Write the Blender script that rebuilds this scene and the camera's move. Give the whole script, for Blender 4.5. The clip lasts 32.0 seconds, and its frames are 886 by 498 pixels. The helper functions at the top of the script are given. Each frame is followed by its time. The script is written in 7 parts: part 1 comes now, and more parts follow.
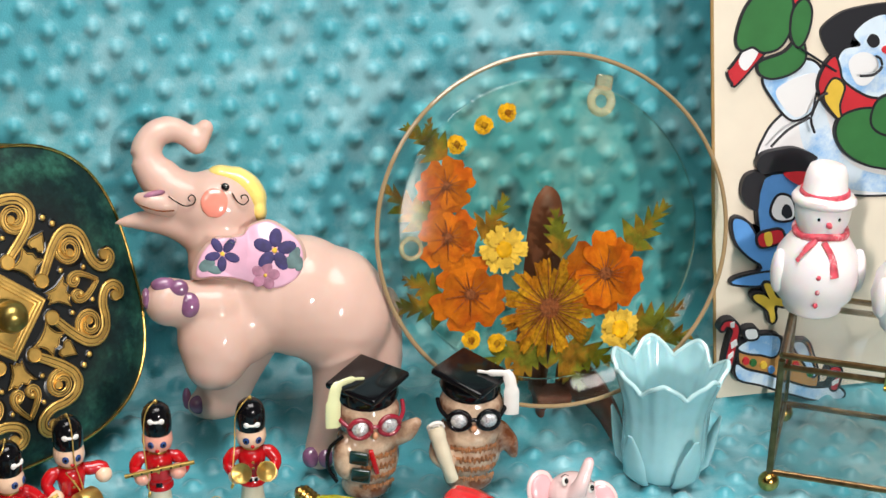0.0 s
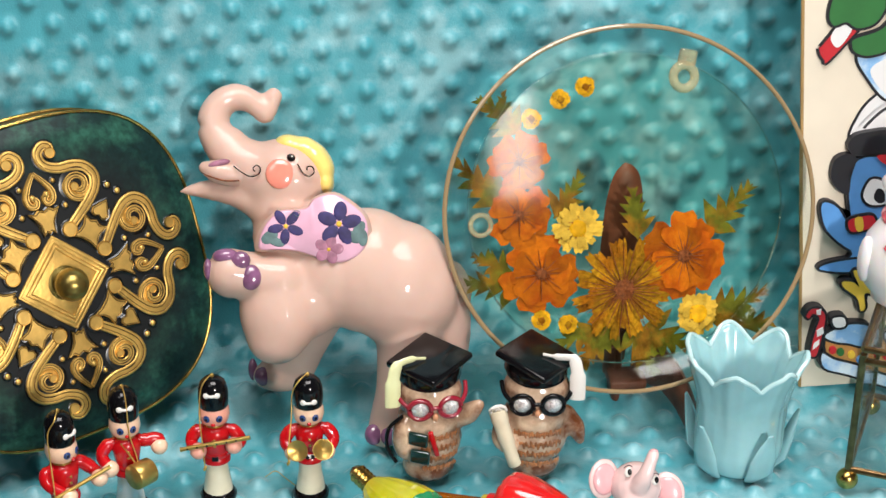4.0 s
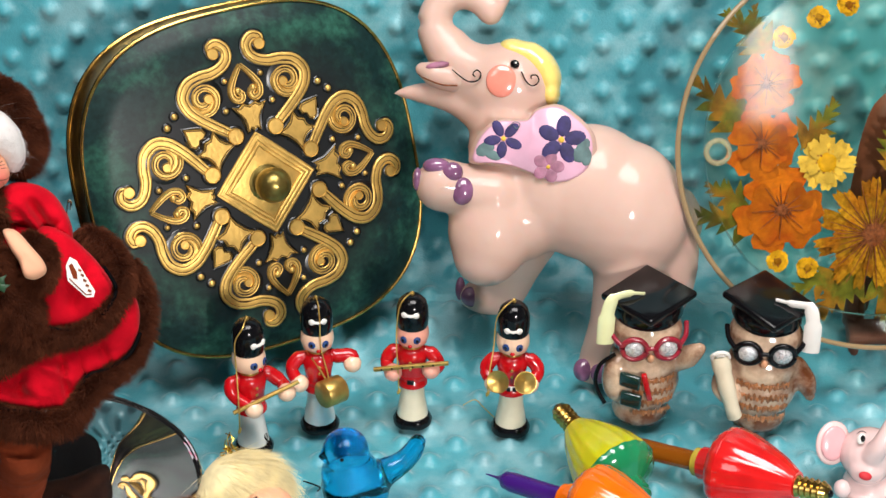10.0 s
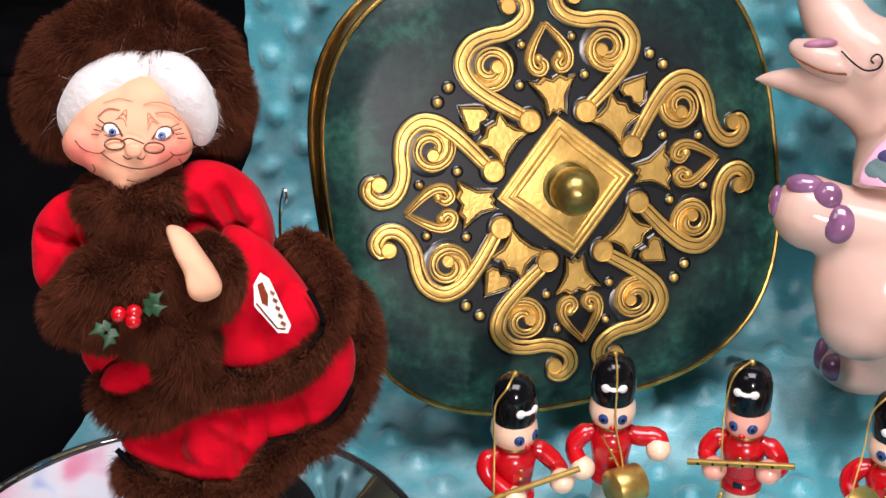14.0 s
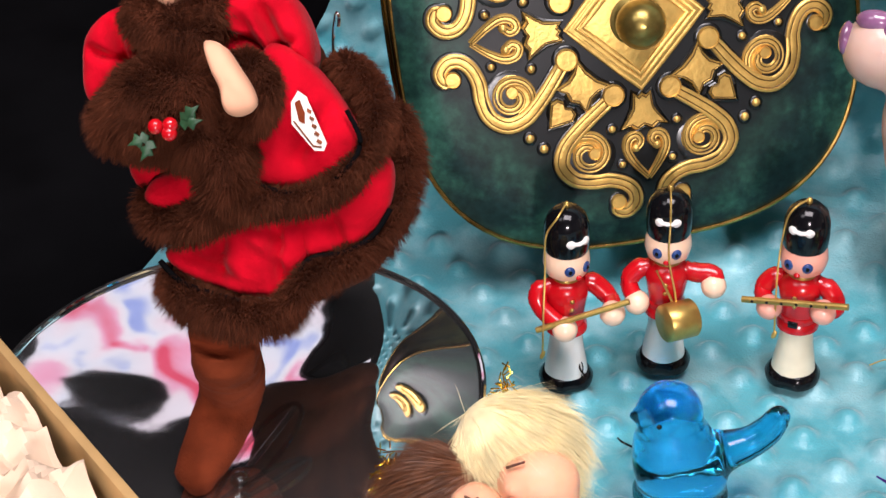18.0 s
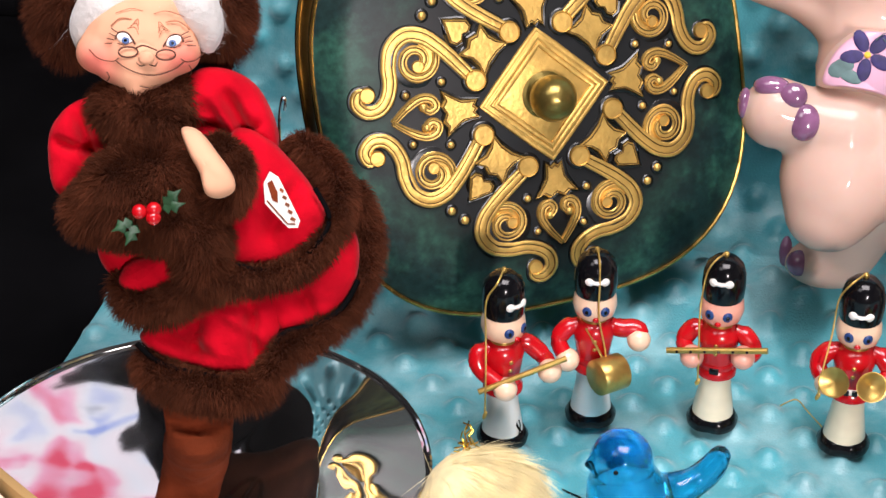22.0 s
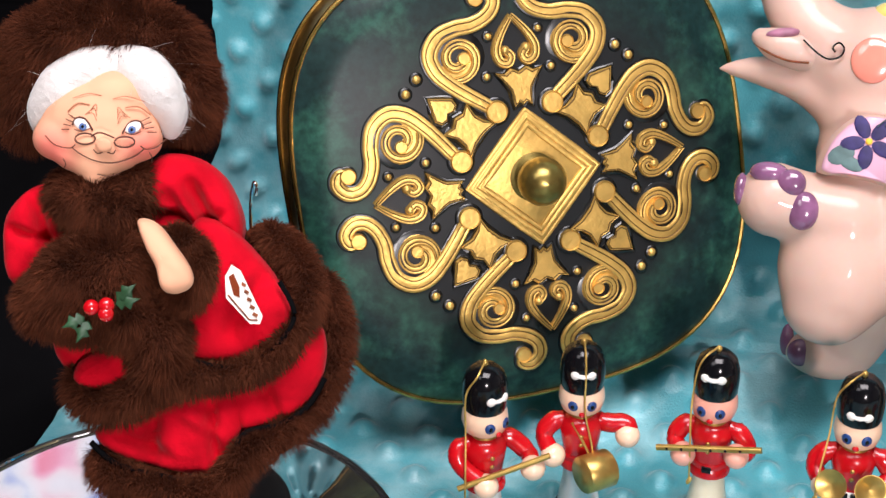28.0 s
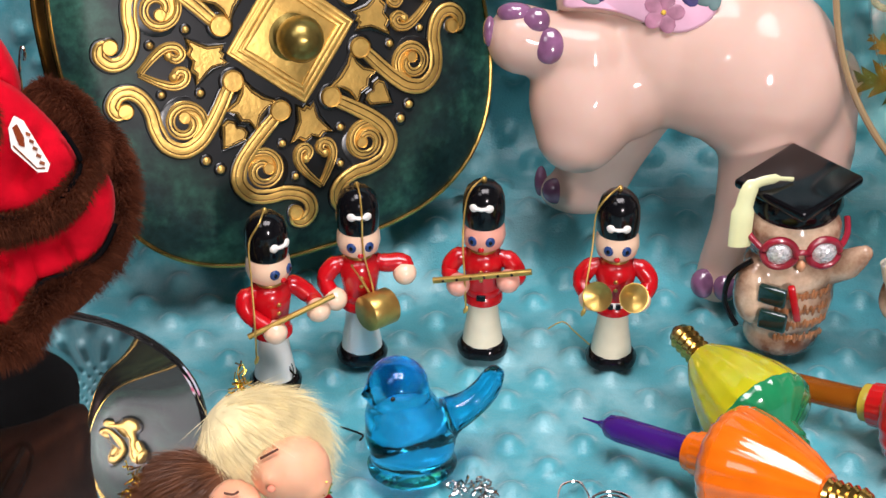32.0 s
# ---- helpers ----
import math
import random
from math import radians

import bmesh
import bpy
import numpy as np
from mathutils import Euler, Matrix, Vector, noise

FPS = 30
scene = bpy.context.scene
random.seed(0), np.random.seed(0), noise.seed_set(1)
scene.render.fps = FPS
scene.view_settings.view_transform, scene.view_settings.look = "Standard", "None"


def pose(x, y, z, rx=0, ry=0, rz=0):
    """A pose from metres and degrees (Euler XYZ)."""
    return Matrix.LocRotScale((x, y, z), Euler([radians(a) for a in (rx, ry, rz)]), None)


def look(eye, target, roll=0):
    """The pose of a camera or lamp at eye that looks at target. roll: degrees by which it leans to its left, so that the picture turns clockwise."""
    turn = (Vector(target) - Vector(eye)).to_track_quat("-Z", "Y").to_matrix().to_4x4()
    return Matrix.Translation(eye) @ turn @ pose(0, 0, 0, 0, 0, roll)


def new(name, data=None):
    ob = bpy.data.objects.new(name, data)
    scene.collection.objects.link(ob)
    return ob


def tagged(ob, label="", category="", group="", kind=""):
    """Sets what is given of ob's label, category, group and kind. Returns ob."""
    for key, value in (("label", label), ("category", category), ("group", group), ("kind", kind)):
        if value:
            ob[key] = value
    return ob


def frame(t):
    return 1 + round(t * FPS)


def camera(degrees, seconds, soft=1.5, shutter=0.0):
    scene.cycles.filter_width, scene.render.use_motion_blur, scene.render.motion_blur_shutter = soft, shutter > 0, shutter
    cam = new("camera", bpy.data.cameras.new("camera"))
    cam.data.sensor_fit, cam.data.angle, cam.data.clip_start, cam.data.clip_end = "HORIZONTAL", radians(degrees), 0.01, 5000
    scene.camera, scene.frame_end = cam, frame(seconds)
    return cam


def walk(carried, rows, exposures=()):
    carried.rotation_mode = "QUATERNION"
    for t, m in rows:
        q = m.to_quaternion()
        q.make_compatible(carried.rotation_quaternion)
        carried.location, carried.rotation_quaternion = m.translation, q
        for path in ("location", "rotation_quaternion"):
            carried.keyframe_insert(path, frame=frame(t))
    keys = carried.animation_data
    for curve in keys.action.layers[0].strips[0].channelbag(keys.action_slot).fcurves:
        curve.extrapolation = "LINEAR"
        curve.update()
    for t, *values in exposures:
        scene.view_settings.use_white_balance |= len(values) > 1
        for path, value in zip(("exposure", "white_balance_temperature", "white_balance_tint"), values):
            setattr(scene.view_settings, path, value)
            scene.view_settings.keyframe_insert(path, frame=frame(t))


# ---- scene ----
# ---- camera ----
cam = camera(30.16, 32.0, soft=1.5)
PATH = [
    (0.0, -0.0982, -0.8289, 0.5372, -14.18, -23.32, 1.19),
    (0.5, -0.0868, -0.8229, 0.5416, -13.08, -23.63, 1.06),
    (1.0, -0.0777, -0.8170, 0.5407, -12.31, -23.70, 0.80),
    (1.5, -0.0719, -0.8148, 0.5411, -11.30, -23.91, 0.41),
    (2.0, -0.0640, -0.8107, 0.5417, -10.81, -24.27, 0.36),
    (2.5, -0.0604, -0.8032, 0.5440, -10.35, -24.41, 0.31),
    (4.5, -0.0326, -0.8060, 0.5433, -7.05, -25.47, 0.32),
    (5.0, -0.0190, -0.8080, 0.5326, -4.95, -25.08, -0.08),
    (5.5, -0.0229, -0.8064, 0.5354, -4.17, -25.44, 0.12),
    (6.0, -0.0212, -0.8026, 0.5372, -3.21, -25.90, 0.18),
    (6.5, -0.0095, -0.7945, 0.5340, -1.54, -26.07, -0.24),
    (7.0, -0.0053, -0.7900, 0.5262, -0.60, -25.83, -0.51),
    (7.5, -0.0122, -0.7851, 0.5322, -0.67, -26.43, -0.28),
    (8.0, -0.0138, -0.7852, 0.5318, -0.60, -26.64, -0.08),
    (8.5, -0.0175, -0.7779, 0.5359, -0.51, -27.41, 0.14),
    (9.0, -0.0276, -0.7808, 0.5305, -0.81, -27.40, 0.49),
    (9.5, -0.0112, -0.7789, 0.5279, 0.87, -27.72, 0.01),
    (10.0, -0.0274, -0.7332, 0.5150, 0.76, -28.57, 0.50),
    (10.5, -0.0284, -0.6462, 0.4720, 2.03, -28.74, 0.62),
    (11.0, -0.0529, -0.5947, 0.4461, 2.42, -28.90, 1.19),
    (11.5, -0.0692, -0.5564, 0.4299, 4.21, -29.23, 1.07),
    (12.0, -0.0730, -0.5422, 0.4217, 6.45, -29.37, 0.72),
    (12.5, -0.0665, -0.5271, 0.4143, 8.54, -29.24, 0.39),
    (13.0, -0.0522, -0.5233, 0.4144, 10.32, -29.12, 0.18),
    (13.5, -0.0429, -0.5174, 0.4155, 12.54, -28.96, -0.18),
    (15.5, -0.0010, -0.4976, 0.4051, 20.17, -30.47, -2.20),
    (16.0, 0.0101, -0.5003, 0.4022, 21.82, -31.66, -2.79),
    (16.5, 0.0106, -0.4996, 0.4002, 22.11, -32.72, -2.76),
    (17.0, 0.0095, -0.5012, 0.4018, 22.23, -33.34, -2.80),
    (17.5, 0.0074, -0.5033, 0.4034, 22.01, -33.55, -2.67),
    (18.0, 0.0081, -0.5062, 0.4034, 21.60, -33.57, -2.58),
    (18.5, 0.0049, -0.5091, 0.4032, 20.56, -33.35, -2.32),
    (19.0, -0.0020, -0.5130, 0.4058, 19.35, -33.29, -2.04),
    (19.5, -0.0127, -0.5173, 0.4069, 17.89, -33.07, -1.86),
    (20.0, -0.0186, -0.5248, 0.4103, 16.51, -32.84, -1.75),
    (20.5, -0.0313, -0.5331, 0.4110, 15.08, -32.51, -1.54),
    (21.0, -0.0366, -0.5401, 0.4105, 13.76, -32.04, -1.29),
    (21.5, -0.0421, -0.5481, 0.4100, 12.72, -31.40, -1.06),
    (22.0, -0.0471, -0.5506, 0.4140, 12.00, -30.71, -0.66),
    (22.5, -0.0478, -0.5486, 0.4121, 11.94, -29.88, -0.50),
    (23.0, -0.0422, -0.5481, 0.4127, 12.23, -28.82, -0.59),
    (23.5, -0.0364, -0.5448, 0.4134, 12.91, -28.01, -0.57),
    (24.0, -0.0284, -0.5457, 0.4142, 13.07, -27.52, -0.34),
    (24.5, -0.0224, -0.5470, 0.4161, 13.07, -27.31, -0.07),
    (25.0, -0.0177, -0.5466, 0.4158, 12.69, -27.45, 0.16),
    (25.5, -0.0237, -0.5448, 0.4142, 12.51, -27.48, 0.14),
    (27.5, -0.0282, -0.5168, 0.4171, 13.21, -29.56, -0.67),
    (28.0, -0.0337, -0.5154, 0.4160, 13.35, -29.22, -0.62),
    (28.5, -0.0421, -0.5245, 0.4221, 13.63, -29.52, -0.95),
    (29.0, -0.0473, -0.5347, 0.4168, 12.81, -29.50, -0.99),
    (29.5, -0.0445, -0.5403, 0.4091, 12.41, -29.19, -1.79),
    (30.0, -0.0543, -0.5477, 0.4077, 9.68, -29.35, -1.00),
    (30.5, -0.0515, -0.5548, 0.4043, 7.24, -29.62, -0.75),
    (31.0, -0.0512, -0.5585, 0.4017, 4.82, -30.00, -0.46),
    (31.5, -0.0542, -0.5608, 0.3976, 2.12, -30.61, 0.19),
    (32.0, -0.0474, -0.5611, 0.3897, 2.22, -30.63, -0.26),
]


def eye_pose(x, y, z, yaw, pitch, roll):
    a, b = radians(yaw), radians(pitch)
    ahead = Vector((-math.sin(a) * math.cos(b), math.cos(a) * math.cos(b), math.sin(b)))
    return look((x, y, z), Vector((x, y, z)) + ahead, roll)


walk(cam, [(row[0], eye_pose(*row[1:])) for row in PATH], exposures=[(0.0, 0.0, 6500, 10), (9.0, 0.0, 6500, 10), (12.0, 0.1, 6450, 17), (16.0, 0.2, 6400, 22), (23.0, 0.18, 6450, 18), (28.0, 0.22, 6400, 18), (30.5, 0.14, 6400, 18), (32.0, 0.03, 6400, 18)])

# ---- light ----
world = bpy.data.worlds.new("room_air")
world.use_nodes = True
world.node_tree.nodes["Background"].inputs[0].default_value = (0.9, 0.95, 1.0, 1)
world.node_tree.nodes["Background"].inputs[1].default_value = 0.05
scene.world = world


def area_lamp(name, eye, target, w, h, power, colour):
    data = bpy.data.lights.new(name, "AREA")
    data.shape, data.size, data.size_y, data.energy, data.color = "RECTANGLE", w, h, power, colour
    ob = new(name, data)
    ob.matrix_world = look(eye, target)
    return ob


area_lamp("desk_lamp_light", (0.435, -1.50, 0.55), (0.05, 0.05, 0.1), 0.07, 0.17, 16.5, (1.0, 0.93, 0.885))
# Added soft upper-left source for the lid's glow; the room has no window.
area_lamp("left_soft_light", (-0.55, -0.70, 1.12), (-0.1, 0.05, 0.1), 0.40, 0.40, 2.0, (1.0, 0.98, 0.95))
area_lamp("ceiling_lamp_light", (0.08, -0.42, 1.50), (0.03, 0.0, 0.05), 0.90, 0.70, 28.5, (1.0, 0.955, 0.93))


# ---- materials ----
def material(name, colour, rough=0.5, metal=0.0, grain=0.0, grain_scale=60.0, bump=0.0, bump_scale=200.0, coat=0.0,
             sheen=0.0, subsurface=0.0, stain=None, stain_scale=12.0, stain_sharp=(0.45, 0.6), transmission=0.0, ior=1.45, spec=0.5, island=0.0):
    m = bpy.data.materials.new(name)
    m.use_nodes = True
    t = m.node_tree
    b = t.nodes["Principled BSDF"]
    b.inputs["Base Color"].default_value = (*colour, 1)
    b.inputs["Roughness"].default_value = rough
    b.inputs["Metallic"].default_value = metal
    b.inputs["Coat Weight"].default_value = coat
    b.inputs["Coat Roughness"].default_value = 0.06
    b.inputs["Sheen Weight"].default_value = sheen
    b.inputs["Sheen Roughness"].default_value = 0.4
    b.inputs["Subsurface Weight"].default_value = subsurface
    b.inputs["Subsurface Scale"].default_value = 0.004
    b.inputs["Transmission Weight"].default_value = transmission
    b.inputs["IOR"].default_value = ior
    b.inputs["Specular IOR Level"].default_value = spec
    co = t.nodes.new("ShaderNodeTexCoord")
    socket = None
    if stain:
        n = t.nodes.new("ShaderNodeTexNoise")
        n.inputs["Scale"].default_value, n.inputs["Detail"].default_value = stain_scale, 6
        n.inputs["Roughness"].default_value = 0.65
        r = t.nodes.new("ShaderNodeMapRange")
        r.inputs[1].default_value, r.inputs[2].default_value = stain_sharp
        mix = t.nodes.new("ShaderNodeMix")
        mix.data_type = "RGBA"
        mix.inputs[6].default_value, mix.inputs[7].default_value = (*colour, 1), (*stain, 1)
        t.links.new(co.outputs["Object"], n.inputs["Vector"])
        t.links.new(n.outputs["Fac"], r.inputs[0])
        t.links.new(r.outputs[0], mix.inputs[0])
        socket = mix.outputs[2]
    if grain:
        n = t.nodes.new("ShaderNodeTexNoise")
        n.inputs["Scale"].default_value, n.inputs["Detail"].default_value = grain_scale, 5
        r = t.nodes.new("ShaderNodeMapRange")
        r.inputs[1].default_value, r.inputs[2].default_value = 0.3, 0.7
        r.inputs[3].default_value, r.inputs[4].default_value = 1 - grain, 1 + grain
        mul = t.nodes.new("ShaderNodeVectorMath")
        mul.operation = "SCALE"
        t.links.new(co.outputs["Object"], n.inputs["Vector"])
        t.links.new(n.outputs["Fac"], r.inputs[0])
        if socket:
            t.links.new(socket, mul.inputs[0])
        else:
            mul.inputs[0].default_value = colour
        t.links.new(r.outputs[0], mul.inputs["Scale"])
        socket = mul.outputs[0]
    if island:
        g = t.nodes.new("ShaderNodeNewGeometry")
        r = t.nodes.new("ShaderNodeMapRange")
        r.inputs[3].default_value, r.inputs[4].default_value = 1 - island, 1 + island
        mul = t.nodes.new("ShaderNodeVectorMath")
        mul.operation = "SCALE"
        t.links.new(g.outputs["Random Per Island"], r.inputs[0])
        if socket:
            t.links.new(socket, mul.inputs[0])
        else:
            mul.inputs[0].default_value = colour
        t.links.new(r.outputs[0], mul.inputs["Scale"])
        socket = mul.outputs[0]
    if socket:
        t.links.new(socket, b.inputs["Base Color"])
    if bump:
        n = t.nodes.new("ShaderNodeTexNoise")
        n.inputs["Scale"].default_value, n.inputs["Detail"].default_value = bump_scale, 4
        k = t.nodes.new("ShaderNodeBump")
        k.inputs["Strength"].default_value, k.inputs["Distance"].default_value = bump, 0.001
        t.links.new(co.outputs["Object"], n.inputs["Vector"])
        t.links.new(n.outputs["Fac"], k.inputs["Height"])
        t.links.new(k.outputs[0], b.inputs["Normal"])
    return m


FABRIC = material("teal_plush", (0.062, 0.325, 0.385), 0.36, grain=0.12, grain_scale=45, bump=0.3, bump_scale=900, sheen=0.75, spec=0.6,
                  stain=(0.20, 0.43, 0.475), stain_scale=26, stain_sharp=(0.46, 0.63))
DARK = material("dark_cloth", (0.003, 0.003, 0.0035), 0.95, grain=0.3, grain_scale=20, spec=0.03)
PLASTER = material("plaster", (0.30, 0.29, 0.28), 0.9, grain=0.05, grain_scale=8, bump=0.1)
TABLE = material("table_wood", (0.16, 0.09, 0.05), 0.5, grain=0.3, grain_scale=30)
GREEN = material("green_enamel", (0.006, 0.022, 0.021), 0.40, spec=0.25, grain=0.35, grain_scale=300, stain=(0.022, 0.092, 0.064), stain_scale=34,
                 stain_sharp=(0.44, 0.66))
CHROMEDARK = material("dark_plated_metal", (0.060, 0.062, 0.062), 0.32, 1.0, grain=0.3, grain_scale=200)
GOLD = material("gold_relief", (0.68, 0.43, 0.115), 0.43, 0.74, grain=0.28, grain_scale=80, bump=0.2, bump_scale=500)
BRASS = material("brass", (0.55, 0.36, 0.10), 0.22, 1.0, grain=0.35, grain_scale=120, bump=0.1)
BRONZE = material("worn_bronze", (0.13, 0.075, 0.022), 0.34, 0.9, grain=0.4, grain_scale=120, stain=(0.42, 0.27, 0.07), stain_scale=40, stain_sharp=(0.5, 0.7))
OLDBRASS = material("aged_brass", (0.27, 0.20, 0.055), 0.30, 0.85, grain=0.3, grain_scale=150, stain=(0.20, 0.15, 0.04), stain_scale=60)
PINK = material("pink_glaze", (0.575, 0.385, 0.315), 0.58, coat=0.42, grain=0.05, grain_scale=30, subsurface=0.15)
BLUSH = material("blush_glaze", (0.78, 0.26, 0.19), 0.18, coat=1.0, grain=0.1, grain_scale=90)
EARPINK = material("ear_glaze", (0.74, 0.42, 0.55), 0.25, coat=0.6, grain=0.1, grain_scale=70)
MAUVE = material("mauve_glaze", (0.20, 0.085, 0.17), 0.15, coat=1.0, grain=0.3, grain_scale=120)
INDIGO = material("indigo_paint", (0.030, 0.022, 0.105), 0.6, coat=0.0, grain=0.35, grain_scale=200)
TEALLEAF = material("teal_grey_paint", (0.085, 0.15, 0.15), 0.55, coat=0.0, grain=0.3, grain_scale=150)
ROSE = material("rose_paint", (0.32, 0.13, 0.20), 0.5, coat=0.1, grain=0.35, grain_scale=150)
YELLOWHAIR = material("yellow_glaze", (0.86, 0.66, 0.18), 0.2, coat=1.0, grain=0.12, grain_scale=60)
BLACK = material("black_gloss", (0.004, 0.004, 0.005), 0.14, spec=0.3, coat=0.12)
WHITE = material("white_paint", (0.80, 0.77, 0.72), 0.3, coat=0.6, grain=0.05)
CREAM = material("cream_paint", (0.76, 0.68, 0.50), 0.3, coat=0.6, grain=0.08, grain_scale=90)
PATINA = material("dark_patina", (0.10, 0.055, 0.010), 0.6, 0.3)
LOOP = material("amber_clear_resin", (0.90, 0.77, 0.50), 0.04, transmission=0.78, ior=1.4)
RED = material("red_lacquer", (0.47, 0.004, 0.008), 0.25, coat=0.5, grain=0.12, grain_scale=90)
SKIN = material("peach_paint", (0.82, 0.56, 0.39), 0.3, coat=0.6, grain=0.05)
ROSESKIN = material("rosy_paint", (0.78, 0.36, 0.27), 0.3, coat=0.6, grain=0.08)
BLUEPAINT = material("blue_paint", (0.012, 0.045, 0.17), 0.35, coat=0.3)
GOLDPAINT = material("gold_paint", (0.50, 0.33, 0.09), 0.34, 0.8, grain=0.2, grain_scale=150)
AQUA = material("aqua_glaze", (0.31, 0.55, 0.585), 0.16, coat=1.0, grain=0.07, grain_scale=60, subsurface=0.1)
BROWNGLAZE = material("brown_glaze", (0.16, 0.065, 0.03), 0.15, coat=1.0, grain=0.5, grain_scale=140)
OWLCREAM = material("cream_glaze", (0.80, 0.61, 0.43), 0.16, coat=0.8, grain=0.1, grain_scale=80, stain=(0.15, 0.045, 0.014), stain_scale=17,
                    stain_sharp=(0.37, 0.57))
WOOD = material("stand_wood", (0.13, 0.042, 0.022), 0.5, grain=0.35, grain_scale=80, coat=0.05)
CLEAR = material("clear_resin", (0.90, 0.965, 0.935), 0.05, transmission=1.0, ior=1.30)
GLASS = material("clear_glass", (0.97, 0.99, 0.98), 0.02, transmission=1.0, ior=1.12)

def thin_clear(name, tint, rough=0.02, least=0.035):
    """A thin clear sheet: lets the light through, with gloss on top."""
    m = bpy.data.materials.new(name)
    m.use_nodes = True
    t = m.node_tree
    t.nodes.remove(t.nodes["Principled BSDF"])
    clear, gloss, mix, edge, power, scale = (t.nodes.new(k) for k in ("ShaderNodeBsdfTransparent", "ShaderNodeBsdfGlossy", "ShaderNodeMixShader", "ShaderNodeLayerWeight", "ShaderNodeMath", "ShaderNodeMath"))
    clear.inputs[0].default_value = (*tint, 1)
    gloss.inputs["Roughness"].default_value = rough
    edge.inputs["Blend"].default_value = 0.5
    power.operation, power.inputs[1].default_value = "POWER", 4.0
    scale.operation, scale.inputs[1].default_value, scale.inputs[2].default_value = "MULTIPLY_ADD", 0.6, least
    t.links.new(edge.outputs["Facing"], power.inputs[0])
    t.links.new(power.outputs[0], scale.inputs[0])
    t.links.new(scale.outputs[0], mix.inputs[0])
    t.links.new(clear.outputs[0], mix.inputs[1])
    t.links.new(gloss.outputs[0], mix.inputs[2])
    t.links.new(mix.outputs[0], t.nodes["Material Output"].inputs[0])
    return m


SHEET = thin_clear("clear_sheet", (0.962, 0.968, 0.905), 0.065, 0.0009)
PANE = thin_clear("clear_pane", (0.985, 0.99, 0.988))
BLUEGLASS = material("blue_glass", (0.014, 0.57, 1.0), 0.03, bump=0.35, bump_scale=70, transmission=1.0, ior=1.40)
ORANGE = material("orange_petal", (0.44, 0.110, 0.003), 0.5, spec=0.08, grain=0.2, grain_scale=260, bump=0.3, bump_scale=300, stain=(0.36, 0.065, 0.002), stain_scale=70, island=0.30)
AMBER = material("amber_petal", (0.36, 0.17, 0.007), 0.55, spec=0.08, grain=0.4, grain_scale=420, stain=(0.30, 0.10, 0.004), stain_scale=60, island=0.35)
YELLOW = material("yellow_petal", (0.74, 0.38, 0.01), 0.5, spec=0.1, grain=0.3, grain_scale=160, island=0.2)
PALE = material("pale_petal", (0.66, 0.41, 0.06), 0.5, spec=0.1, grain=0.2, grain_scale=160, island=0.2)
RUST = material("flower_heart", (0.20, 0.05, 0.012), 0.7, grain=0.5, grain_scale=500, bump=0.6, bump_scale=900)
RIMGLAZE = material("pale_aqua_glaze", (0.46, 0.68, 0.70), 0.15, coat=1.0)
LEAF = material("dried_leaf", (0.11, 0.115, 0.012), 0.6, spec=0.1, grain=0.5, grain_scale=150, stain=(0.22, 0.10, 0.01), stain_scale=60)
FELT = material("red_felt", (0.45, 0.002, 0.011), 0.95, grain=0.34, grain_scale=60, bump=0.4, bump_scale=700, sheen=0.05, spec=0.1)
FUR = material("brown_fur", (0.075, 0.021, 0.009), 0.9, grain=0.35, grain_scale=90, spec=0.12, island=0.4)
BOOT = material("brown_felt", (0.17, 0.032, 0.011), 0.95, grain=0.3, grain_scale=70, bump=0.5, bump_scale=800, spec=0.1)
HAIR = material("white_wool", (0.60, 0.575, 0.555), 0.9, grain=0.08, grain_scale=90, bump=0.5, bump_scale=500, sheen=0.4)
FACE = material("cloth_face", (0.76, 0.385, 0.235), 0.8, grain=0.05, grain_scale=50)
CHEEK = material("cloth_cheek", (0.80, 0.27, 0.17), 0.8, grain=0.1, grain_scale=90)
MIRROR = material("polished_silver", (0.76, 0.76, 0.76), 0.035, 0.975, grain=0.06, grain_scale=30, bump=0.25, bump_scale=9, stain=(0.80, 0.79, 0.77), stain_scale=700, stain_sharp=(0.66, 0.72))
CARD = material("kraft_card", (0.42, 0.26, 0.10), 0.8, grain=0.12, grain_scale=60, bump=0.2)
PAPER = material("tissue_paper", (0.72, 0.55, 0.40), 0.85, grain=0.12, grain_scale=40, bump=0.3, bump_scale=120)
AMBEREDGE = material("amber_edge", (0.30, 0.21, 0.11), 0.10, coat=0.6)
INKLINE = material("faint_ink", (0.42, 0.16, 0.08), 0.7)
BLUEPRINT = material("blue_eye_paint", (0.07, 0.14, 0.34), 0.4)
BROWNLINE = material("brown_ink", (0.10, 0.035, 0.02), 0.7)
HOLLY = material("holly_green", (0.016, 0.062, 0.024), 0.5, grain=0.3, grain_scale=200)
AGEDFRAME = material("antique_brass", (0.20, 0.13, 0.06), 0.3, 1.0, grain=0.4, grain_scale=150)
BOARD = material("cream_board", (0.80, 0.71, 0.57), 0.6, grain=0.04, grain_scale=30)
GREENPAPER = material("green_print", (0.03, 0.16, 0.04), 0.55, grain=0.1, grain_scale=60)
REDPAPER = material("red_print", (0.55, 0.02, 0.03), 0.55, grain=0.08, grain_scale=60)
BLUEPAPER = material("blue_print", (0.10, 0.30, 0.66), 0.55, grain=0.08, grain_scale=60)
ICEPAPER = material("pale_blue_print", (0.68, 0.80, 0.90), 0.55, grain=0.05, grain_scale=60, stain=(0.24, 0.48, 0.80), stain_scale=32)
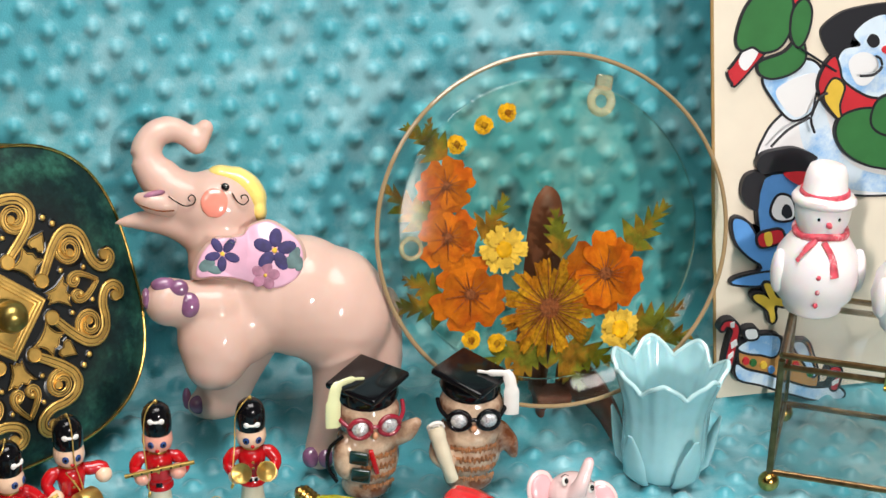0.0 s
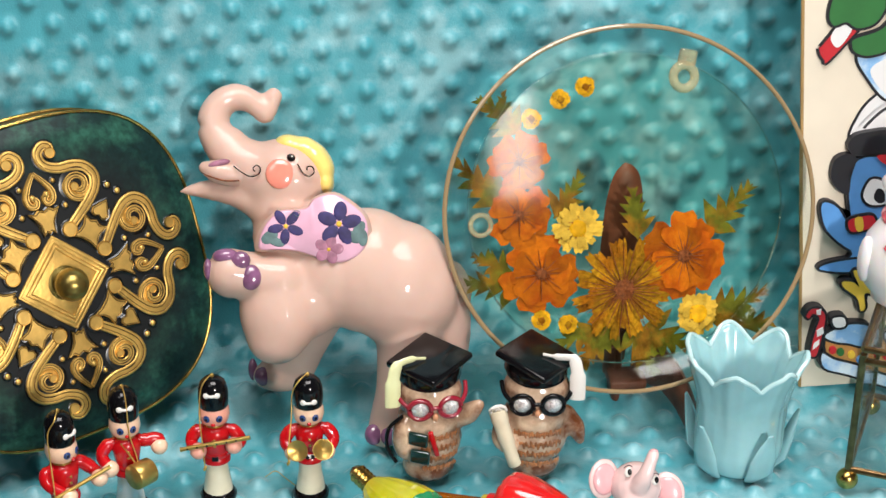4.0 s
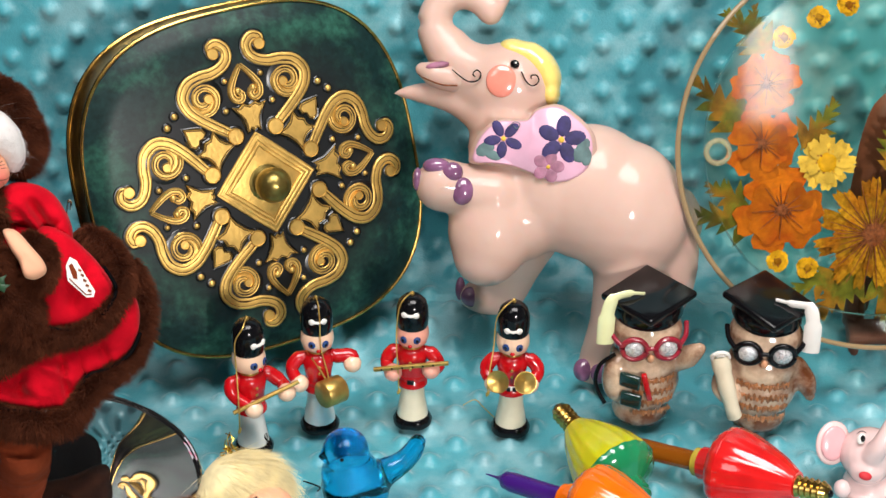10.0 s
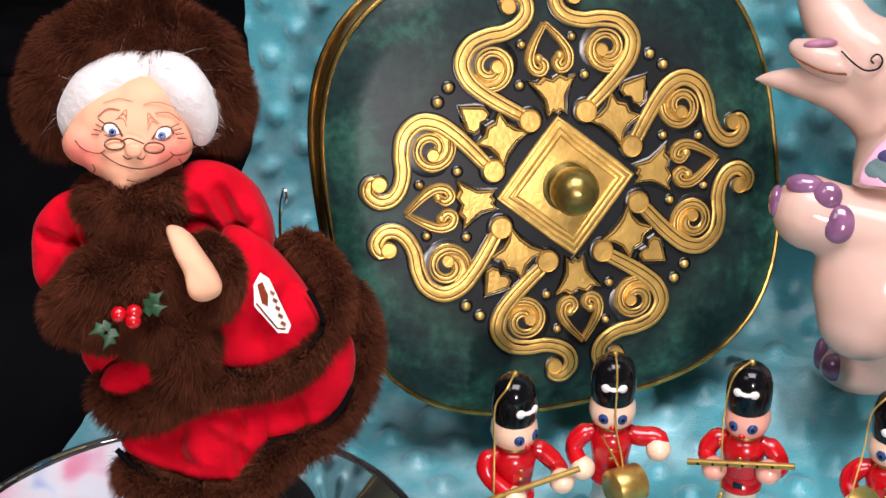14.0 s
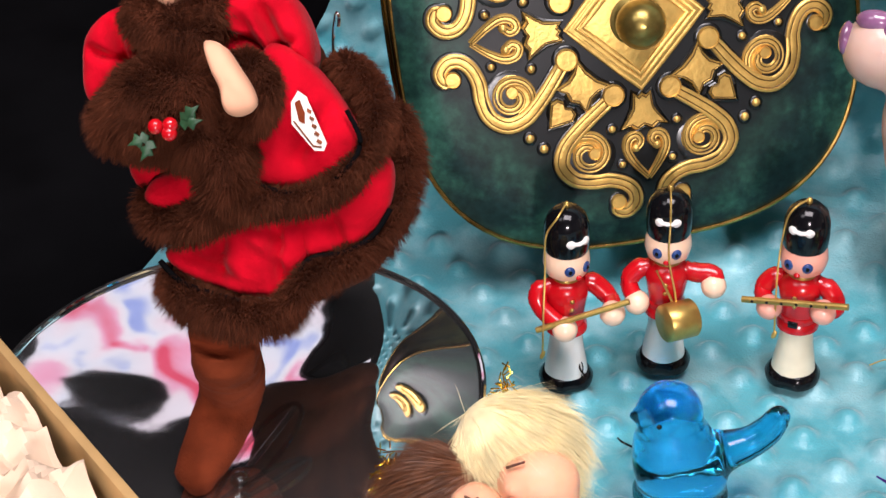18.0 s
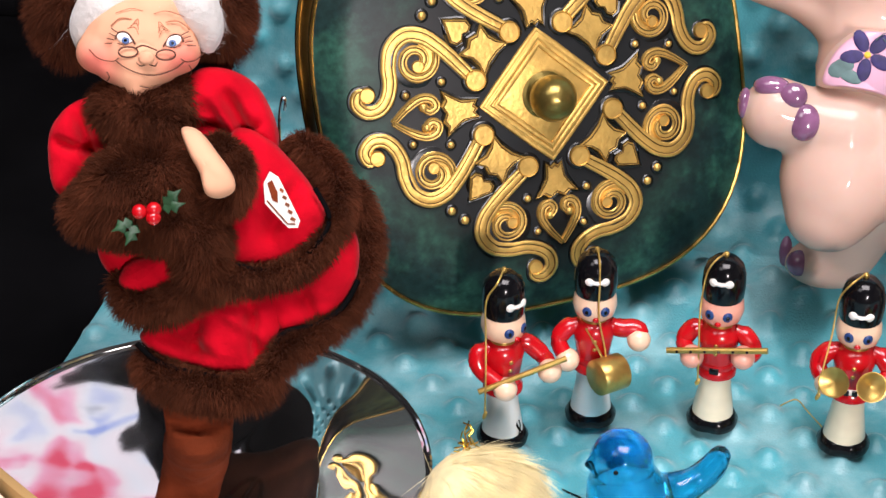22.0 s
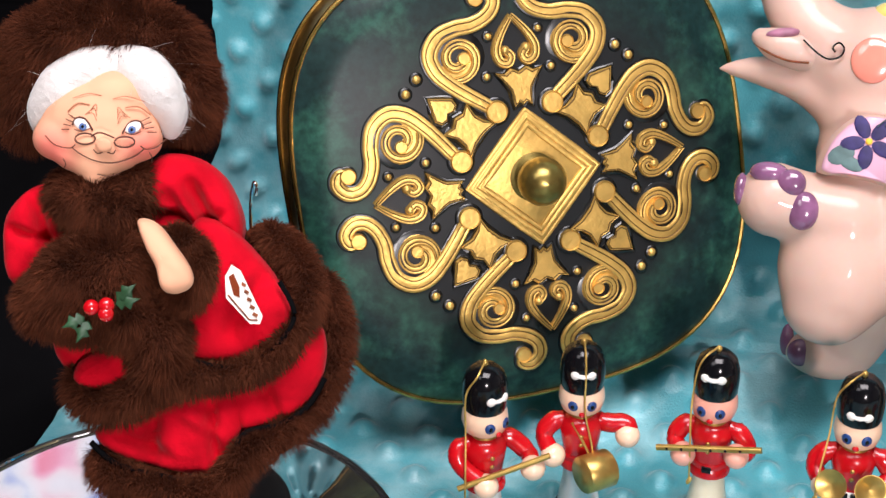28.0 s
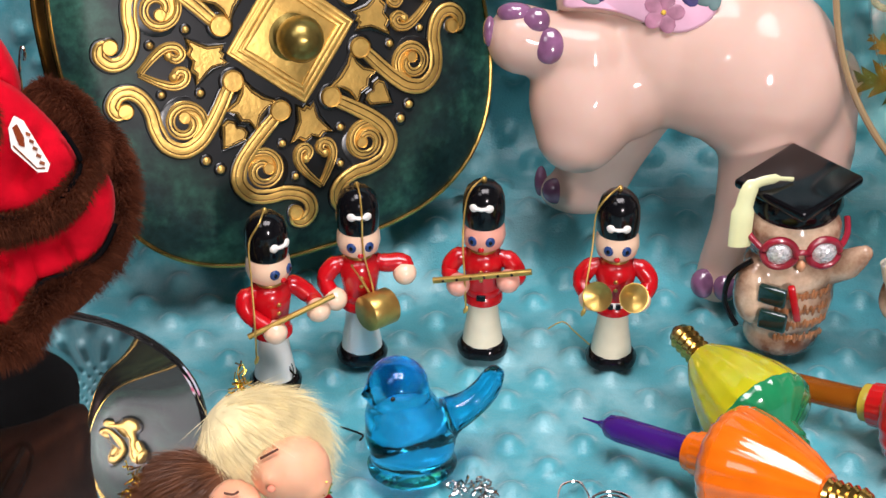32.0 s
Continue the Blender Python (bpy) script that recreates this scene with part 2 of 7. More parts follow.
YELLOWPAPER = material("yellow_print", (0.75, 0.50, 0.05), 0.55, grain=0.08, grain_scale=60)
BLACKPAPER = material("black_print", (0.012, 0.012, 0.016), 0.5)
WHITEPAPER = material("white_print", (0.80, 0.80, 0.80), 0.55)
TANPAPER = material("gingerbread_print", (0.50, 0.25, 0.07), 0.55, grain=0.08)
MILK = material("milk_plastic", (0.80, 0.745, 0.745), 0.35, coat=0.3, subsurface=0.3, grain=0.03)
PINKRED = material("worn_red_paint", (0.60, 0.07, 0.10), 0.45, grain=0.35, grain_scale=200, stain=(0.76, 0.45, 0.45), stain_scale=160, stain_sharp=(0.55, 0.65))
LIME = material("yellow_plastic", (0.52, 0.50, 0.012), 0.16, coat=0.8, grain=0.12, grain_scale=60, subsurface=0.2)
EMERALD = material("green_plastic", (0.010, 0.20, 0.075), 0.14, coat=0.9, grain=0.15, grain_scale=80)
SCARLET = material("red_plastic", (0.62, 0.012, 0.012), 0.14, coat=0.9, grain=0.15, grain_scale=80)
TANGERINE = material("orange_plastic", (0.82, 0.15, 0.004), 0.14, coat=0.9, grain=0.12, grain_scale=80)
MUSTARD = material("mustard_plastic", (0.50, 0.38, 0.04), 0.25, coat=0.5, grain=0.1)
REDLIQUID = material("red_liquid", (0.42, 0.008, 0.02), 0.05, transmission=0.55, ior=1.4)
AMBERLIQUID = material("amber_liquid", (0.42, 0.11, 0.008), 0.05, transmission=0.55, ior=1.4)
PURPLE = material("purple_liquid", (0.085, 0.018, 0.26), 0.05, transmission=0.45, ior=1.4)
BABYPINK = material("candy_pink", (0.78, 0.40, 0.42), 0.25, coat=0.8, grain=0.06, grain_scale=60)
PALEPINK = material("pale_pink", (0.80, 0.58, 0.56), 0.25, coat=0.8, grain=0.06, grain_scale=60)
BLOND = material("blond_floss", (0.80, 0.69, 0.39), 0.75, grain=0.15, grain_scale=120, sheen=0.3)
BRUNET = material("brown_floss", (0.14, 0.05, 0.02), 0.45, grain=0.35, grain_scale=160)
PEACH = material("peach_vinyl", (0.80, 0.40, 0.24), 0.5, grain=0.06, grain_scale=60, subsurface=0.2)
TINSEL = material("gold_tinsel", (0.85, 0.58, 0.06), 0.2, 1.0)
CHROME = material("silver_wire", (0.75, 0.75, 0.76), 0.15, 1.0)


def lid_paint():
    """Dark grey under the relief, mottled green towards the edge."""
    t = GREEN.node_tree
    b = t.nodes["Principled BSDF"]
    old = b.inputs["Base Color"].links[0].from_socket
    co, dist, fade, mix = (t.nodes.new(k) for k in ("ShaderNodeTexCoord", "ShaderNodeVectorMath", "ShaderNodeMapRange", "ShaderNodeMix"))
    dist.operation, mix.data_type = "LENGTH", "RGBA"
    fade.inputs[1].default_value, fade.inputs[2].default_value = 0.060, 0.088
    mix.inputs[6].default_value = (0.012, 0.0135, 0.0145, 1)
    t.links.new(co.outputs["Object"], dist.inputs[0])
    t.links.new(dist.outputs["Value"], fade.inputs[0])
    t.links.new(fade.outputs[0], mix.inputs[0])
    t.links.new(old, mix.inputs[7])
    t.links.new(mix.outputs[2], b.inputs["Base Color"])


def rouge():
    """Soft pink cheeks painted on the cloth face."""
    t = FACE.node_tree
    b = t.nodes["Principled BSDF"]
    old = b.inputs["Base Color"].links[0].from_socket
    co = t.nodes.new("ShaderNodeTexCoord")
    for x, z in ((-0.0245, 0.0455), (0.0065, 0.0455)):
        dist, fade, mix = (t.nodes.new(k) for k in ("ShaderNodeVectorMath", "ShaderNodeMapRange", "ShaderNodeMix"))
        dist.operation, mix.data_type = "DISTANCE", "RGBA"
        dist.inputs[1].default_value = (x, -0.022, z)
        fade.inputs[1].default_value, fade.inputs[2].default_value, fade.inputs[3].default_value, fade.inputs[4].default_value = 0.003, 0.012, 0.95, 0.0
        mix.inputs[7].default_value = (0.80, 0.20, 0.15, 1)
        t.links.new(co.outputs["Object"], dist.inputs[0])
        t.links.new(dist.outputs["Value"], fade.inputs[0])
        t.links.new(fade.outputs[0], mix.inputs[0])
        t.links.new(old, mix.inputs[6])
        old = mix.outputs[2]
    t.links.new(old, b.inputs["Base Color"])


lid_paint()
rouge()
PANELGLOW = material("panel_glow", (0.02, 0.02, 0.02), 0.3)


def panel_light():
    """Emission in soft pink, white and pale blue shapes, added for the tray's reflection."""
    t = PANELGLOW.node_tree
    b = t.nodes["Principled BSDF"]
    co, n, ramp = (t.nodes.new(k) for k in ("ShaderNodeTexCoord", "ShaderNodeTexNoise", "ShaderNodeValToRGB"))
    n.inputs["Scale"].default_value, n.inputs["Detail"].default_value = 14.0, 1.5
    stops = ramp.color_ramp.elements
    stops[0].position, stops[0].color = 0.34, (0.35, 0.45, 0.85, 1)
    stops[1].position, stops[1].color = 0.66, (0.85, 0.08, 0.16, 1)
    for pos, col in ((0.42, (0.85, 0.88, 0.95, 1)), (0.52, (0.95, 0.85, 0.90, 1)), (0.58, (0.95, 0.45, 0.62, 1))):
        stops.new(pos).color = col
    t.links.new(co.outputs["Object"], n.inputs["Vector"])
    t.links.new(n.outputs["Fac"], ramp.inputs[0])
    t.links.new(ramp.outputs[0], b.inputs["Emission Color"])
    b.inputs["Emission Strength"].default_value = 0.95


panel_light()


# ---- shapes: each returns (points, faces) ----
def ell(c, r, turn=(0, 0, 0), n=24, m=14):
    v, f = [(0, 0, 1)], []
    for i in range(1, m):
        a = math.pi * i / m
        for j in range(n):
            b = 2 * math.pi * j / n
            v.append((math.sin(a) * math.cos(b), math.sin(a) * math.sin(b), math.cos(a)))
    v.append((0, 0, -1))
    for j in range(n):
        f.append((0, 1 + j, 1 + (j + 1) % n))
        f.append((len(v) - 1, len(v) - 1 - n + (j + 1) % n, len(v) - 1 - n + j))
    for i in range(m - 2):
        for j in range(n):
            a, b = 1 + i * n + j, 1 + i * n + (j + 1) % n
            f.append((a, a + n, b + n, b))
    return move((np.array(v) * np.array(r), f), pose(*c, *turn))


def move(shape, m):
    v, f = shape
    a = np.array(m)
    return np.asarray(v) @ a[:3, :3].T + a[:3, 3], f


def lathe(prof, n=32, flute=None, caps=True):
    """prof: (radius, height) from bottom to top; flute(angle, k) scales the radius."""
    v, f = [], []
    for k, (r, z) in enumerate(prof):
        for j in range(n):
            a = 2 * math.pi * j / n
            s = flute(a, k) if flute else 1
            v.append((r * s * math.cos(a), r * s * math.sin(a), z))
    for k in range(len(prof) - 1):
        for j in range(n):
            a, b = k * n + j, k * n + (j + 1) % n
            f.append((a, b, b + n, a + n))
    if caps and prof[0][0] > 1e-6:
        f.append(tuple(range(n))[::-1])
    if caps and prof[-1][0] > 1e-6:
        f.append(tuple((len(prof) - 1) * n + j for j in range(n)))
    return np.array(v), f


def tube(pts, rad, n=8, closed=False, flat=1.0, up=(0, 0, 1)):
    """A swept tube through pts; rad is one radius or one per point; flat squashes it along up."""
    p = np.array(pts, float)
    k = len(p)
    rad = np.full(k, rad) if np.isscalar(rad) else np.array(rad)
    d = np.roll(p, -1, 0) - np.roll(p, 1, 0)
    if not closed:
        d[0], d[-1] = p[1] - p[0], p[-1] - p[-2]
    d /= np.linalg.norm(d, axis=1, keepdims=True) + 1e-12
    v, f, ref = [], [], np.array(up, float)
    for i in range(k):
        s = np.cross(d[i], ref)
        if np.linalg.norm(s) < 1e-3:
            s = np.cross(d[i], (1, 0.3, 0))
        s /= np.linalg.norm(s)
        w = np.cross(s, d[i])
        for j in range(n):
            a = 2 * math.pi * j / n
            v.append(p[i] + rad[i] * (math.cos(a) * s + flat * math.sin(a) * w))
    for i in range(k if closed else k - 1):
        for j in range(n):
            a, b, e = i * n + j, i * n + (j + 1) % n, ((i + 1) % k) * n
            f.append((a, b, e + (j + 1) % n, e + j))
    if not closed:
        f.append(tuple(range(n))[::-1])
        f.append(tuple((k - 1) * n + j for j in range(n)))
    return np.array(v), f


def curve(pts, n=40, closed=False):
    """Points of a smooth line through pts (Catmull-Rom)."""
    p = np.array(pts, float)
    k = len(p)
    out = []
    for i in range(n):
        u = i / n * k if closed else i / (n - 1) * (k - 1)
        a = min(int(u), k - 1 if closed else k - 2)
        t = u - a
        q = [p[(a + o) % k] if closed else p[min(max(a + o, 0), k - 1)] for o in (-1, 0, 1, 2)]
        out.append(0.5 * (2 * q[1] + (q[2] - q[0]) * t + (2 * q[0] - 5 * q[1] + 4 * q[2] - q[3]) * t**2
                          + (3 * q[1] - q[0] - 3 * q[2] + q[3]) * t**3))
    return np.array(out)


def block(sx, sy, sz, bevel=0.001, seg=2):
    bm = bmesh.new()
    bmesh.ops.create_cube(bm, size=1)
    bmesh.ops.scale(bm, vec=(sx, sy, sz), verts=bm.verts)
    if bevel:
        bmesh.ops.bevel(bm, geom=bm.edges[:], offset=bevel, segments=seg, affect="EDGES", profile=0.5)
    bm.verts.index_update()
    out = np.array([v.co[:] for v in bm.verts]), [tuple(v.index for v in f.verts) for f in bm.faces]
    bm.free()
    return out


def slab(outline, depth, bevel=0.0):
    """A flat shape in x, z, its front at y = -depth, its edge softened."""
    p = np.array(outline, float)
    k = len(p)
    c = p.mean(0)
    rings = [(p, 0.0), (p, -depth + bevel), (p + (c - p) * min(0.4, bevel / (np.linalg.norm(p - c, axis=1).mean() + 1e-9)), -depth)]
    v = [(a, y, b) for ring, y in rings for a, b in ring]
    f = [(i * k + j, i * k + (j + 1) % k, (i + 1) * k + (j + 1) % k, (i + 1) * k + j) for i in range(2) for j in range(k)]
    f += [tuple(range(k))[::-1], tuple(2 * k + j for j in range(k))]
    return np.array(v), f


def join(shapes):
    v, f, k = [], [], 0
    for a, b in shapes:
        v.append(np.asarray(a))
        f += [tuple(i + k for i in q) for q in b]
        k += len(a)
    return np.concatenate(v), f


def mesh_of(shape):
    me = bpy.data.meshes.new("m")
    me.from_pydata([tuple(p) for p in shape[0]], [], shape[1])
    return me


def blob(shapes, voxel=0.0015, smooth=6):
    """Melts overlapping shapes into one skin."""
    ob = new("melt", mesh_of(join(shapes)))
    r = ob.modifiers.new("r", "REMESH")
    r.mode, r.voxel_size = "VOXEL", voxel
    s = ob.modifiers.new("s", "SMOOTH")
    s.factor, s.iterations = 0.5, smooth
    me = bpy.data.meshes.new_from_object(ob.evaluated_get(bpy.context.evaluated_depsgraph_get()))
    out = np.array([v.co[:] for v in me.vertices]), [tuple(p.vertices) for p in me.polygons]
    data = ob.data
    bpy.data.objects.remove(ob)
    bpy.data.meshes.remove(data)
    bpy.data.meshes.remove(me)
    return out


def make(name, pieces, at=None, parent=None, label="", category="", group="", kind="", sharp=42):
    """One mesh object out of (shape, material) pieces."""
    me = bpy.data.meshes.new(name)
    mats = []
    for _, m in pieces:
        if m not in mats:
            mats.append(m)
    v, f = join([s for s, _ in pieces])
    me.from_pydata([tuple(p) for p in v], [], f)
    for m in mats:
        me.materials.append(m)
    idx = np.concatenate([np.full(len(s[1]), mats.index(m)) for s, m in pieces])
    me.polygons.foreach_set("material_index", idx.astype(np.int32))
    bm = bmesh.new()
    bm.from_mesh(me)
    bmesh.ops.recalc_face_normals(bm, faces=bm.faces)
    bm.to_mesh(me)
    bm.free()
    me.shade_smooth()
    me.set_sharp_from_angle(angle=radians(sharp))
    ob = new(name, me)
    if parent:
        ob.parent = parent
    if at is not None:
        ob.matrix_basis = at
    return tagged(ob, label, category, group, kind)


def base(name, at, label, category, group=""):
    ob = new(name)
    ob.empty_display_size = 0.02
    ob.matrix_basis = at
    return tagged(ob, label, category, group)


def frame_from(origin, normal, spin=0.0):
    """A pose whose -y looks along normal, x level, then turned by spin degrees (counter-clockwise seen from the front)."""
    n = Vector(normal).normalized()
    x = Vector((0, 0, 1)).cross(n).normalized()
    z = n.cross(x)
    m = Matrix((x, -n, z)).transposed().to_4x4()
    m.translation = origin
    return m @ pose(0, 0, 0, 0, -spin, 0)


# ---- setting ----
rng = np.random.RandomState(4)
PITCH = 0.0290


def plush_sheet():
    """One length of dotted plush: over the table, up in a soft curve, and up the back."""
    xs = np.arange(-0.340, 0.62, 0.0020)
    run = np.arange(-0.40, 0.50, 0.0020)
    bend, rad = 0.125, 0.035
    v, f = [], []
    nx, ny = len(xs), len(run)
    U, S = np.meshgrid(xs, run)
    arc = rad * math.pi / 2
    y = np.where(S < bend, S, np.where(S < bend + arc, bend + rad * np.sin((S - bend) / rad), bend + rad))
    z = np.where(S < bend, 0, np.where(S < bend + arc, rad - rad * np.cos((S - bend) / rad), rad + S - bend - arc))
    ang = np.clip((S - bend) / arc, 0, 1) * math.pi / 2
    ny_, nz_ = -np.sin(ang), np.cos(ang)
    a = radians(2)
    p, q = (U * math.cos(a) + S * math.sin(a)) / PITCH, (-U * math.sin(a) + S * math.cos(a)) / (PITCH * 0.5)
    row = np.round(q)
    off = np.where(row % 2 == 0, 0.0, 0.5)
    px = np.round(p - off) + off
    d2 = ((p - px) * PITCH) ** 2 + ((q - row) * PITCH * 0.5) ** 2
    lump = np.where(S < bend, 0.0042, 0.0035) * np.exp(-((d2 / np.where(S < bend, 0.0050, 0.0047) ** 2) ** 1.9))
    wave = np.array([[noise.noise((u * 9, s * 9, 3)) + 0.4 * noise.noise((u * 25, s * 25, 7)) for u in xs[::6]] for s in run[::6]])
    iu, is_ = np.arange(nx) / 6.0, np.arange(ny) / 6.0
    wave = np.array([np.interp(iu, np.arange(wave.shape[1]), w) for w in wave])
    wave = np.array([np.interp(is_, np.arange(wave.shape[0]), wave[:, k]) for k in range(nx)]).T
    calm = np.where(S < bend, 0.0030, 0.0042)
    h = lump + wave * calm - np.where(S < bend, 0.0036, 0.0)
    rise = np.clip((S - 0.055) / 0.06, 0, 1)
    y, z = y + ny_ * h, z + nz_ * h + 0.018 * rise * rise * (3 - 2 * rise)
    v = np.stack([np.where(S < bend, U, U + 0.038 * np.clip((S - bend) / 0.08, 0, 1) * np.clip((0.1 - U) / 0.44, 0, 1)), y, z], -1).reshape(-1, 3)
    for i in range(ny - 1):
        for j in range(nx - 1):
            f.append((i * nx + j, i * nx + j + 1, (i + 1) * nx + j + 1, (i + 1) * nx + j))
    return v, f


make("ground", [(plush_sheet(), FABRIC)], label="teal dotted plush fabric draped over the table and up the back", category="fabric backdrop", kind="structure", sharp=80)
make("table", [(move(block(2.2, 1.4, 0.04, 0.004), pose(0.2, 0.0, -0.03)), DARK)], label="table under a black cloth", category="table", kind="structure")
make("wall_back", [(move(block(3.6, 0.08, 2.6, 0), pose(0, 0.75, 0.5)), DARK)], label="black cloth hanging behind the display", category="backdrop", kind="structure")
# Unseen walls, ceiling and floor, added to enclose the room for bounce and reflections.
make("wall_front", [(move(block(3.6, 0.08, 2.6, 0), pose(0, -2.4, 0.5)), PLASTER)], label="plain plaster wall", category="wall", kind="structure")
make("wall_left", [(move(block(0.08, 3.1, 2.6, 0), pose(-1.84, -0.83, 0.5)), DARK)], label="dark cloth-hung side wall", category="wall", kind="structure")
make("wall_right", [(move(block(0.08, 3.1, 2.6, 0), pose(1.84, -0.83, 0.5)), PLASTER)], label="plain plaster wall", category="wall", kind="structure")
make("ceiling", [(move(block(3.6, 3.2, 0.06, 0), pose(0, -0.83, 1.83)), PLASTER)], label="plain white ceiling", category="ceiling", kind="structure")
make("floor", [(move(block(3.6, 3.2, 0.06, 0), pose(0, -0.83, -0.83)), TABLE)], label="brown wooden floor", category="floor", kind="structure")

# ---- domed tray lid ----
TRAY = frame_from((-0.1350, 0.0714, 0.1167), (0.4436, -0.8493, 0.2863), 3.7)


def squircle(r, k=2.85, n=96):
    out = []
    for j in range(n):
        a = 2 * math.pi * j / n
        c, s = math.cos(a), math.sin(a)
        q = r / (abs(c) ** k + abs(s) ** k) ** (1 / k)
        out.append((q * c, q * s))
    return np.array(out)


def dome_y(x, z, r=0.0944):
    """How far the lid lies behind its middle at a place."""
    k = 2.85
    q = (abs(x) ** k + abs(z) ** k) ** (1 / k) / r
    return 0.0078 * min(q, 1.1) ** 2.0 + 0.0035 * max(0.0, q - 0.88) / 0.12


def lid_shell():
    """The pillowed front of the lid, closed behind by its deep side wall."""
    v, f, n, rings = [(0, 0, 0)], [], 96, 26
    for i in range(1, rings + 1):
        for a, b in squircle(0.0944 * i / rings):
            v.append((a, dome_y(a, b), b))
    for j in range(n):
        f.append((0, 1 + j, 1 + (j + 1) % n))
    for i in range(rings - 1):
        for j in range(n):
            a, b = 1 + i * n + j, 1 + i * n + (j + 1) % n
            f.append((a, a + n, b + n, b))
    return np.array(v), f


def lid_wall():
    """The side wall of the lid, slightly hollow, with a rolled step."""
    v, f, n = [], [], 96
    cut = [(0.0941, 0.0102), (0.0952, 0.0125), (0.0950, 0.0160), (0.0938, 0.0200), (0.0936, 0.0290), (0.0942, 0.0350), (0.0949, 0.0380)]
    for r, y in cut:
        v += [(a, y, b) for a, b in squircle(r)]
    for i in range(len(cut) - 1):
        for j in range(n):
            a, b = i * n + j, i * n + (j + 1) % n
            f.append((a, a + n, b + n, b))
    return np.array(v), f


def rim(r, y, rad, flat=1.0):
    return tube([(a, y, b) for a, b in squircle(r)], rad, 8, True, flat, (0, 1, 0))


tray = base("serving_tray", TRAY, "dark green domed metal tray with gold scroll relief, propped upright", "tray")


def on_lid(pts, lift=0.0004):
    return [(a, dome_y(a, b) - lift, b) for a, b in pts]


def ribbon(pts, half, n=60, lift=0.0004, tall=0.0017):
    """A flat strap with raised edges, laid along pts on the lid."""
    p = curve([(a * 0.001, b * 0.001) for a, b in pts], n)
    w = np.interp(np.linspace(0, 1, n), np.linspace(0, 1, len(half)), half) * 0.001
    d = np.gradient(p, axis=0)
    d /= np.linalg.norm(d, axis=1, keepdims=True)
    o = np.stack([-d[:, 1], d[:, 0]], 1)
    cut = [(-1.0, -0.3), (-0.92, 0.75), (-0.72, 1.0), (-0.52, 0.95), (-0.42, 0.62), (0.0, 0.78), (0.42, 0.62), (0.52, 0.95), (0.72, 1.0), (0.92, 0.75), (1.0, -0.3)]
    v, f, k = [], [], len(cut)
    for i in range(n):
        for c, h in cut:
            a, b = p[i] + o[i] * w[i] * c
            v.append((a, dome_y(a, b) - lift - h * tall, b))
    for i in range(n - 1):
        for c in range(k - 1):
            f.append((i * k + c, i * k + c + 1, (i + 1) * k + c + 1, (i + 1) * k + c))
    f += [tuple(range(k)), tuple((n - 1) * k + c for c in range(k))]
    return np.array(v), f


def grooves(pts, half, n=60, lift=0.0004, tall=0.0017):
    """The two dark lines engraved along a strap."""
    p = curve([(a * 0.001, b * 0.001) for a, b in pts], n)
    w = np.interp(np.linspace(0, 1, n), np.linspace(0, 1, len(half)), half) * 0.001
    d = np.gradient(p, axis=0)
    d /= np.linalg.norm(d, axis=1, keepdims=True)
    o = np.stack([-d[:, 1], d[:, 0]], 1)
    return join([tube([(a, dome_y(a, b) - lift - tall * 0.70, b) for a, b in p + o * (w * c)[:, None]], 0.00034, 5) for c in (-0.46, 0.46)])


def engraved(pts, lift=0.0016):
    """The dark line inside the edge of a raised shape."""
    p = np.array(pts, float) * 0.001
    c = p.mean(0)
    return tube([(a, dome_y(a, b) - lift * 0.86, b) for a, b in c + (p - c) * 0.86], 0.00030, 5, True)


def boss(a, b, r, tall=0.0022):
    x, z = a * 0.001, b * 0.001
    return ell((x, dome_y(x, z) - 0.0003, z), (r * 0.001, tall, r * 0.001), n=18, m=10)


def lid_slab(pts, lift=0.0016):
    p = np.array(pts, float) * 0.001
    c = p.mean(0)
    k = len(p)
    v = [(a, dome_y(a, b) + 0.001, b) for a, b in p] + [(a, dome_y(a, b) - lift * 0.6, b) for a, b in p]
    q, r = c + (p - c) * 0.93, c + (p - c) * 0.84
    v += [(a, dome_y(a, b) - lift, b) for a, b in q] + [(a, dome_y(a, b) - lift * 0.78, b) for a, b in r] + [(c[0], dome_y(*c) - lift * 0.8, c[1])]
    f = [(i * k + j, i * k + (j + 1) % k, (i + 1) * k + (j + 1) % k, (i + 1) * k + j) for i in range(3) for j in range(k)]
    f += [(3 * k + j, 3 * k + (j + 1) % k, 4 * k) for j in range(k)]
    return np.array(v), f


def skirt(pts, grow=0.8):
    """The dark plated step round the foot of a raised shape."""
    p = np.array(pts, float)
    c = p.mean(0)
    d = p - c
    p = c + d * (1 + grow / np.linalg.norm(d, axis=1, keepdims=True))
    return [(a, dome_y(a, b) - 0.0003, b) for a, b in p * 0.001]


def disc(a, b, r, lift=0.0027):
    """A flat round end with a raised edge."""
    return lid_slab([(a + r * math.cos(q), b + r * math.sin(q)) for q in np.linspace(0, 2 * math.pi, 22, endpoint=False)], lift)


def turned(pts, deg):
    c, s = math.cos(radians(deg)), math.sin(radians(deg))
    return [(a * c - b * s, a * s + b * c) for a, b in pts]


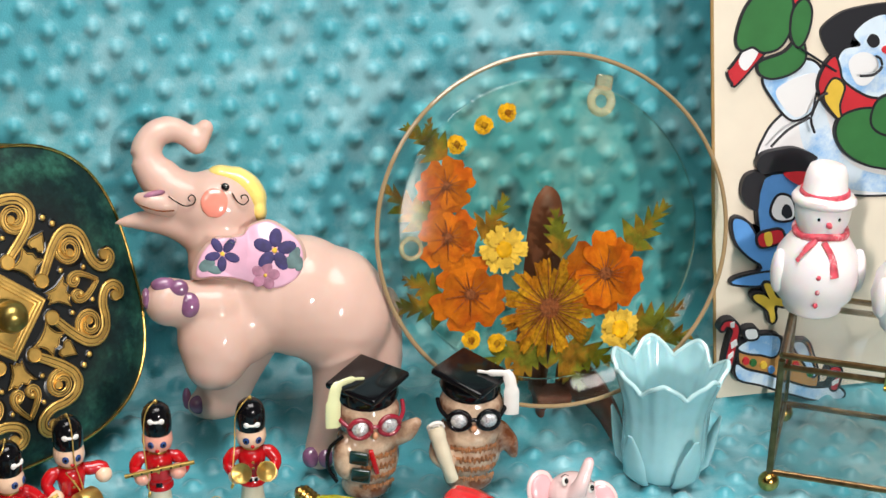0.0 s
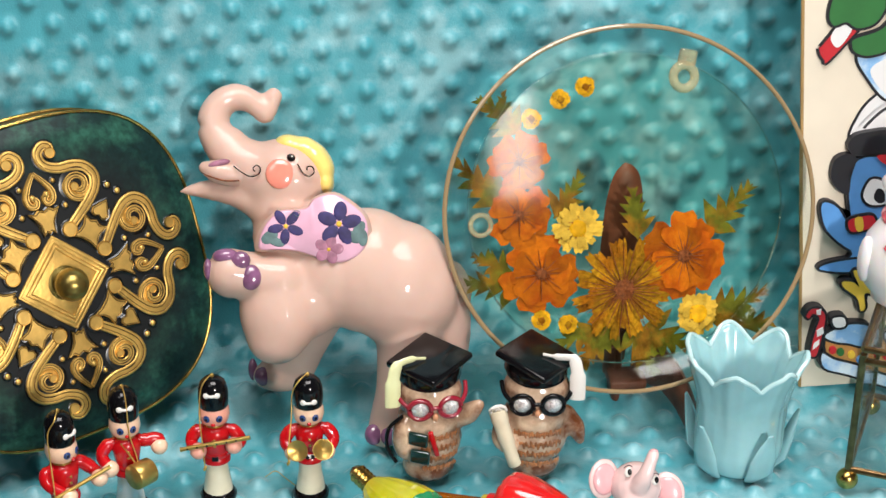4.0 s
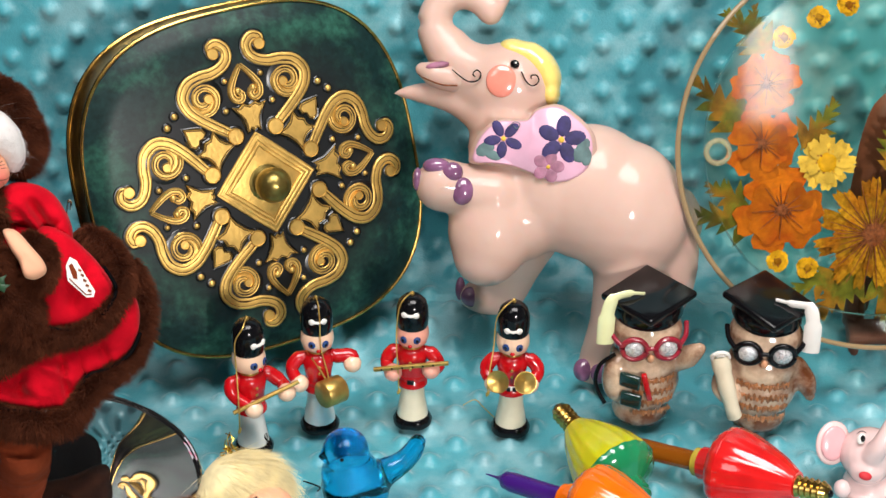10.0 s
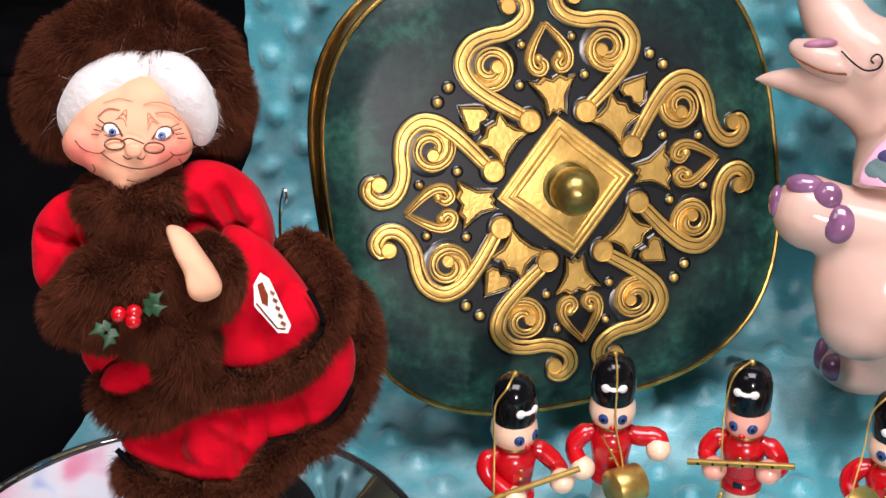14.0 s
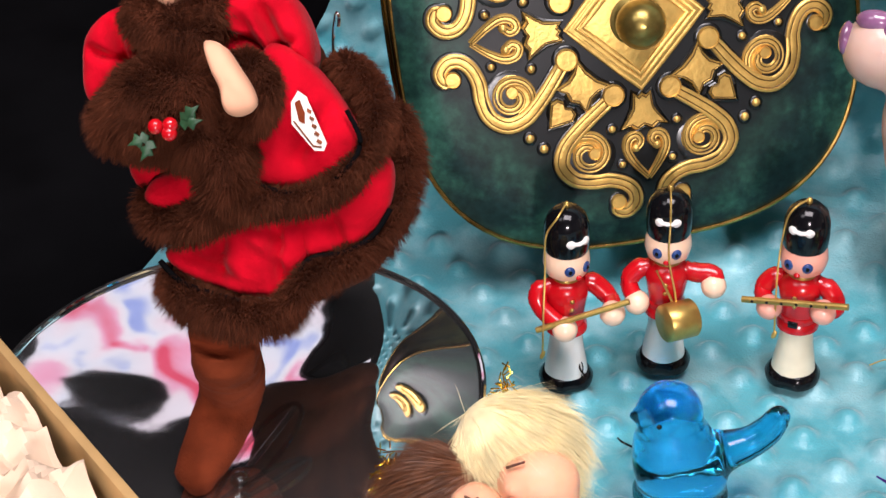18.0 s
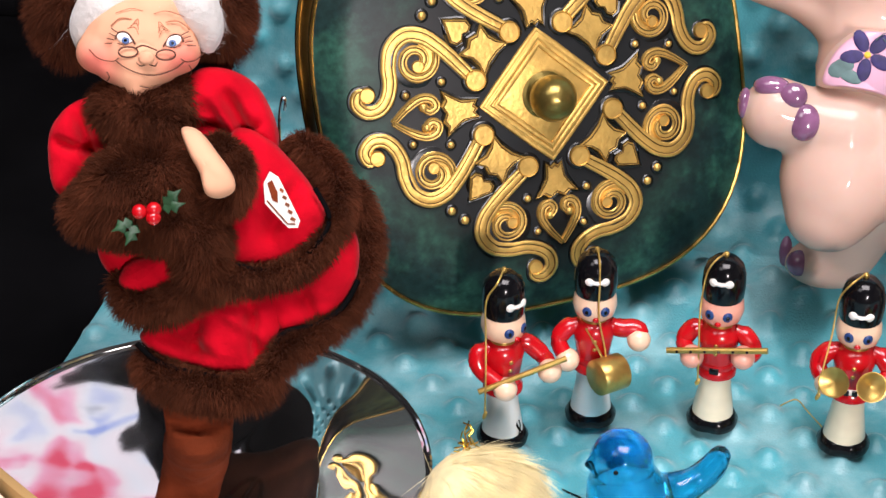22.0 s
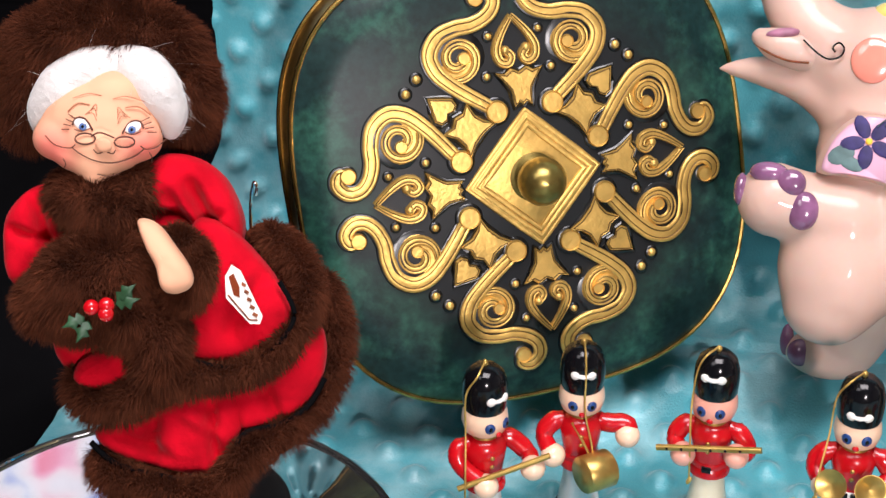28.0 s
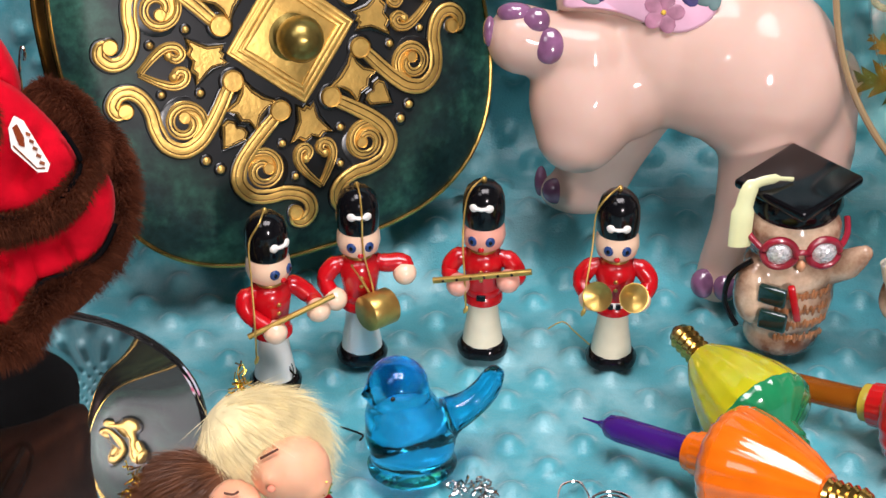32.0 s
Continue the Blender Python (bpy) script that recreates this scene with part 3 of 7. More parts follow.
make("shell", [(lid_shell(), GREEN)], parent=tray, label="mottled dark green enamel shell")
make("front_rim", [(rim(0.0948, 0.0112, 0.0011), BRASS)], parent=tray, label="thin worn brass edge")
make("side_wall", [(lid_wall(), BRONZE)], parent=tray, label="dull bronze side wall")
make("back_rim", [(rim(0.0952, 0.0391, 0.0013), BRASS)], parent=tray, label="worn brass rolled edge")
SCROLL = [(27.5, 11), (30.5, 14.5), (35, 20.5), (40.5, 27), (46, 31.6), (52.6, 33), (58.5, 29), (60.8, 22), (61.2, 15.5), (63.4, 9.6), (67.2, 6.1), (72.0, 6.0), (75.2, 9.6), (74.0, 13.2), (70.8, 12.6)]
SPIRAL = [(49.6 + (8.3 - 6.0 * (i / 17) ** 0.9) * math.cos(radians(165 + 27 * i)), 22.6 + (8.3 - 6.0 * (i / 17) ** 0.9) * math.sin(radians(165 + 27 * i))) for i in range(18)]
HEART = [(65.5, 0), (59.0, 5.0), (53.0, 8.0), (48.4, 7.2), (47.0, 4.0), (49.6, 2.4), (52.0, 4.4)]
TREE = [(29.6, 0), (30.9, 1.5), (29.2, 3.7), (32.5, 3.9), (36, 4.3), (39, 6.2), (43.8, 9.8), (42.9, 6.0), (44.8, 3.4), (43.0, 0), (44.8, -3.4), (42.9, -6.0), (43.8, -9.8), (39, -6.2), (36, -4.3), (32.5, -3.9), (29.2, -3.7), (30.9, -1.5)]
FLAG = [(26.0, -8.8), (27.6, -3.2), (27.6, 3.2), (26.0, 8.8), (30.5, 6.6), (35.0, 6.0), (40.8, 8.0), (39.4, 3.4), (41.0, 0), (39.4, -3.4), (40.8, -8.0), (35.0, -6.0), (30.5, -6.6)]
SPADE = [(44.2, 0), (42.8, 2.4), (43.6, 5.0), (46.4, 5.8), (49.6, 3.6), (54.6, 0), (49.6, -3.6), (46.4, -5.8), (43.6, -5.0), (42.8, -2.4)]
SCROLL, SPIRAL = ([(a * 1.05, b * 1.06) for a, b in q] for q in (SCROLL, SPIRAL))
for turn in (0, 90, 180, 270):
    for side in (1, -1):
        strap = turned([(a, side * b) for a, b in SCROLL], turn)
        curl = turned([(a, side * b) for a, b in SPIRAL], turn)
        half = turned([(a, side * b) for a, b in HEART], turn)
        make("scroll", [(ribbon(strap, [2.8, 3.0, 3.2, 3.3, 3.5, 3.5, 3.4, 3.3, 3.1, 3.1, 3.1, 3.0, 2.8, 2.4], 72), GOLD), (grooves(strap, [2.8, 3.0, 3.2, 3.3, 3.5, 3.5, 3.4, 3.3, 3.1, 3.1, 3.1, 3.0, 2.8, 2.4], 72), PATINA), (disc(*strap[0], 4.6), GOLD), (disc(*strap[-1], 3.3), GOLD), (ribbon(strap, [3.5, 3.6, 3.7, 3.8, 4.0, 4.0, 3.9, 3.8, 3.7, 3.7, 3.8, 3.8, 3.7, 3.3], 72, 0.0002, 0.0006), CHROMEDARK), (boss(*strap[0], 5.9, 0.0009), CHROMEDARK), (boss(*strap[-1], 4.1, 0.0006), CHROMEDARK)], parent=tray)
        (x, z), = turned([(49.6 * 1.05, side * 22.6 * 1.06)], turn)
        make("volute", [(disc(x, z, 9.4, 0.0011), GOLD), (boss(x, z, 11.4, 0.0007), CHROMEDARK)], parent=tray)
        make("spiral", [(ribbon(curl, [1.6, 2.1, 2.2, 2.1, 1.6], 60, 0.0002), GOLD), (disc(*curl[-1], 2.6), GOLD), (grooves(curl, [1.6, 2.1, 2.2, 2.1, 1.6], 60, 0.0002), PATINA)], parent=tray)
        make("heart_curl", [(ribbon(half, [1.2, 1.9, 2.1, 2.0, 1.8], 30), GOLD), (grooves(half, [1.2, 1.9, 2.1, 2.0, 1.8], 30), PATINA), (boss(*half[-1], 2.1), GOLD)], parent=tray)
        for a, b, r in ((43.0, 13.4, 1.6), (58.6, 10.4, 1.5)):
            (x, z), = turned([(a, side * b)], turn)
            make("bead", [(boss(x, z, r, 0.0016), GOLD), (boss(x, z, r + 0.9, 0.0007), CHROMEDARK)], parent=tray)
    make("fleuron", [(lid_slab(turned(TREE, turn)), GOLD), (engraved(turned(TREE, turn)), PATINA), (tube(skirt(turned(TREE, turn)), 0.0008, 6, True), CHROMEDARK)], parent=tray, sharp=18)
    make("flag_leaf", [(lid_slab(turned(FLAG, turn + 45)), GOLD), (engraved(turned(FLAG, turn + 45)), PATINA), (tube(skirt(turned(FLAG, turn + 45)), 0.0008, 6, True), CHROMEDARK)], parent=tray, sharp=18)
    make("heart_leaf", [(lid_slab(turned(SPADE, turn + 45)), GOLD), (engraved(turned(SPADE, turn + 45)), PATINA), (tube(skirt(turned(SPADE, turn + 45)), 0.0008, 6, True), CHROMEDARK)], parent=tray, sharp=18)
    for side in (1, -1):
        (x, z), = turned([(62.5, 3.6 * side)], turn + 45)
        make("bead", [(boss(x, z, 1.9, 0.0017), GOLD), (boss(x, z, 2.9, 0.0008), CHROMEDARK)], parent=tray)
for k, (r, y) in enumerate(((27.6, 0.0), (24.6, -0.0005), (21.6, -0.0008))):
    sq = [(r, 0), (0, r), (-r, 0), (0, -r)]
    edge = [np.array(sq[i]) * (1 - s) + np.array(sq[(i + 1) % 4]) * s for i in range(4) for s in (0, 0.25, 0.5, 0.75)]
    make("diamond_moulding", [(tube([(a * 0.001, y + 0.0002, b * 0.001) for a, b in edge], 0.0013, 8, True, 0.8, (0, 1, 0)), GOLD)], parent=tray)
make("diamond_plate", [(move(block(0.0390, 0.006, 0.0390, 0.0008), pose(0, 0.0022, 0, 0, 45, 0)), GOLD)], parent=tray)
make("knob", [(move(lathe([(0.0, 0.0205), (0.004, 0.020), (0.0078, 0.0172), (0.0098, 0.0125), (0.0094, 0.0075), (0.0068, 0.0035), (0.0075, 0.0010), (0.0100, 0.0), (0.0100, -0.001)][::-1], 40),
       pose(0, -0.001, 0, 90)), OLDBRASS)], parent=tray, label="round aged brass knob")


# ---- figurines ----
def facing(x, y, z, yaw, pitch):
    """A pose seen square-on from the front: x right, y away, z up."""
    return pose(x, y, z) @ pose(0, 0, 0, pitch, 0, yaw)


def mm(x, y, z):
    return np.array((x, y, z)) * 0.001


def balls(rows, n=20):
    return [ell(mm(*r[:3]), mm(*(r[3:6] if len(r) > 4 else (r[3],) * 3)), n=n, m=12) for r in rows]


def limb(rows, n=24):
    """A smooth limb through (x, y, z, radius) in millimetres, with round ends."""
    p = curve([r[:3] for r in rows], n)
    rad = np.interp(np.linspace(0, 1, n), np.linspace(0, 1, len(rows)), [r[3] for r in rows])
    out = [tube(p * 0.001, rad * 0.001, 16)]
    return out + [ell(mm(*p[0]), mm(*(rad[0],) * 3), n=14, m=8), ell(mm(*p[-1]), mm(*(rad[-1],) * 3), n=14, m=8)]


def line(rows, rad, n=24):
    return tube(curve(rows, n) * 0.001, rad * 0.001, 6)


def petals(c, r, count, width, spin, mat, heart=None, y=-28.6, thick=0.5):
    out = []
    for i in range(count):
        a = radians(spin + 360 * i / count)
        out.append((ell(mm(c[0] + r * 0.58 * math.cos(a), y, c[1] + r * 0.58 * math.sin(a)), mm(r * 0.45, thick, width), (0, -math.degrees(a), 0), 12, 6), mat))
    if heart:
        out.append((ell(mm(c[0], y - 0.3, c[1]), mm(r * 0.13, 0.6, r * 0.13), n=8, m=6), heart))
    return out


def elephant():
    at = facing(0.02, 0.08, 0.11, -3.2, -25.9)
    inv = at.inverted()

    def w(x, y, z):
        return tuple(np.array(inv @ Vector((x, y, z))) * 1000)
    front, rear, far = w(-0.007, 0.110, 0.029), w(0.050, 0.056, 0.014), w(0.088, 0.098, 0.026)
    skin = balls([(52, 1, -12, 26, 26, 33), (40, 0, -8, 36, 28, 38), (22, 0, 0, 37, 28, 38), (2, 0, 3, 33, 26, 37), (-20, 0, 22, 26, 20, 31), (-26, 0, 40, 22, 18, 20),
                  (-25, 0, 57, 29, 21, 24), (-40, 0, 59, 20, 17, 17)])
    skin += limb([(-40, 0, 62, 17), (-54, 0, 70, 14), (-64, 0, 81, 11), (-67, 0, 92, 9.8), (-62, 0, 102, 9.0), (-52, 0, 106, 8.3), (-42.5, 0, 102, 7.2), (-36, -1, 95, 6.6)], 30)
    skin += balls([(-30.5, -1, 105.5, 6.0), (-32, -1, 99, 5), (-58, 0, 76, 12.5)])
    skin += limb([(-40, 1, 44, 13), (-55, 0, 49, 9), (-71, 0, 51, 6.5), (-87, 0, 50.5, 2)])
    skin += limb([(-58.5, -16, 0.8, 15), (-46, -14, -1, 14), (-30, -10, -4, 18)])
    skin += balls([(-31, -8, -22, 24, 20, 30), (-14, -4, -14, 22, 19, 26), (-33, -8, -37, 18.5, 16, 17.5)])
    skin += limb([(-10, 12, -18, 22), ((front[0] - 12) / 2, front[1] * 0.6 + 5, (front[2] - 18) / 2, 20), (front[0] + 2, front[1], front[2] + 2, 17)])
    skin += balls([(front[0] - 3, front[1] - 4, front[2] - 4, 19, 15, 11)])
    skin += limb([(48, 0, -20, 25), (44, 5, -50, 18), (38, 12, -75, 13), (rear[0], rear[1], rear[2], 11)])
    skin += balls([(rear[0] - 1, rear[1] - 2, rear[2] - 5, 12, 11, 8)])
    skin += limb([(64, 12, -14, 22), (68, 20, -45, 17), (far[0], far[1], far[2], 13)])
    pieces = [(blob(skin, 0.0017, 20), PINK)]
    lip = limb([(-50, -7, 58, 7), (-58, -9, 59.5, 7.5), (-66, -10, 61.5, 7), (-72, -9, 63.5, 4)])
    pieces.append((blob(lip, 0.0012, 8), PINK))
    pieces.append((line([(-52, -14.5, 55), (-60, -16, 55), (-68, -15, 57.5), (-74, -10, 61)], 0.5), RUST))
    pieces += [(s, MAUVE) for s in balls([(-61, -24.6, 11.0, 7.6, 4.6, 4.4), (-52, -27.2, 8.0, 5.6, 3.0, 5.4), (-46.5, -26.4, -2.0, 6.2, 3.6, 7.6), (-71.4, -20, 3.4, 2.8, 5, 6.5)])]
    pieces += [(s, MAUVE) for s in balls([(front[0] - 14, front[1] - 12, front[2] - 4, 6, 5, 6), (front[0] - 21, front[1] - 4, front[2], 3, 4, 7),
                                          (rear[0] - 8, rear[1] - 9, rear[2] - 4, 5.5, 4.5, 6.5), (rear[0] + 1, rear[1] - 11, rear[2] - 5, 5, 4, 6)])]
    pieces += [(ell(mm(-28, -19.4, 58), mm(8.4, 2.0, 8.8)), BLUSH), (ell(mm(-21.2, -19.6, 67.4), mm(2.6, 1.6, 2.3), (0, 20, 0), 12, 8), BLACK), (ell(mm(-20.6, -21.1, 68.0), mm(0.5, 0.3, 0.5), n=8, m=6), WHITE),
               (ell(mm(-63.5, -13.8, 65.4), mm(6.8, 3.4, 2.2), (0, -12, 0), 14, 8), ROSE)]
    hair = blob(balls([(-23, -1, 76.5, 9, 13, 6.5), (-14, -1, 73.5, 9, 15, 8), (-7, -1, 68, 8.5, 16, 9), (-2.5, -1, 61, 7.5, 16, 9.5), (-1.5, -1, 53, 6, 15, 8), (-19, -1, 75, 9, 14, 7), (-10.5, -1, 71, 9, 15.5, 8.5), (-4.5, -1, 65, 8, 16, 9)]), 0.0012, 16)
    pieces.append((hair, YELLOWHAIR))
    for pts in ([(-55, -16.5, 63.5), (-50, -17.5, 59.5), (-45, -18.5, 57), (-40.5, -19.2, 58.2), (-39.3, -19.4, 61.5), (-41.4, -19.2, 63.5), (-43.6, -19, 61.6), (-42.4, -19.2, 59.8)],
                [(-17.5, -20.8, 63.5), (-14.5, -21, 58), (-11, -20.6, 56), (-8, -20, 58.5), (-9, -20.2, 61.6), (-12, -20.7, 61.5), (-12, -20.8, 59.6)]):
        pieces.append((line(pts, 0.42, 34), BLACK))
    lobe = curve([(-44, 16), (-40, 27.5), (-30.5, 36.6), (-19.5, 37.4), (-12.8, 38.6), (-8, 44), (3, 46.6), (13, 41.4), (22.6, 32), (24.6, 20.6), (20, 9.4), (7.2, 3.5), (-6, 6.6), (-19, 11.2), (-33, 12.8), (-41.5, 12.8)], 64, True)
    pieces.append((move(slab(lobe * 0.001, 0.013, 0.004), pose(0, -0.0130, 0)), PINK))
    inner = lobe.mean(0) + (lobe - lobe.mean(0)) * 0.93
    pieces.append((move(slab(inner * 0.001, 0.003, 0.0012), pose(0, -0.0245, 0)), EARPINK))
    pieces += petals((5.4, 27.5), 13, 5, 4.0, 82, INDIGO, PALE, -27.7, 0.35) + petals((-25.5, 27), 10.5, 5, 2.8, 120, INDIGO, PALE, -27.7, 0.35) + petals((-1, 12.8), 8.5, 5, 3.3, 75, ROSE, PALE, -27.7, 0.35)
    pieces += [(ell(mm(x, -27.6, z), mm(a, 0.35, b), (0, t, 0), 12, 6), TEALLEAF) for x, z, a, b, t in ((-35, 21, 5.4, 3.6, -30), (-31, 18, 5, 2.6, 20), (17, 24, 5.4, 3.2, -60), (14.5, 19.5, 5, 3.6, 20), (19, 19, 3, 5, 0))]
    pieces.append((line([(-23, -28.6, 33), (-20, -28.6, 36), (-17, -28.6, 35), (-18.5, -28.6, 32.5), (-20.5, -28.6, 34)], 0.25), TEALLEAF))
    make("elephant_figurine", pieces, at, label="glossy pale pink ceramic elephant with raised trunk and painted ear", category="figurine", sharp=60)


elephant()


def soldier(name, x, y, yaw, brim, skin, tool, trousers, lean=0):
    p = [(lathe([(0, 0), (0.0085, 0), (0.0112, 0.0015), (0.0116, 0.004), (0.0100, 0.0068), (0.0092, 0.0075), (0, 0.0075)], 28, lambda a, k: 1 - 0.13 * max(0, math.cos(a + math.pi / 2)) ** 24), BLACK),
         (lathe([(0.0, 0.0070), (0.0092, 0.0072), (0.0086, 0.012), (0.0073, 0.020), (0.0067, 0.027), (0.0067, 0.030), (0, 0.030)], 28), trousers),
         (lathe([(0.0, 0.0280), (0.0078, 0.0282), (0.0088, 0.0290), (0.0088, 0.0312), (0.0080, 0.0325), (0.0074, 0.0335), (0.0076, 0.038), (0.0088, 0.045), (0.0092, 0.049), (0.0080, 0.0525), (0.0050, 0.0545), (0.0, 0.055)], 28), RED),
         (lathe([(0.0, 0.0326), (0.0077, 0.0327), (0.0080, 0.0335), (0.0080, 0.0350), (0.0077, 0.0358), (0, 0.0358)], 28), WHITE if tool == "cymbals" else RED),
         (lathe([(0.0, 0.0530), (0.0052, 0.0535), (0.0058, 0.0545), (0.0050, 0.0556), (0, 0.0556)], 24), GOLDPAINT),
         (lathe([(0.0, 0.0548), (0.0055, 0.0552), (0.0086, 0.0578), (0.0097, 0.0620), (0.0093, 0.0660), (0.0078, 0.070), (0.0, 0.0705)], 28), skin),
         (lathe([(0.0, 0.0672), (0.0084, 0.0674), (0.0091, 0.0692), (0.0094, 0.0742), (0.0091, 0.0800), (0.0078, 0.0842), (0.0052, 0.0868), (0.0020, 0.0878), (0, 0.0878)], 32), BLACK),
         (ell((0, 0, 0.0887), (0.0013, 0.0013, 0.0016), n=10, m=6), GOLDPAINT)]
    turn = pose(0, 0, 0, 0, 0, 17 if tool == "fiddle" else 0)
    for s in (-1, 1):
        p.append((move(ell((s * 0.0039, -0.0087, 0.0627), (0.0022, 0.0009, 0.0024), (0, 0, s * 24), 14, 8), turn), BLUEPAINT))
        p.append((move(ell((s * 0.0039, -0.0094, 0.0627), (0.0010, 0.0005, 0.0011), n=10, m=6), turn), BLACK))
        p.append((move(ell((s * 0.0034, -0.0088, brim), (0.0020, 0.0009, 0.0019), (0, 0, s * 20), 12, 8), turn), WHITE))
        hand = {"cymbals": (s * 0.0105, -0.0085, 0.0385), "flute": (s * 0.0110 + 0.001, -0.0095, 0.0425 + s * 0.0018), "drum": ((0.0195, -0.004, 0.0455) if s > 0 else (-0.0115, -0.0075, 0.0370)),
                "fiddle": ((0.0150, -0.0160, 0.0440) if s > 0 else (-0.0040, -0.0125, 0.0370))}[tool]
        mid = ((s * 0.0135 + hand[0]) / 2 + s * 0.003, hand[1] * 0.35, 0.0435 if tool != "drum" or s < 0 else 0.0495)
        p.append((tube(curve([(s * 0.0068, 0, 0.0510), (s * 0.0118, -0.0005, 0.0492), mid, hand], 14), [0.0034] * 3 + [0.0042] * 5 + [0.0038] * 6, 12), RED))
        p.append((ell(hand, (0.0053, 0.0053, 0.0053), n=16, m=10), skin))
    p.append((move(tube([(-0.0032, -0.0090, brim), (0, -0.0097, brim - 0.0002), (0.0032, -0.0090, brim)], 0.0009, 6), turn), WHITE))
    p.append((move(ell((0, -0.0094, 0.0588), (0.0014, 0.0009, 0.0012), n=10, m=6), turn), RED))
    p += [(ell((0, -0.0091 + 0.0006 * i, 0.0475 - 0.0045 * i), (0.0010, 0.0008, 0.0010), n=8, m=6), GOLDPAINT) for i in range(2)]
    if tool == "cymbals":
        for s in (-1, 1):
            dish = lathe([(0.0, 0.0), (0.0030, 0.0002), (0.0052, 0.0012), (0.0064, 0.0028), (0.0066, 0.0030), (0.0060, 0.0030), (0.0045, 0.0018), (0.0, 0.0010)], 28)
            p.append((move(dish, pose(s * 0.0072, -0.0125, 0.0425, 62, s * 30, 0)), GOLDPAINT))
        p += [(move(block(0.0022, 0.0012, 0.0026, 0.0003), pose(s * 0.0017, -0.0081, 0.0342)), BLACK) for s in (-1, 1)]
    if tool == "flute":
        p.append((tube([(-0.0205, -0.0130, 0.0440), (0.0225, -0.0130, 0.0520)], 0.0014, 10), GOLDPAINT))
        p += [(ell((-0.016 + 0.006 * i, -0.0143, 0.0449 + 0.0011 * i), (0.0007, 0.0005, 0.0007), n=6, m=4), BLACK) for i in range(6)]
        p.append((move(block(0.0040, 0.0012, 0.0030, 0.0003), pose(0, -0.0080, 0.0335)), BLACK))
    if tool == "drum":
        p.append((move(lathe([(0.0, -0.0068), (0.0074, -0.0068), (0.0080, -0.0062), (0.0080, 0.0062), (0.0074, 0.0068), (0, 0.0068)], 36), pose(0.0062, -0.0155, 0.0350, 0, 92, 32)), GOLDPAINT))
        p.append((tube(curve([(-0.004, -0.0065, 0.053), (0.0, -0.0095, 0.047), (0.0035, -0.0115, 0.0405)], 10), 0.0006, 6), GOLDPAINT))
    if tool == "fiddle":
        p.append((tube([(-0.0155, -0.0105, 0.0372), (0.0205, -0.0205, 0.0520)], 0.0013, 10), GOLDPAINT))
        p.append((tube(curve([(0.004, -0.0088, 0.006), (0.0052, -0.0080, 0.012), (0.0045, -0.0078, 0.015)], 8), 0.0003, 5), BLACK))
    side = {"fiddle": -1, "drum": 0.1, "flute": -0.75, "cymbals": -1}[tool]
    low = {"fiddle": 0.026, "drum": 0.034, "flute": 0.030, "cymbals": 0.034}[tool]
    loop = [(0, 0, 0.0897), (side * 0.0060, -0.0075, 0.0878), (side * 0.0098, -0.0106 + abs(side) * 0.006, 0.078), (side * 0.0108, -0.0118 + abs(side) * 0.005, 0.062), (side * 0.0130 + 0.003 * (side > -0.9), -0.0125, 0.046), (side * 0.0135 + 0.004 * (side > -0.9), -0.0128, low)]
    p.append((tube(curve(loop, 26), 0.00042, 5), GOLD))
    p.append((ell(loop[-1], (0.0010, 0.0008, 0.0022), (0, 20, 0), 8, 6), GOLD))
    make(name, [((v * 0.925, f), m) for (v, f), m in p], pose(x, y, -0.0005, lean, 0, yaw), label={"cymbals": "glossy painted wooden toy soldier clashing two brass cymbals", "flute": "glossy painted wooden toy soldier playing a gold flute",
         "drum": "glossy painted wooden toy soldier carrying a gold drum", "fiddle": "glossy painted wooden toy soldier holding a gold stick"}[tool], category="ornament", group="toy soldiers in a row", sharp=50)


soldier("toy_soldier", 0.0002, 0.0075, -2, 0.0738, SKIN, "cymbals", CREAM)
soldier("toy_soldier", -0.0532, 0.0135, -6, 0.0792, ROSESKIN, "flute", CREAM)
soldier("toy_soldier", -0.1034, 0.0075, 10, 0.0778, SKIN, "drum", WHITE)
soldier("toy_soldier", -0.1370, -0.0145, 32, 0.0755, SKIN, "fiddle", WHITE)


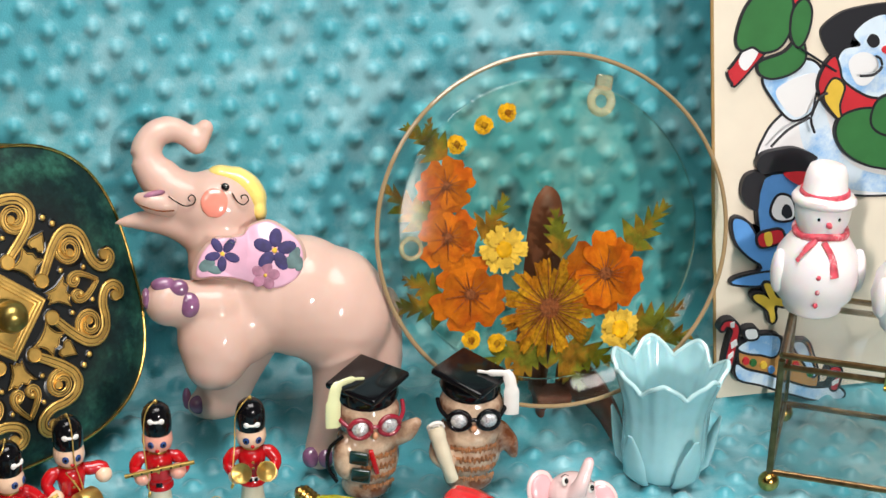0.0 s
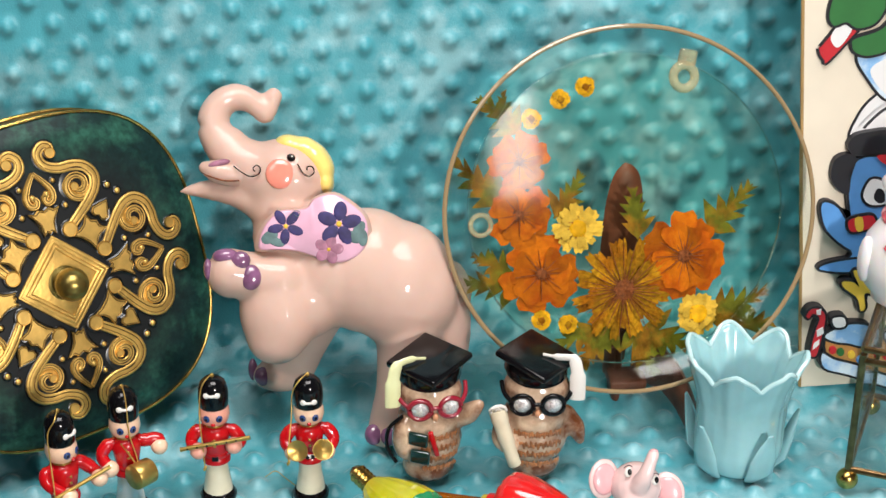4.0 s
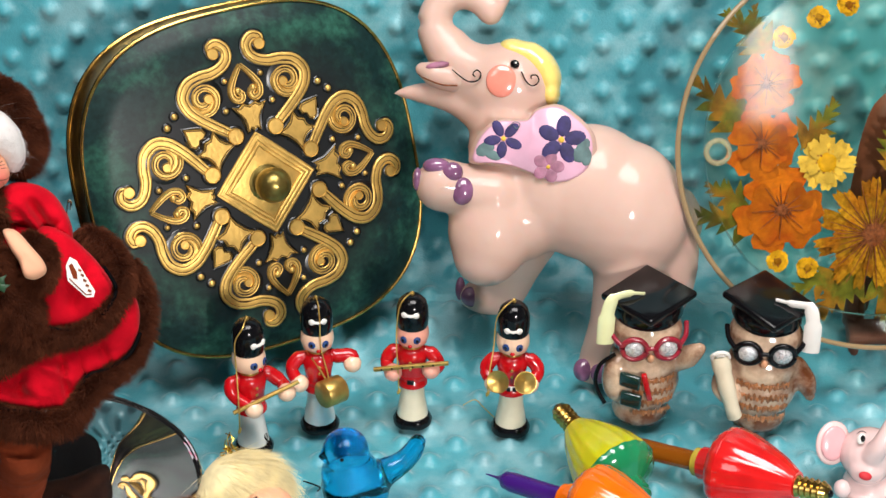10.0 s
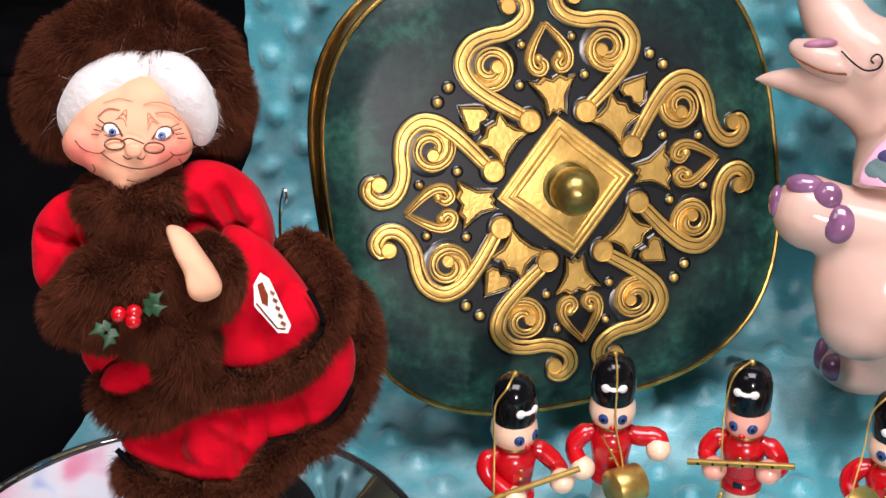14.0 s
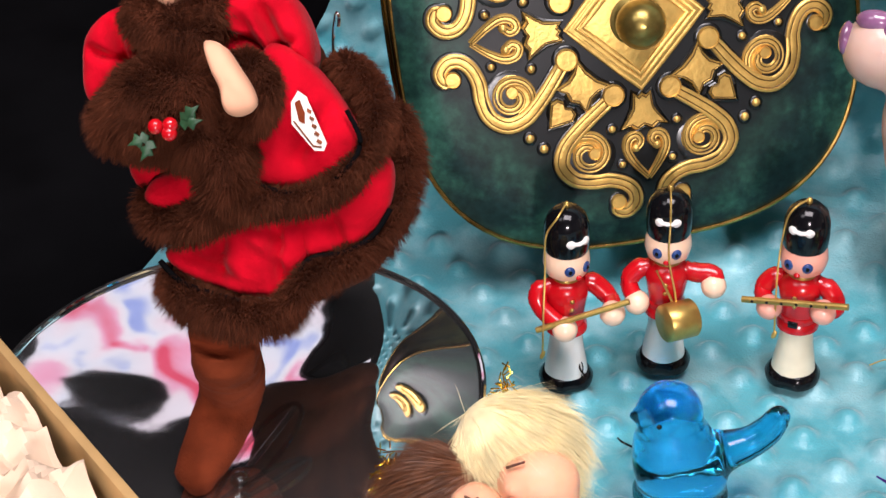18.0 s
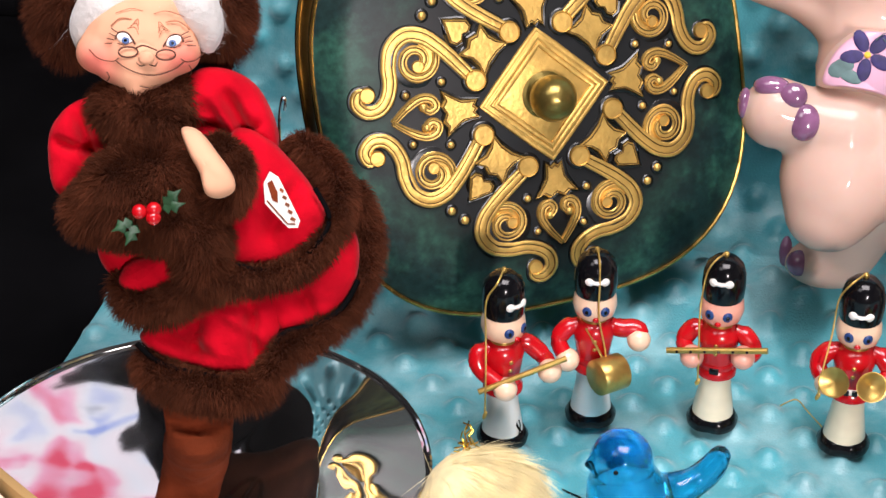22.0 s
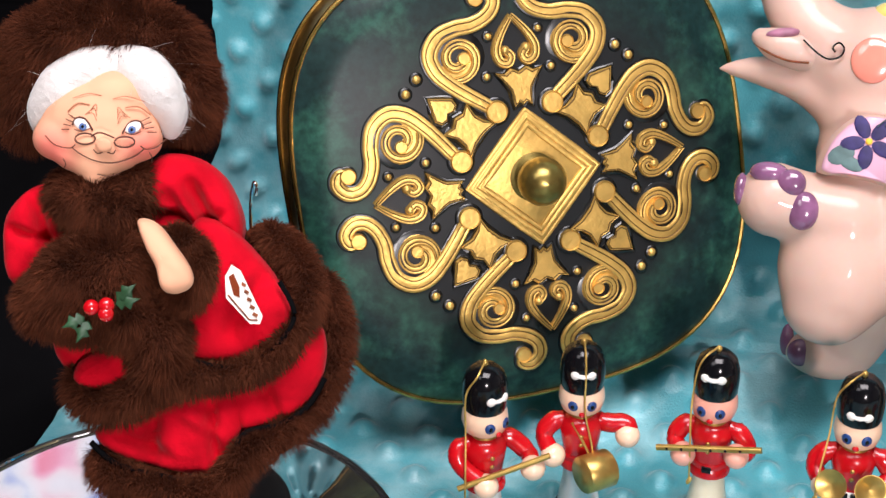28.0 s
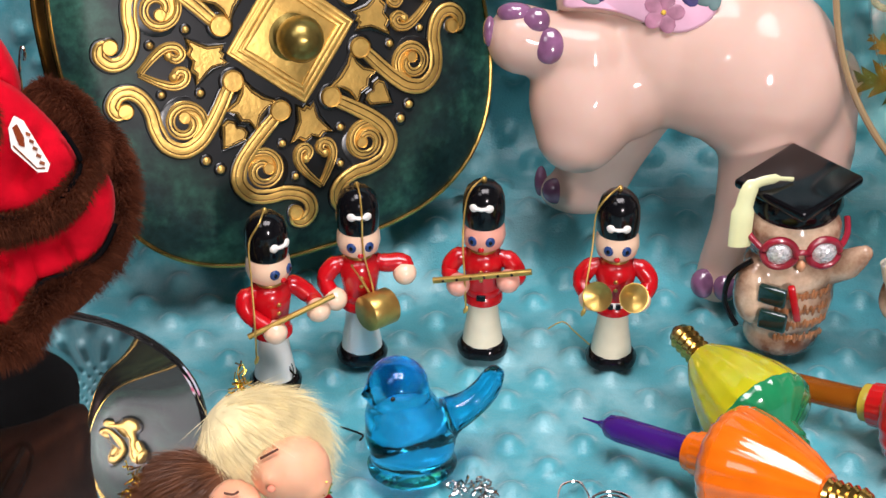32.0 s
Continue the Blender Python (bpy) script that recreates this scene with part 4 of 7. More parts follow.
def owl(x, y, yaw, second):
    rim = BLACK if second else WINE
    p = [(blob(balls([(0, 0, 9, 16, 15, 10), (0, 0, 28, 20, 18, 21), (0, -1, 42, 19, 17, 14), (0, -1, 59, 20, 18, 16)]) + (
        limb([(17, -4, 40, 6), (22, -9, 46, 6.5), (27, -13, 53, 3.5)]) if not second else limb([(18, 0, 40, 6), (24, -2, 32, 6), (27, -3, 24, 3)])) + (
        balls([(-15, -9, 34, 9, 9, 15)]) if not second else limb([(-17, -4, 40, 6), (-20, -13, 32, 6.5), (-15, -17, 27, 5)])), 0.0011, 6), OWLCREAM)]
    for row in range(4):
        z = 15.5 + row * 6.8
        for i in range(22 if second else 17):
            a = radians((-40 if second else -20) + i * 4.1) + 0.03 * math.sin(row * 2.1)
            r = 20.3 - abs(z - 30) * 0.10
            p.append((ell(mm(r * math.sin(a), -(r - 2.0) * math.cos(a), z + 0.7 * math.sin(i * 3.1 + row)), mm(0.9, 0.45, 1.9 + 0.7 * math.sin(i * 2.3 + row)), (0, 8 * math.sin(i * 1.7 + row), math.degrees(a)), 6, 5), STROKE))
    p.append((move(lathe([(0, -0.0085), (0.0176, -0.0080), (0.0188, -0.0055), (0.0178, -0.0010), (0.0165, 0.002), (0, 0.002)], 32), pose(0, 0, 0.0762, 8, -4 if not second else 6, 0)), BLACK))
    p.append((move(block(0.0365, 0.0365, 0.0044, 0.0018, 3), pose(0, -0.001, 0.0795, 7, -5 if not second else 9, 0) @ pose(0, 0, 0, 0, 0, 38 if not second else 52)), BLACK))
    s = 1 if second else -1
    tas = YELLOW_TASSEL if not second else WHITE
    p.append((tube(curve([(s * 0.003, -0.004, 0.0822), (s * 0.012, -0.006, 0.0826 - 0.001 * s), (s * 0.0200, -0.008, 0.0815), (s * 0.0228, -0.0095, 0.074), (s * 0.0234, -0.010, 0.063), (s * 0.0234, -0.010, 0.056)], 24),
                   [0.0010] * 4 + [0.0022] * 5 + [0.0036] * 6 + [0.0046] * 9, 10, False, 0.4, (0, 1, 0)), tas))
    for k in (-1, 1):
        c = Vector((k * 0.0088, -0.0178, 0.0565))
        ring = [c + Vector((0.0064 * math.cos(a), 0.0012 * abs(math.cos(a)) * k * math.cos(a), 0.0060 * math.sin(a))) for a in np.linspace(0, 2 * math.pi, 28, endpoint=False)]
        p.append((tube([tuple(q) for q in ring], 0.0016, 8, True), rim))
        gem = lathe([(0.0, 0.0022), (0.0022, 0.0021), (0.0040, 0.0012), (0.0052, 0.0), (0, -0.001)][::-1], 10)
        p.append((move(gem, pose(*(c + Vector((0, -0.0002, 0))), 90, 0, 0)), CRYSTAL))
        p.append((tube(curve([c + Vector((k * 0.006, 0.0008, 0.001)), c + Vector((k * 0.0105, 0.007, 0.004)), c + Vector((k * 0.0118, 0.014, 0.008))], 8), 0.0014, 8), rim))
    p.append((tube([(-0.003, -0.0188, 0.0570), (0, -0.0196, 0.0578), (0.003, -0.0188, 0.0570)], 0.0013, 8), rim))
    p.append((ell((0, -0.0186, 0.0510), (0.0020, 0.0022, 0.0030), (20, 0, 0), 12, 8), AMBERGLAZE))
    if second:
        spiral = [((0.0052 - 0.00024 * i) * math.cos(i * 0.62), 0, (0.0052 - 0.00024 * i) * math.sin(i * 0.62)) for i in range(20)]
        p.append((move(tube(spiral, 0.0010, 6), pose(-0.0235, -0.0215, 0.0545, 20, 0, 10)), WHITE))
        p.append((tube(curve([(-0.0235, -0.0190, 0.0545), (-0.0195, -0.0205, 0.040), (-0.0125, -0.0205, 0.018)], 12), [0.0052] * 4 + [0.0046] * 4 + [0.0040] * 4, 14), CREAM))
    else:
        p.append((move(block(0.0115, 0.003, 0.0090, 0.001), pose(-0.0105, -0.0205, 0.0385, 10, 4, -28)), DARKGREEN))
        p.append((move(block(0.0115, 0.003, 0.0090, 0.001), pose(-0.0095, -0.0210, 0.0270, 6, 4, -26)), DARKGREEN))
        p.append((move(block(0.0030, 0.003, 0.0180, 0.0008), pose(-0.0015, -0.0212, 0.0350, 8, -14, -8)), RED))
        p.append((tube(curve([(-0.018, -0.012, 0.050), (-0.0255, -0.010, 0.042), (-0.027, -0.010, 0.030), (-0.022, -0.013, 0.020)], 16), 0.0012, 8), BLACK))
    make("owl_figurine", p, pose(x, y, 0, 0, 0, yaw), label="brown glazed ceramic owl in a black graduation cap with " + ("black glasses" if second else "red glasses"), category="figurine", group="owl pair", sharp=50)


YELLOW_TASSEL = material("cream_tassel", (0.72, 0.74, 0.42), 0.25, coat=0.8, grain=0.08)
CRYSTAL = material("crystal", (0.85, 0.85, 0.86), 0.08, 0.6, grain=0.5, grain_scale=900, bump=0.8, bump_scale=700)
WINE = material("wine_red_glaze", (0.26, 0.012, 0.028), 0.2, coat=0.8, grain=0.2, grain_scale=150)
STROKE = material("brown_stroke", (0.30, 0.12, 0.045), 0.25, coat=0.6, grain=0.4, grain_scale=120, island=0.35)
AMBERGLAZE = material("amber_glaze", (0.62, 0.30, 0.16), 0.2, coat=1.0)
DARKGREEN = material("dark_green_glaze", (0.008, 0.030, 0.026), 0.15, coat=1.0)
owl(0.0715, 0.020, 4, False)
owl(0.1345, 0.016, -8, True)


# ---- resin plate with pressed flowers ----
PLATE = frame_from((0.2, 0.079, 0.141), (0, -0.954, 0.30))
plate = base("resin_plate", PLATE, "clear round resin plate with pressed orange flowers, on a wooden easel", "plate")
LIE = Matrix.Diagonal((0.983, 1.0, 0.957, 1.0)) @ pose(0, 0, 0, 90)
disc = make("disc", [(move(lathe([(0, 0), (0.0985, 0), (0.0985, 0.0022), (0, 0.0022)], 72), LIE), SHEET)], parent=plate, label="clear resin base")
wall = make("sloping_rim", [(move(lathe([(0.0990, 0.0006), (0.1075, 0.0040), (0.1140, 0.0125), (0.1155, 0.0125), (0.1095, 0.0026), (0.0990, -0.0014), (0.0990, 0.0006)], 96, None, False), LIE), CLEAR)], parent=plate, label="clear sloping rim")
make("edge", [(move(tube([(0.1150 * math.cos(a), 0.1150 * math.sin(a), 0.0130) for a in np.linspace(0, 2 * math.pi, 96, endpoint=False)], 0.0015, 8, True), LIE), AMBEREDGE)], parent=plate, label="amber-tinted edge")
make("base_ring", [(move(tube([(0.0988 * math.cos(a), 0.0988 * math.sin(a), 0.001) for a in np.linspace(0, 2 * math.pi, 96, endpoint=False)], 0.0006, 8, True), LIE), CLEAR)], parent=plate)


def petal_sheet(r, width, y, seed, cup=0.8, notch=0.12):
    """One broad petal along +x, slightly wavy, with a notched tip."""
    rr = np.random.RandomState(seed)
    v, f = [], []
    for i in range(7):
        t = i / 6
        half = width * (math.sin(math.pi * min(1, t * 0.60 + 0.06)) ** 1.15) * (1 - 0.22 * (t > 0.9))
        for j in range(5):
            s = j / 2 - 1
            reach = r * (0.12 + 0.88 * t) * (1 - notch * (1 - abs(s)) * (t > 0.8) * 0.5 - 0.10 * abs(s) * t)
            v.append((reach, y + cup * (0.3 * math.cos(s * 9 + seed) * t + rr.uniform(-0.15, 0.15)), s * half))
    for i in range(6):
        for j in range(4):
            a = i * 5 + j
            f.append((a, a + 1, a + 6, a + 5))
    return np.array(v) * 0.001, f


def pressed(x, z, r, count, width, mat, heart_r, heart_mat, spin=0.0, y=3.4, layers=1, veins=0):
    out = []
    for i in range(veins):
        a = 2 * math.pi * (i + 0.3 * math.sin(i * 5)) / veins
        q = r * (0.42 + 0.16 * math.sin(i * 3.3)) * (1.5 if veins > 30 else 1)
        out.append((tube([mm(x, y - 2.4, z), mm(x + q * math.cos(a), y - 2.0, z + q * math.sin(a))], [0.0004, 0.00018], 5), RUST))
    for k in range(layers):
        for i in range(count):
            a = spin + 360 * (i + 0.5 * k) / count
            seed = int(x * 7 + z * 3 + i + 50) % 997
            s = petal_sheet(r * (1 - 0.24 * k) * (0.90 + 0.16 * (seed * 37 % 10) / 10), width * (0.86 + 0.26 * (seed * 53 % 10) / 10), y - 0.6 * (i % 3) - 0.9 * k, seed, 0.5, 0.3)
            a += (seed * 71 % 13) - 6
            out.append((move(s, pose(x * 0.001, 0, z * 0.001) @ pose(0, 0, 0, 0, -a, 0)), mat))
    out.append((ell(mm(x, y - 1.0 - layers * 0.4, z), mm(heart_r, 0.9, heart_r), n=16, m=8), heart_mat))
    rr = np.random.RandomState(int(abs(x) * 10))
    for i in range(14):
        a, q = rr.uniform(0, 6.28), heart_r * rr.uniform(0.6, 1.5)
        out.append((ell(mm(x + q * math.cos(a), y - 1.2 - layers * 0.4, z + q * math.sin(a)), mm(0.5, 0.5, 0.5), n=6, m=4), RUST if i % 3 else heart_mat))
    return out


def pressed_leaf(x, z, size, spin, seed):
    """A cut leaf: a stem with pairs of pointed lobes."""
    rr = np.random.RandomState(seed)
    pieces = []
    for i in range(5):
        d = size * (0.15 + 0.18 * i)
        for s in (-1, 1):
            ln = size * (0.46 - 0.06 * i) * rr.uniform(0.8, 1.15)
            a = radians(s * (58 - 7 * i + rr.uniform(-8, 8)))
            tip = (d + ln * math.cos(a), ln * math.sin(a))
            w = size * 0.12
            q = [(d - w, 0), (d + ln * 0.45 * math.cos(a) - w * abs(math.sin(a)), ln * 0.45 * math.sin(a)), tip, (d + ln * 0.5 * math.cos(a) + w * abs(math.sin(a)), ln * 0.5 * math.sin(a) * 0.8), (d + w, 0)]
            yy = 4.0 + rr.uniform(-0.2, 0.2)
            pieces.append((np.array([(p[0] * 0.001, yy * 0.001, p[1] * 0.001) for p in q]), [(0, 1, 2, 3, 4)]))
    t = size * 0.08
    pieces.append((np.array([(0, 0.004, -0.0006), (size * 0.00105, 0.004, -t * 0.0002), (size * 0.00105, 0.004, t * 0.0002), (0, 0.004, 0.0006)]), [(0, 1, 2, 3)]))
    return move(join(pieces), pose(x * 0.001, 0, z * 0.001) @ pose(0, 0, 0, 0, -spin, 0))


for x, z, r, spin in ((-64.5, 31.8, 20, 10), (-65.4, -0.6, 22, 40), (-53, -37, 27, 75)):
    make("orange_flower", pressed(x, z, r * 1.05, 6, r * 0.36, ORANGE, r * 0.13, RUST, spin, 3.4, 2, 16), parent=plate, label="flat pressed orange flower")
make("orange_flower", pressed(36, -31, 31, 8, 9.0, ORANGE, 4.2, RUST, 0, 3.0, 2, 20), parent=plate, label="large pressed orange flower")
make("amber_daisy", pressed(-2.2, -49.7, 36, 21, 3.0, AMBER, 6.6, RUST, 0, 2.8, 2, 40), parent=plate, label="large spoked amber daisy")
make("yellow_daisy", pressed(-30, -10.3, 17.5, 15, 2.9, PALE, 5.5, YELLOW, 5, 2.4, 2), parent=plate, label="pale yellow daisy")
make("yellow_daisy", pressed(44, -67, 15, 14, 3.2, PALE, 6, YELLOW, 25, 2.4, 2), parent=plate, label="pale yellow daisy")
for x, z in ((-23.1, 74.7), (-38.6, 67.7), (-56.6, 56.9), (-53.8, -65.5), (-37.3, -69)):
    make("small_yellow_flower", pressed(x, z, 7.0, 11, 2.1, YELLOW, 2.2, AMBER, x, 3.0, 2), parent=plate)
for k, (x, z, size, spin) in enumerate(((-62, 48, 26, 140), (-70, 52, 17, 100), (-72, 6, 32, 140), (-64, -44, 30, 175), (-72, -36, 20, 150), (-44, -4, 24, 55), (8, -20, 24, 95), (52, -18, 30, 45), (50, -72, 32, 22), (56, -78, 28, 5), (-6, -70, 26, 230), (-18, -72, 24, 200), (0, -72, 28, 300), (8, -74, 30, 335), (-20, -76, 18, 250))):
    make("leaf", [(pressed_leaf(x, z, size * 1.3, spin, k), LEAF)], parent=plate)
ringed = [(35.8 + 6.6 * math.cos(a), 78.5 + 7.0 * math.sin(a)) for a in np.linspace(0, 2 * math.pi, 24, endpoint=False)]
make("hanging_loop", [(tube([(a * 0.001, -0.0050, b * 0.001) for a, b in ringed], 0.0029, 10, True, 1.0, (0, 1, 0)), LOOP), (move(block(0.011, 0.006, 0.010, 0.002), pose(0.0385, -0.004, 0.0900, 0, 12, 0)), LOOP)], parent=plate, label="amber-clear hanging loop")
make("bubble", [(tube([(-0.0901 + 0.0062 * math.cos(a), -0.0035, -0.0048 + 0.0062 * math.sin(a)) for a in np.linspace(0, 2 * math.pi, 24, endpoint=False)], 0.0015, 8, True, 1.0, (0, 1, 0)), LOOP)], parent=plate)

stand = base("plate_easel", pose(0.205, 0.08, 0), "dark brown wooden folding easel holding the resin plate", "stand")


def bar(pts, w, d, n=22):
    p = curve(pts, n)
    rad = np.interp(np.linspace(0, 1, n), np.linspace(0, 1, len(w)), w)
    return tube(p, rad, 8, False, d, (1, 0, 0))


make("back_leg", [(tube(curve([(0.0, 0.026, 0.160), (0.001, 0.0245, 0.150), (0.0, 0.024, 0.12), (-0.002, 0.026, 0.07), (-0.004, 0.030, 0.020)], 24), [0.0006, 0.0022, 0.0038, 0.0053, 0.0068, 0.0081, 0.0092, 0.0102, 0.0110, 0.0117, 0.0122] + [0.0124] * 13, 10, False, 0.35, (0, 1, 0)), WOOD)], parent=stand)
make("front_leg", [(tube(curve([(0.010, 0.006, 0.036), (0.022, -0.010, 0.033), (0.030, -0.026, 0.024), (0.034, -0.040, 0.013), (0.036, -0.047, 0.0040)], 24), [0.017] * 5 + [0.016, 0.0155, 0.015, 0.0145, 0.014, 0.0135, 0.013, 0.0125, 0.012, 0.0115, 0.011, 0.0105, 0.010, 0.0095, 0.009, 0.0085, 0.008, 0.007, 0.0055], 10, False, 0.4, (1, 0.2, 0)), WOOD)], parent=stand)
make("front_leg", [(tube(curve([(-0.004, 0.014, 0.036), (-0.006, 0.006, 0.026), (-0.004, 0.004, 0.015), (-0.003, 0.008, 0.0015)], 20), [0.010] * 8 + [0.008] * 6 + [0.005] * 6, 10, False, 0.6, (1, 0, 0)), WOOD)], parent=stand)
make("ledge", [(move(block(0.024, 0.016, 0.006, 0.002), pose(0.0, -0.006, 0.0262, 14, 0, 0)), WOOD)], parent=stand)


# ---- cloth doll ----
def fur(shape, count, length, seed, thick=0.00015, droop=0.5, flow=(0, -0.2, -1), lay=0.0):
    """Short curved tapering hairs over a skin."""
    rr = np.random.RandomState(seed)
    v, faces = np.asarray(shape[0]), shape[1]
    tri = np.array([(q[0], q[i], q[i + 1]) for q in faces for i in range(1, len(q) - 1)])
    a, b, c = v[tri[:, 0]], v[tri[:, 1]], v[tri[:, 2]]
    n = np.cross(b - a, c - a)
    area = np.linalg.norm(n, axis=1) + 1e-15
    pick = rr.choice(len(tri), count, p=area / area.sum())
    s, t = np.sqrt(rr.rand(count, 1)), rr.rand(count, 1)
    root = a[pick] * (1 - s) + b[pick] * s * (1 - t) + c[pick] * s * t
    nn = n[pick] / area[pick, None]
    nn *= np.sign((a * n).sum())
    ln = length * rr.uniform(0.6, 1.3, (count, 1))
    clump = np.array([noise.noise_vector(Vector(p) * 130) for p in root])
    flow_t = np.array(flow) - nn * (nn @ np.array(flow))[:, None]
    way = nn * (1 - lay) + flow_t * lay * 1.4 + clump * 0.75 * (1 - 0.7 * lay) + rr.normal(0, 0.22 * (1 - 0.7 * lay), (count, 3)) + np.array(flow) * droop * 0.5
    way /= np.linalg.norm(way, axis=1, keepdims=True)
    mid = root + way * ln * 0.55
    tip = mid + (way + (np.array(flow) * (1 - lay) + flow_t * lay) * droop) * ln * 0.5
    side = np.cross(way, rr.normal(0, 1, (count, 3)))
    side /= np.linalg.norm(side, axis=1, keepdims=True)
    side2 = np.cross(way, side)
    w = thick * rr.uniform(0.7, 1.4, (count, 1))
    V = np.stack([root + side * w, root - side * w * 0.5 + side2 * w * 0.87, root - side * w * 0.5 - side2 * w * 0.87, mid + side * w * 0.7, mid - side * w * 0.35 + side2 * w * 0.6, mid - side * w * 0.35 - side2 * w * 0.6, tip], 1).reshape(-1, 3)
    F = []
    for k in range(0, 7 * count, 7):
        F += [(k, k + 1, k + 4, k + 3), (k + 1, k + 2, k + 5, k + 4), (k + 2, k, k + 3, k + 5), (k + 3, k + 4, k + 6), (k + 4, k + 5, k + 6), (k + 5, k + 3, k + 6)]
    return V, F


def cushion(outline, y, bulge, thick=8.0, slope=0.0, fold=(), n=56, rings=16, seed=0):
    """A stuffed cloth panel in millimetres: outline in x, z, front at y, folds as (x0, z0, dx, dz, width, depth)."""
    p = curve(outline, n, True)
    c = p.mean(0)
    v, f = [], []
    for i in range(rings + 1):
        s = 1 - i / rings
        for a, b in c + (p - c) * s:
            d = y + slope * (a - c[0]) - bulge * math.sqrt(max(0, 1 - s**3))
            for x0, z0, dx, dz, w, depth in fold:
                k = math.hypot(dx, dz)
                off = ((a - x0) * dz - (b - z0) * dx) / k
                run = ((a - x0) * dx + (b - z0) * dz) / (k * k)
                d += 1.9 * depth * math.exp(-(off / w) ** 2) * math.exp(-((run - 0.5) / 0.45) ** 4)
            d += 1.6 * noise.noise((a * 0.10, b * 0.10, seed)) + 0.35 * noise.noise((a * 0.3, b * 0.3, seed))
            v.append((a, d, b))
    for i in range(rings):
        for j in range(n):
            q, r = i * n + j, i * n + (j + 1) % n
            f.append((q, r, r + n, q + n))
    back = len(v)
    v += [(a, y + thick + slope * (a - c[0]), b) for a, b in c + (p - c) * 0.92]
    f += [(j, back + j, back + (j + 1) % n, (j + 1) % n) for j in range(n)] + [tuple(back + j for j in range(n))]
    return np.array(v) * 0.001, f


def stamp(skin, pts, rad, n=14):
    """A drawn line lying on the front of a skin."""
    v = np.asarray(skin[0]) * 1000
    out = []
    for a, b in curve(pts, n):
        near = v[np.hypot(v[:, 0] - a, v[:, 2] - b) < 1.9]
        out.append((a, near[:, 1].min() - 0.05 if len(near) else -28.0, b))
    return tube(np.array(out) * 0.001, rad * 0.001, 6)


def cloth_doll():
    at = facing(-0.238, -0.085, 0.14, 12.9, -28)
    inv = at.inverted()
    toe, heel = (np.array(inv @ Vector(q)) * 1000 for q in ((-0.2415, -0.1200, 0.0125), (-0.2370, -0.096, 0.034)))
    p = []
    hat = blob(balls([(-13, 8, 79, 33, 21, 18), (-37, 9, 68, 12, 15, 15), (-39, 10, 60, 7, 12, 9), (12, 10, 67, 11, 15, 15), (14, 11, 59, 7, 11, 8), (-13, 9, 87, 24, 17, 12)]), 0.0018, 5)
    collar = blob(balls([(-12, -9, 31, 15, 14, 8), (-21, -5, 33, 7, 9, 7), (1, -7, 34, 6, 9, 8), (-9, -14, 26, 12, 10, 7)]), 0.0018, 4)
    muff = blob(balls([(-11, -22, 3, 18, 15, 15), (-25, -18, -1, 9, 11, 9), (-4, -22, 8, 11, 13, 11), (-30, -16, -2, 5, 8, 6), (0, -21, -7, 10, 12, 7)]) + limb([(9, -19, -5, 6.5), (10, -22, -13, 7.5), (9, -21, -22, 6.5)]), 0.0018, 4)
    cuff = blob(limb([(14, -22, 19, 3), (19.5, -24, 15, 4.2), (22, -25, 8, 4.6), (19.5, -25, 2, 4.2), (14, -23, -1, 3.4)]), 0.0018, 4)
    trim = blob(limb([(-19, -10, -28, 3.5), (-14, -14, -34, 4), (-4, -16, -34, 4.4), (8, -18, -28, 4.4), (22, -17, -26, 3), (34, -16, -25, 2.8), (44, -13, -20, 3), (52, -6, -10, 3.4), (55, 2, 2, 3.4), (48, 8, 12, 5), (42, 12, 17, 5)], 46), 0.0015, 3)
    hem = blob(limb([(-12, -8, -53, 3.6), (-7, -12, -58.5, 4), (4, -15, -62.5, 4.2), (16, -16, -64.5, 4), (28, -14, -62, 3.6), (34.5, -12, -52, 3.2), (44, -8, -47, 3.2), (54, -1, -40, 3.2), (61, 6, -28, 3.4), (63, 12, -13, 3.6), (58, 14, 0, 5)], 46), 0.0015, 3)
    for k, (s, count, ln) in enumerate(((hat, 40000, 0.0056), (collar, 12000, 0.0042), (muff, 28000, 0.0048), (cuff, 9000, 0.0042), (trim, 20000, 0.0044), (hem, 22000, 0.0048))):
        p += [(s, FUR), (fur(s, count, ln, k), FUR)]
    p.append((blob(balls([(-24, 16, 103, 14, 12, 7), (-8, 18, 106, 15, 12, 6)]), 0.0018, 5), FELT))
    under = balls([(2, 6, 8, 22, 17, 30), (20, 8, -8, 24, 13, 22), (12, 6, -36, 26, 12, 20), (38, 12, -22, 20, 9, 16), (42, 12, 2, 12, 7, 15), (52, 14, -14, 9, 6, 14), (-18, -3, -14, 11, 9, 13)])
    p.append((blob(under, 0.0018, 6), FELT))
    # Unseen fur mass behind the doll, added so the silver tray mirrors brown.
    p.append((blob(balls([(4, 34, 6, 30, 22, 34), (16, 42, -24, 38, 26, 32), (20, 40, -44, 34, 24, 20), (10, 62, -32, 36, 26, 26), (8, 86, -40, 34, 26, 22), (6, 104, -46, 32, 18, 18)]), 0.0024, 5), FUR))
    # coat panel, sleeves, the two skirt panels and the corner under the muff
    p.append((cushion([(20, 24), (30, 22), (40, 12), (47, 2), (50.5, -6), (48, -13), (40, -20), (30, -22), (18, -20), (14, -6), (16, 10)], -9, 10, 14, 0.18, ((44, 10, -14, -24, 3, 2.4), (26, 4, 8, -24, 3, 1.6)), seed=1), FELT))
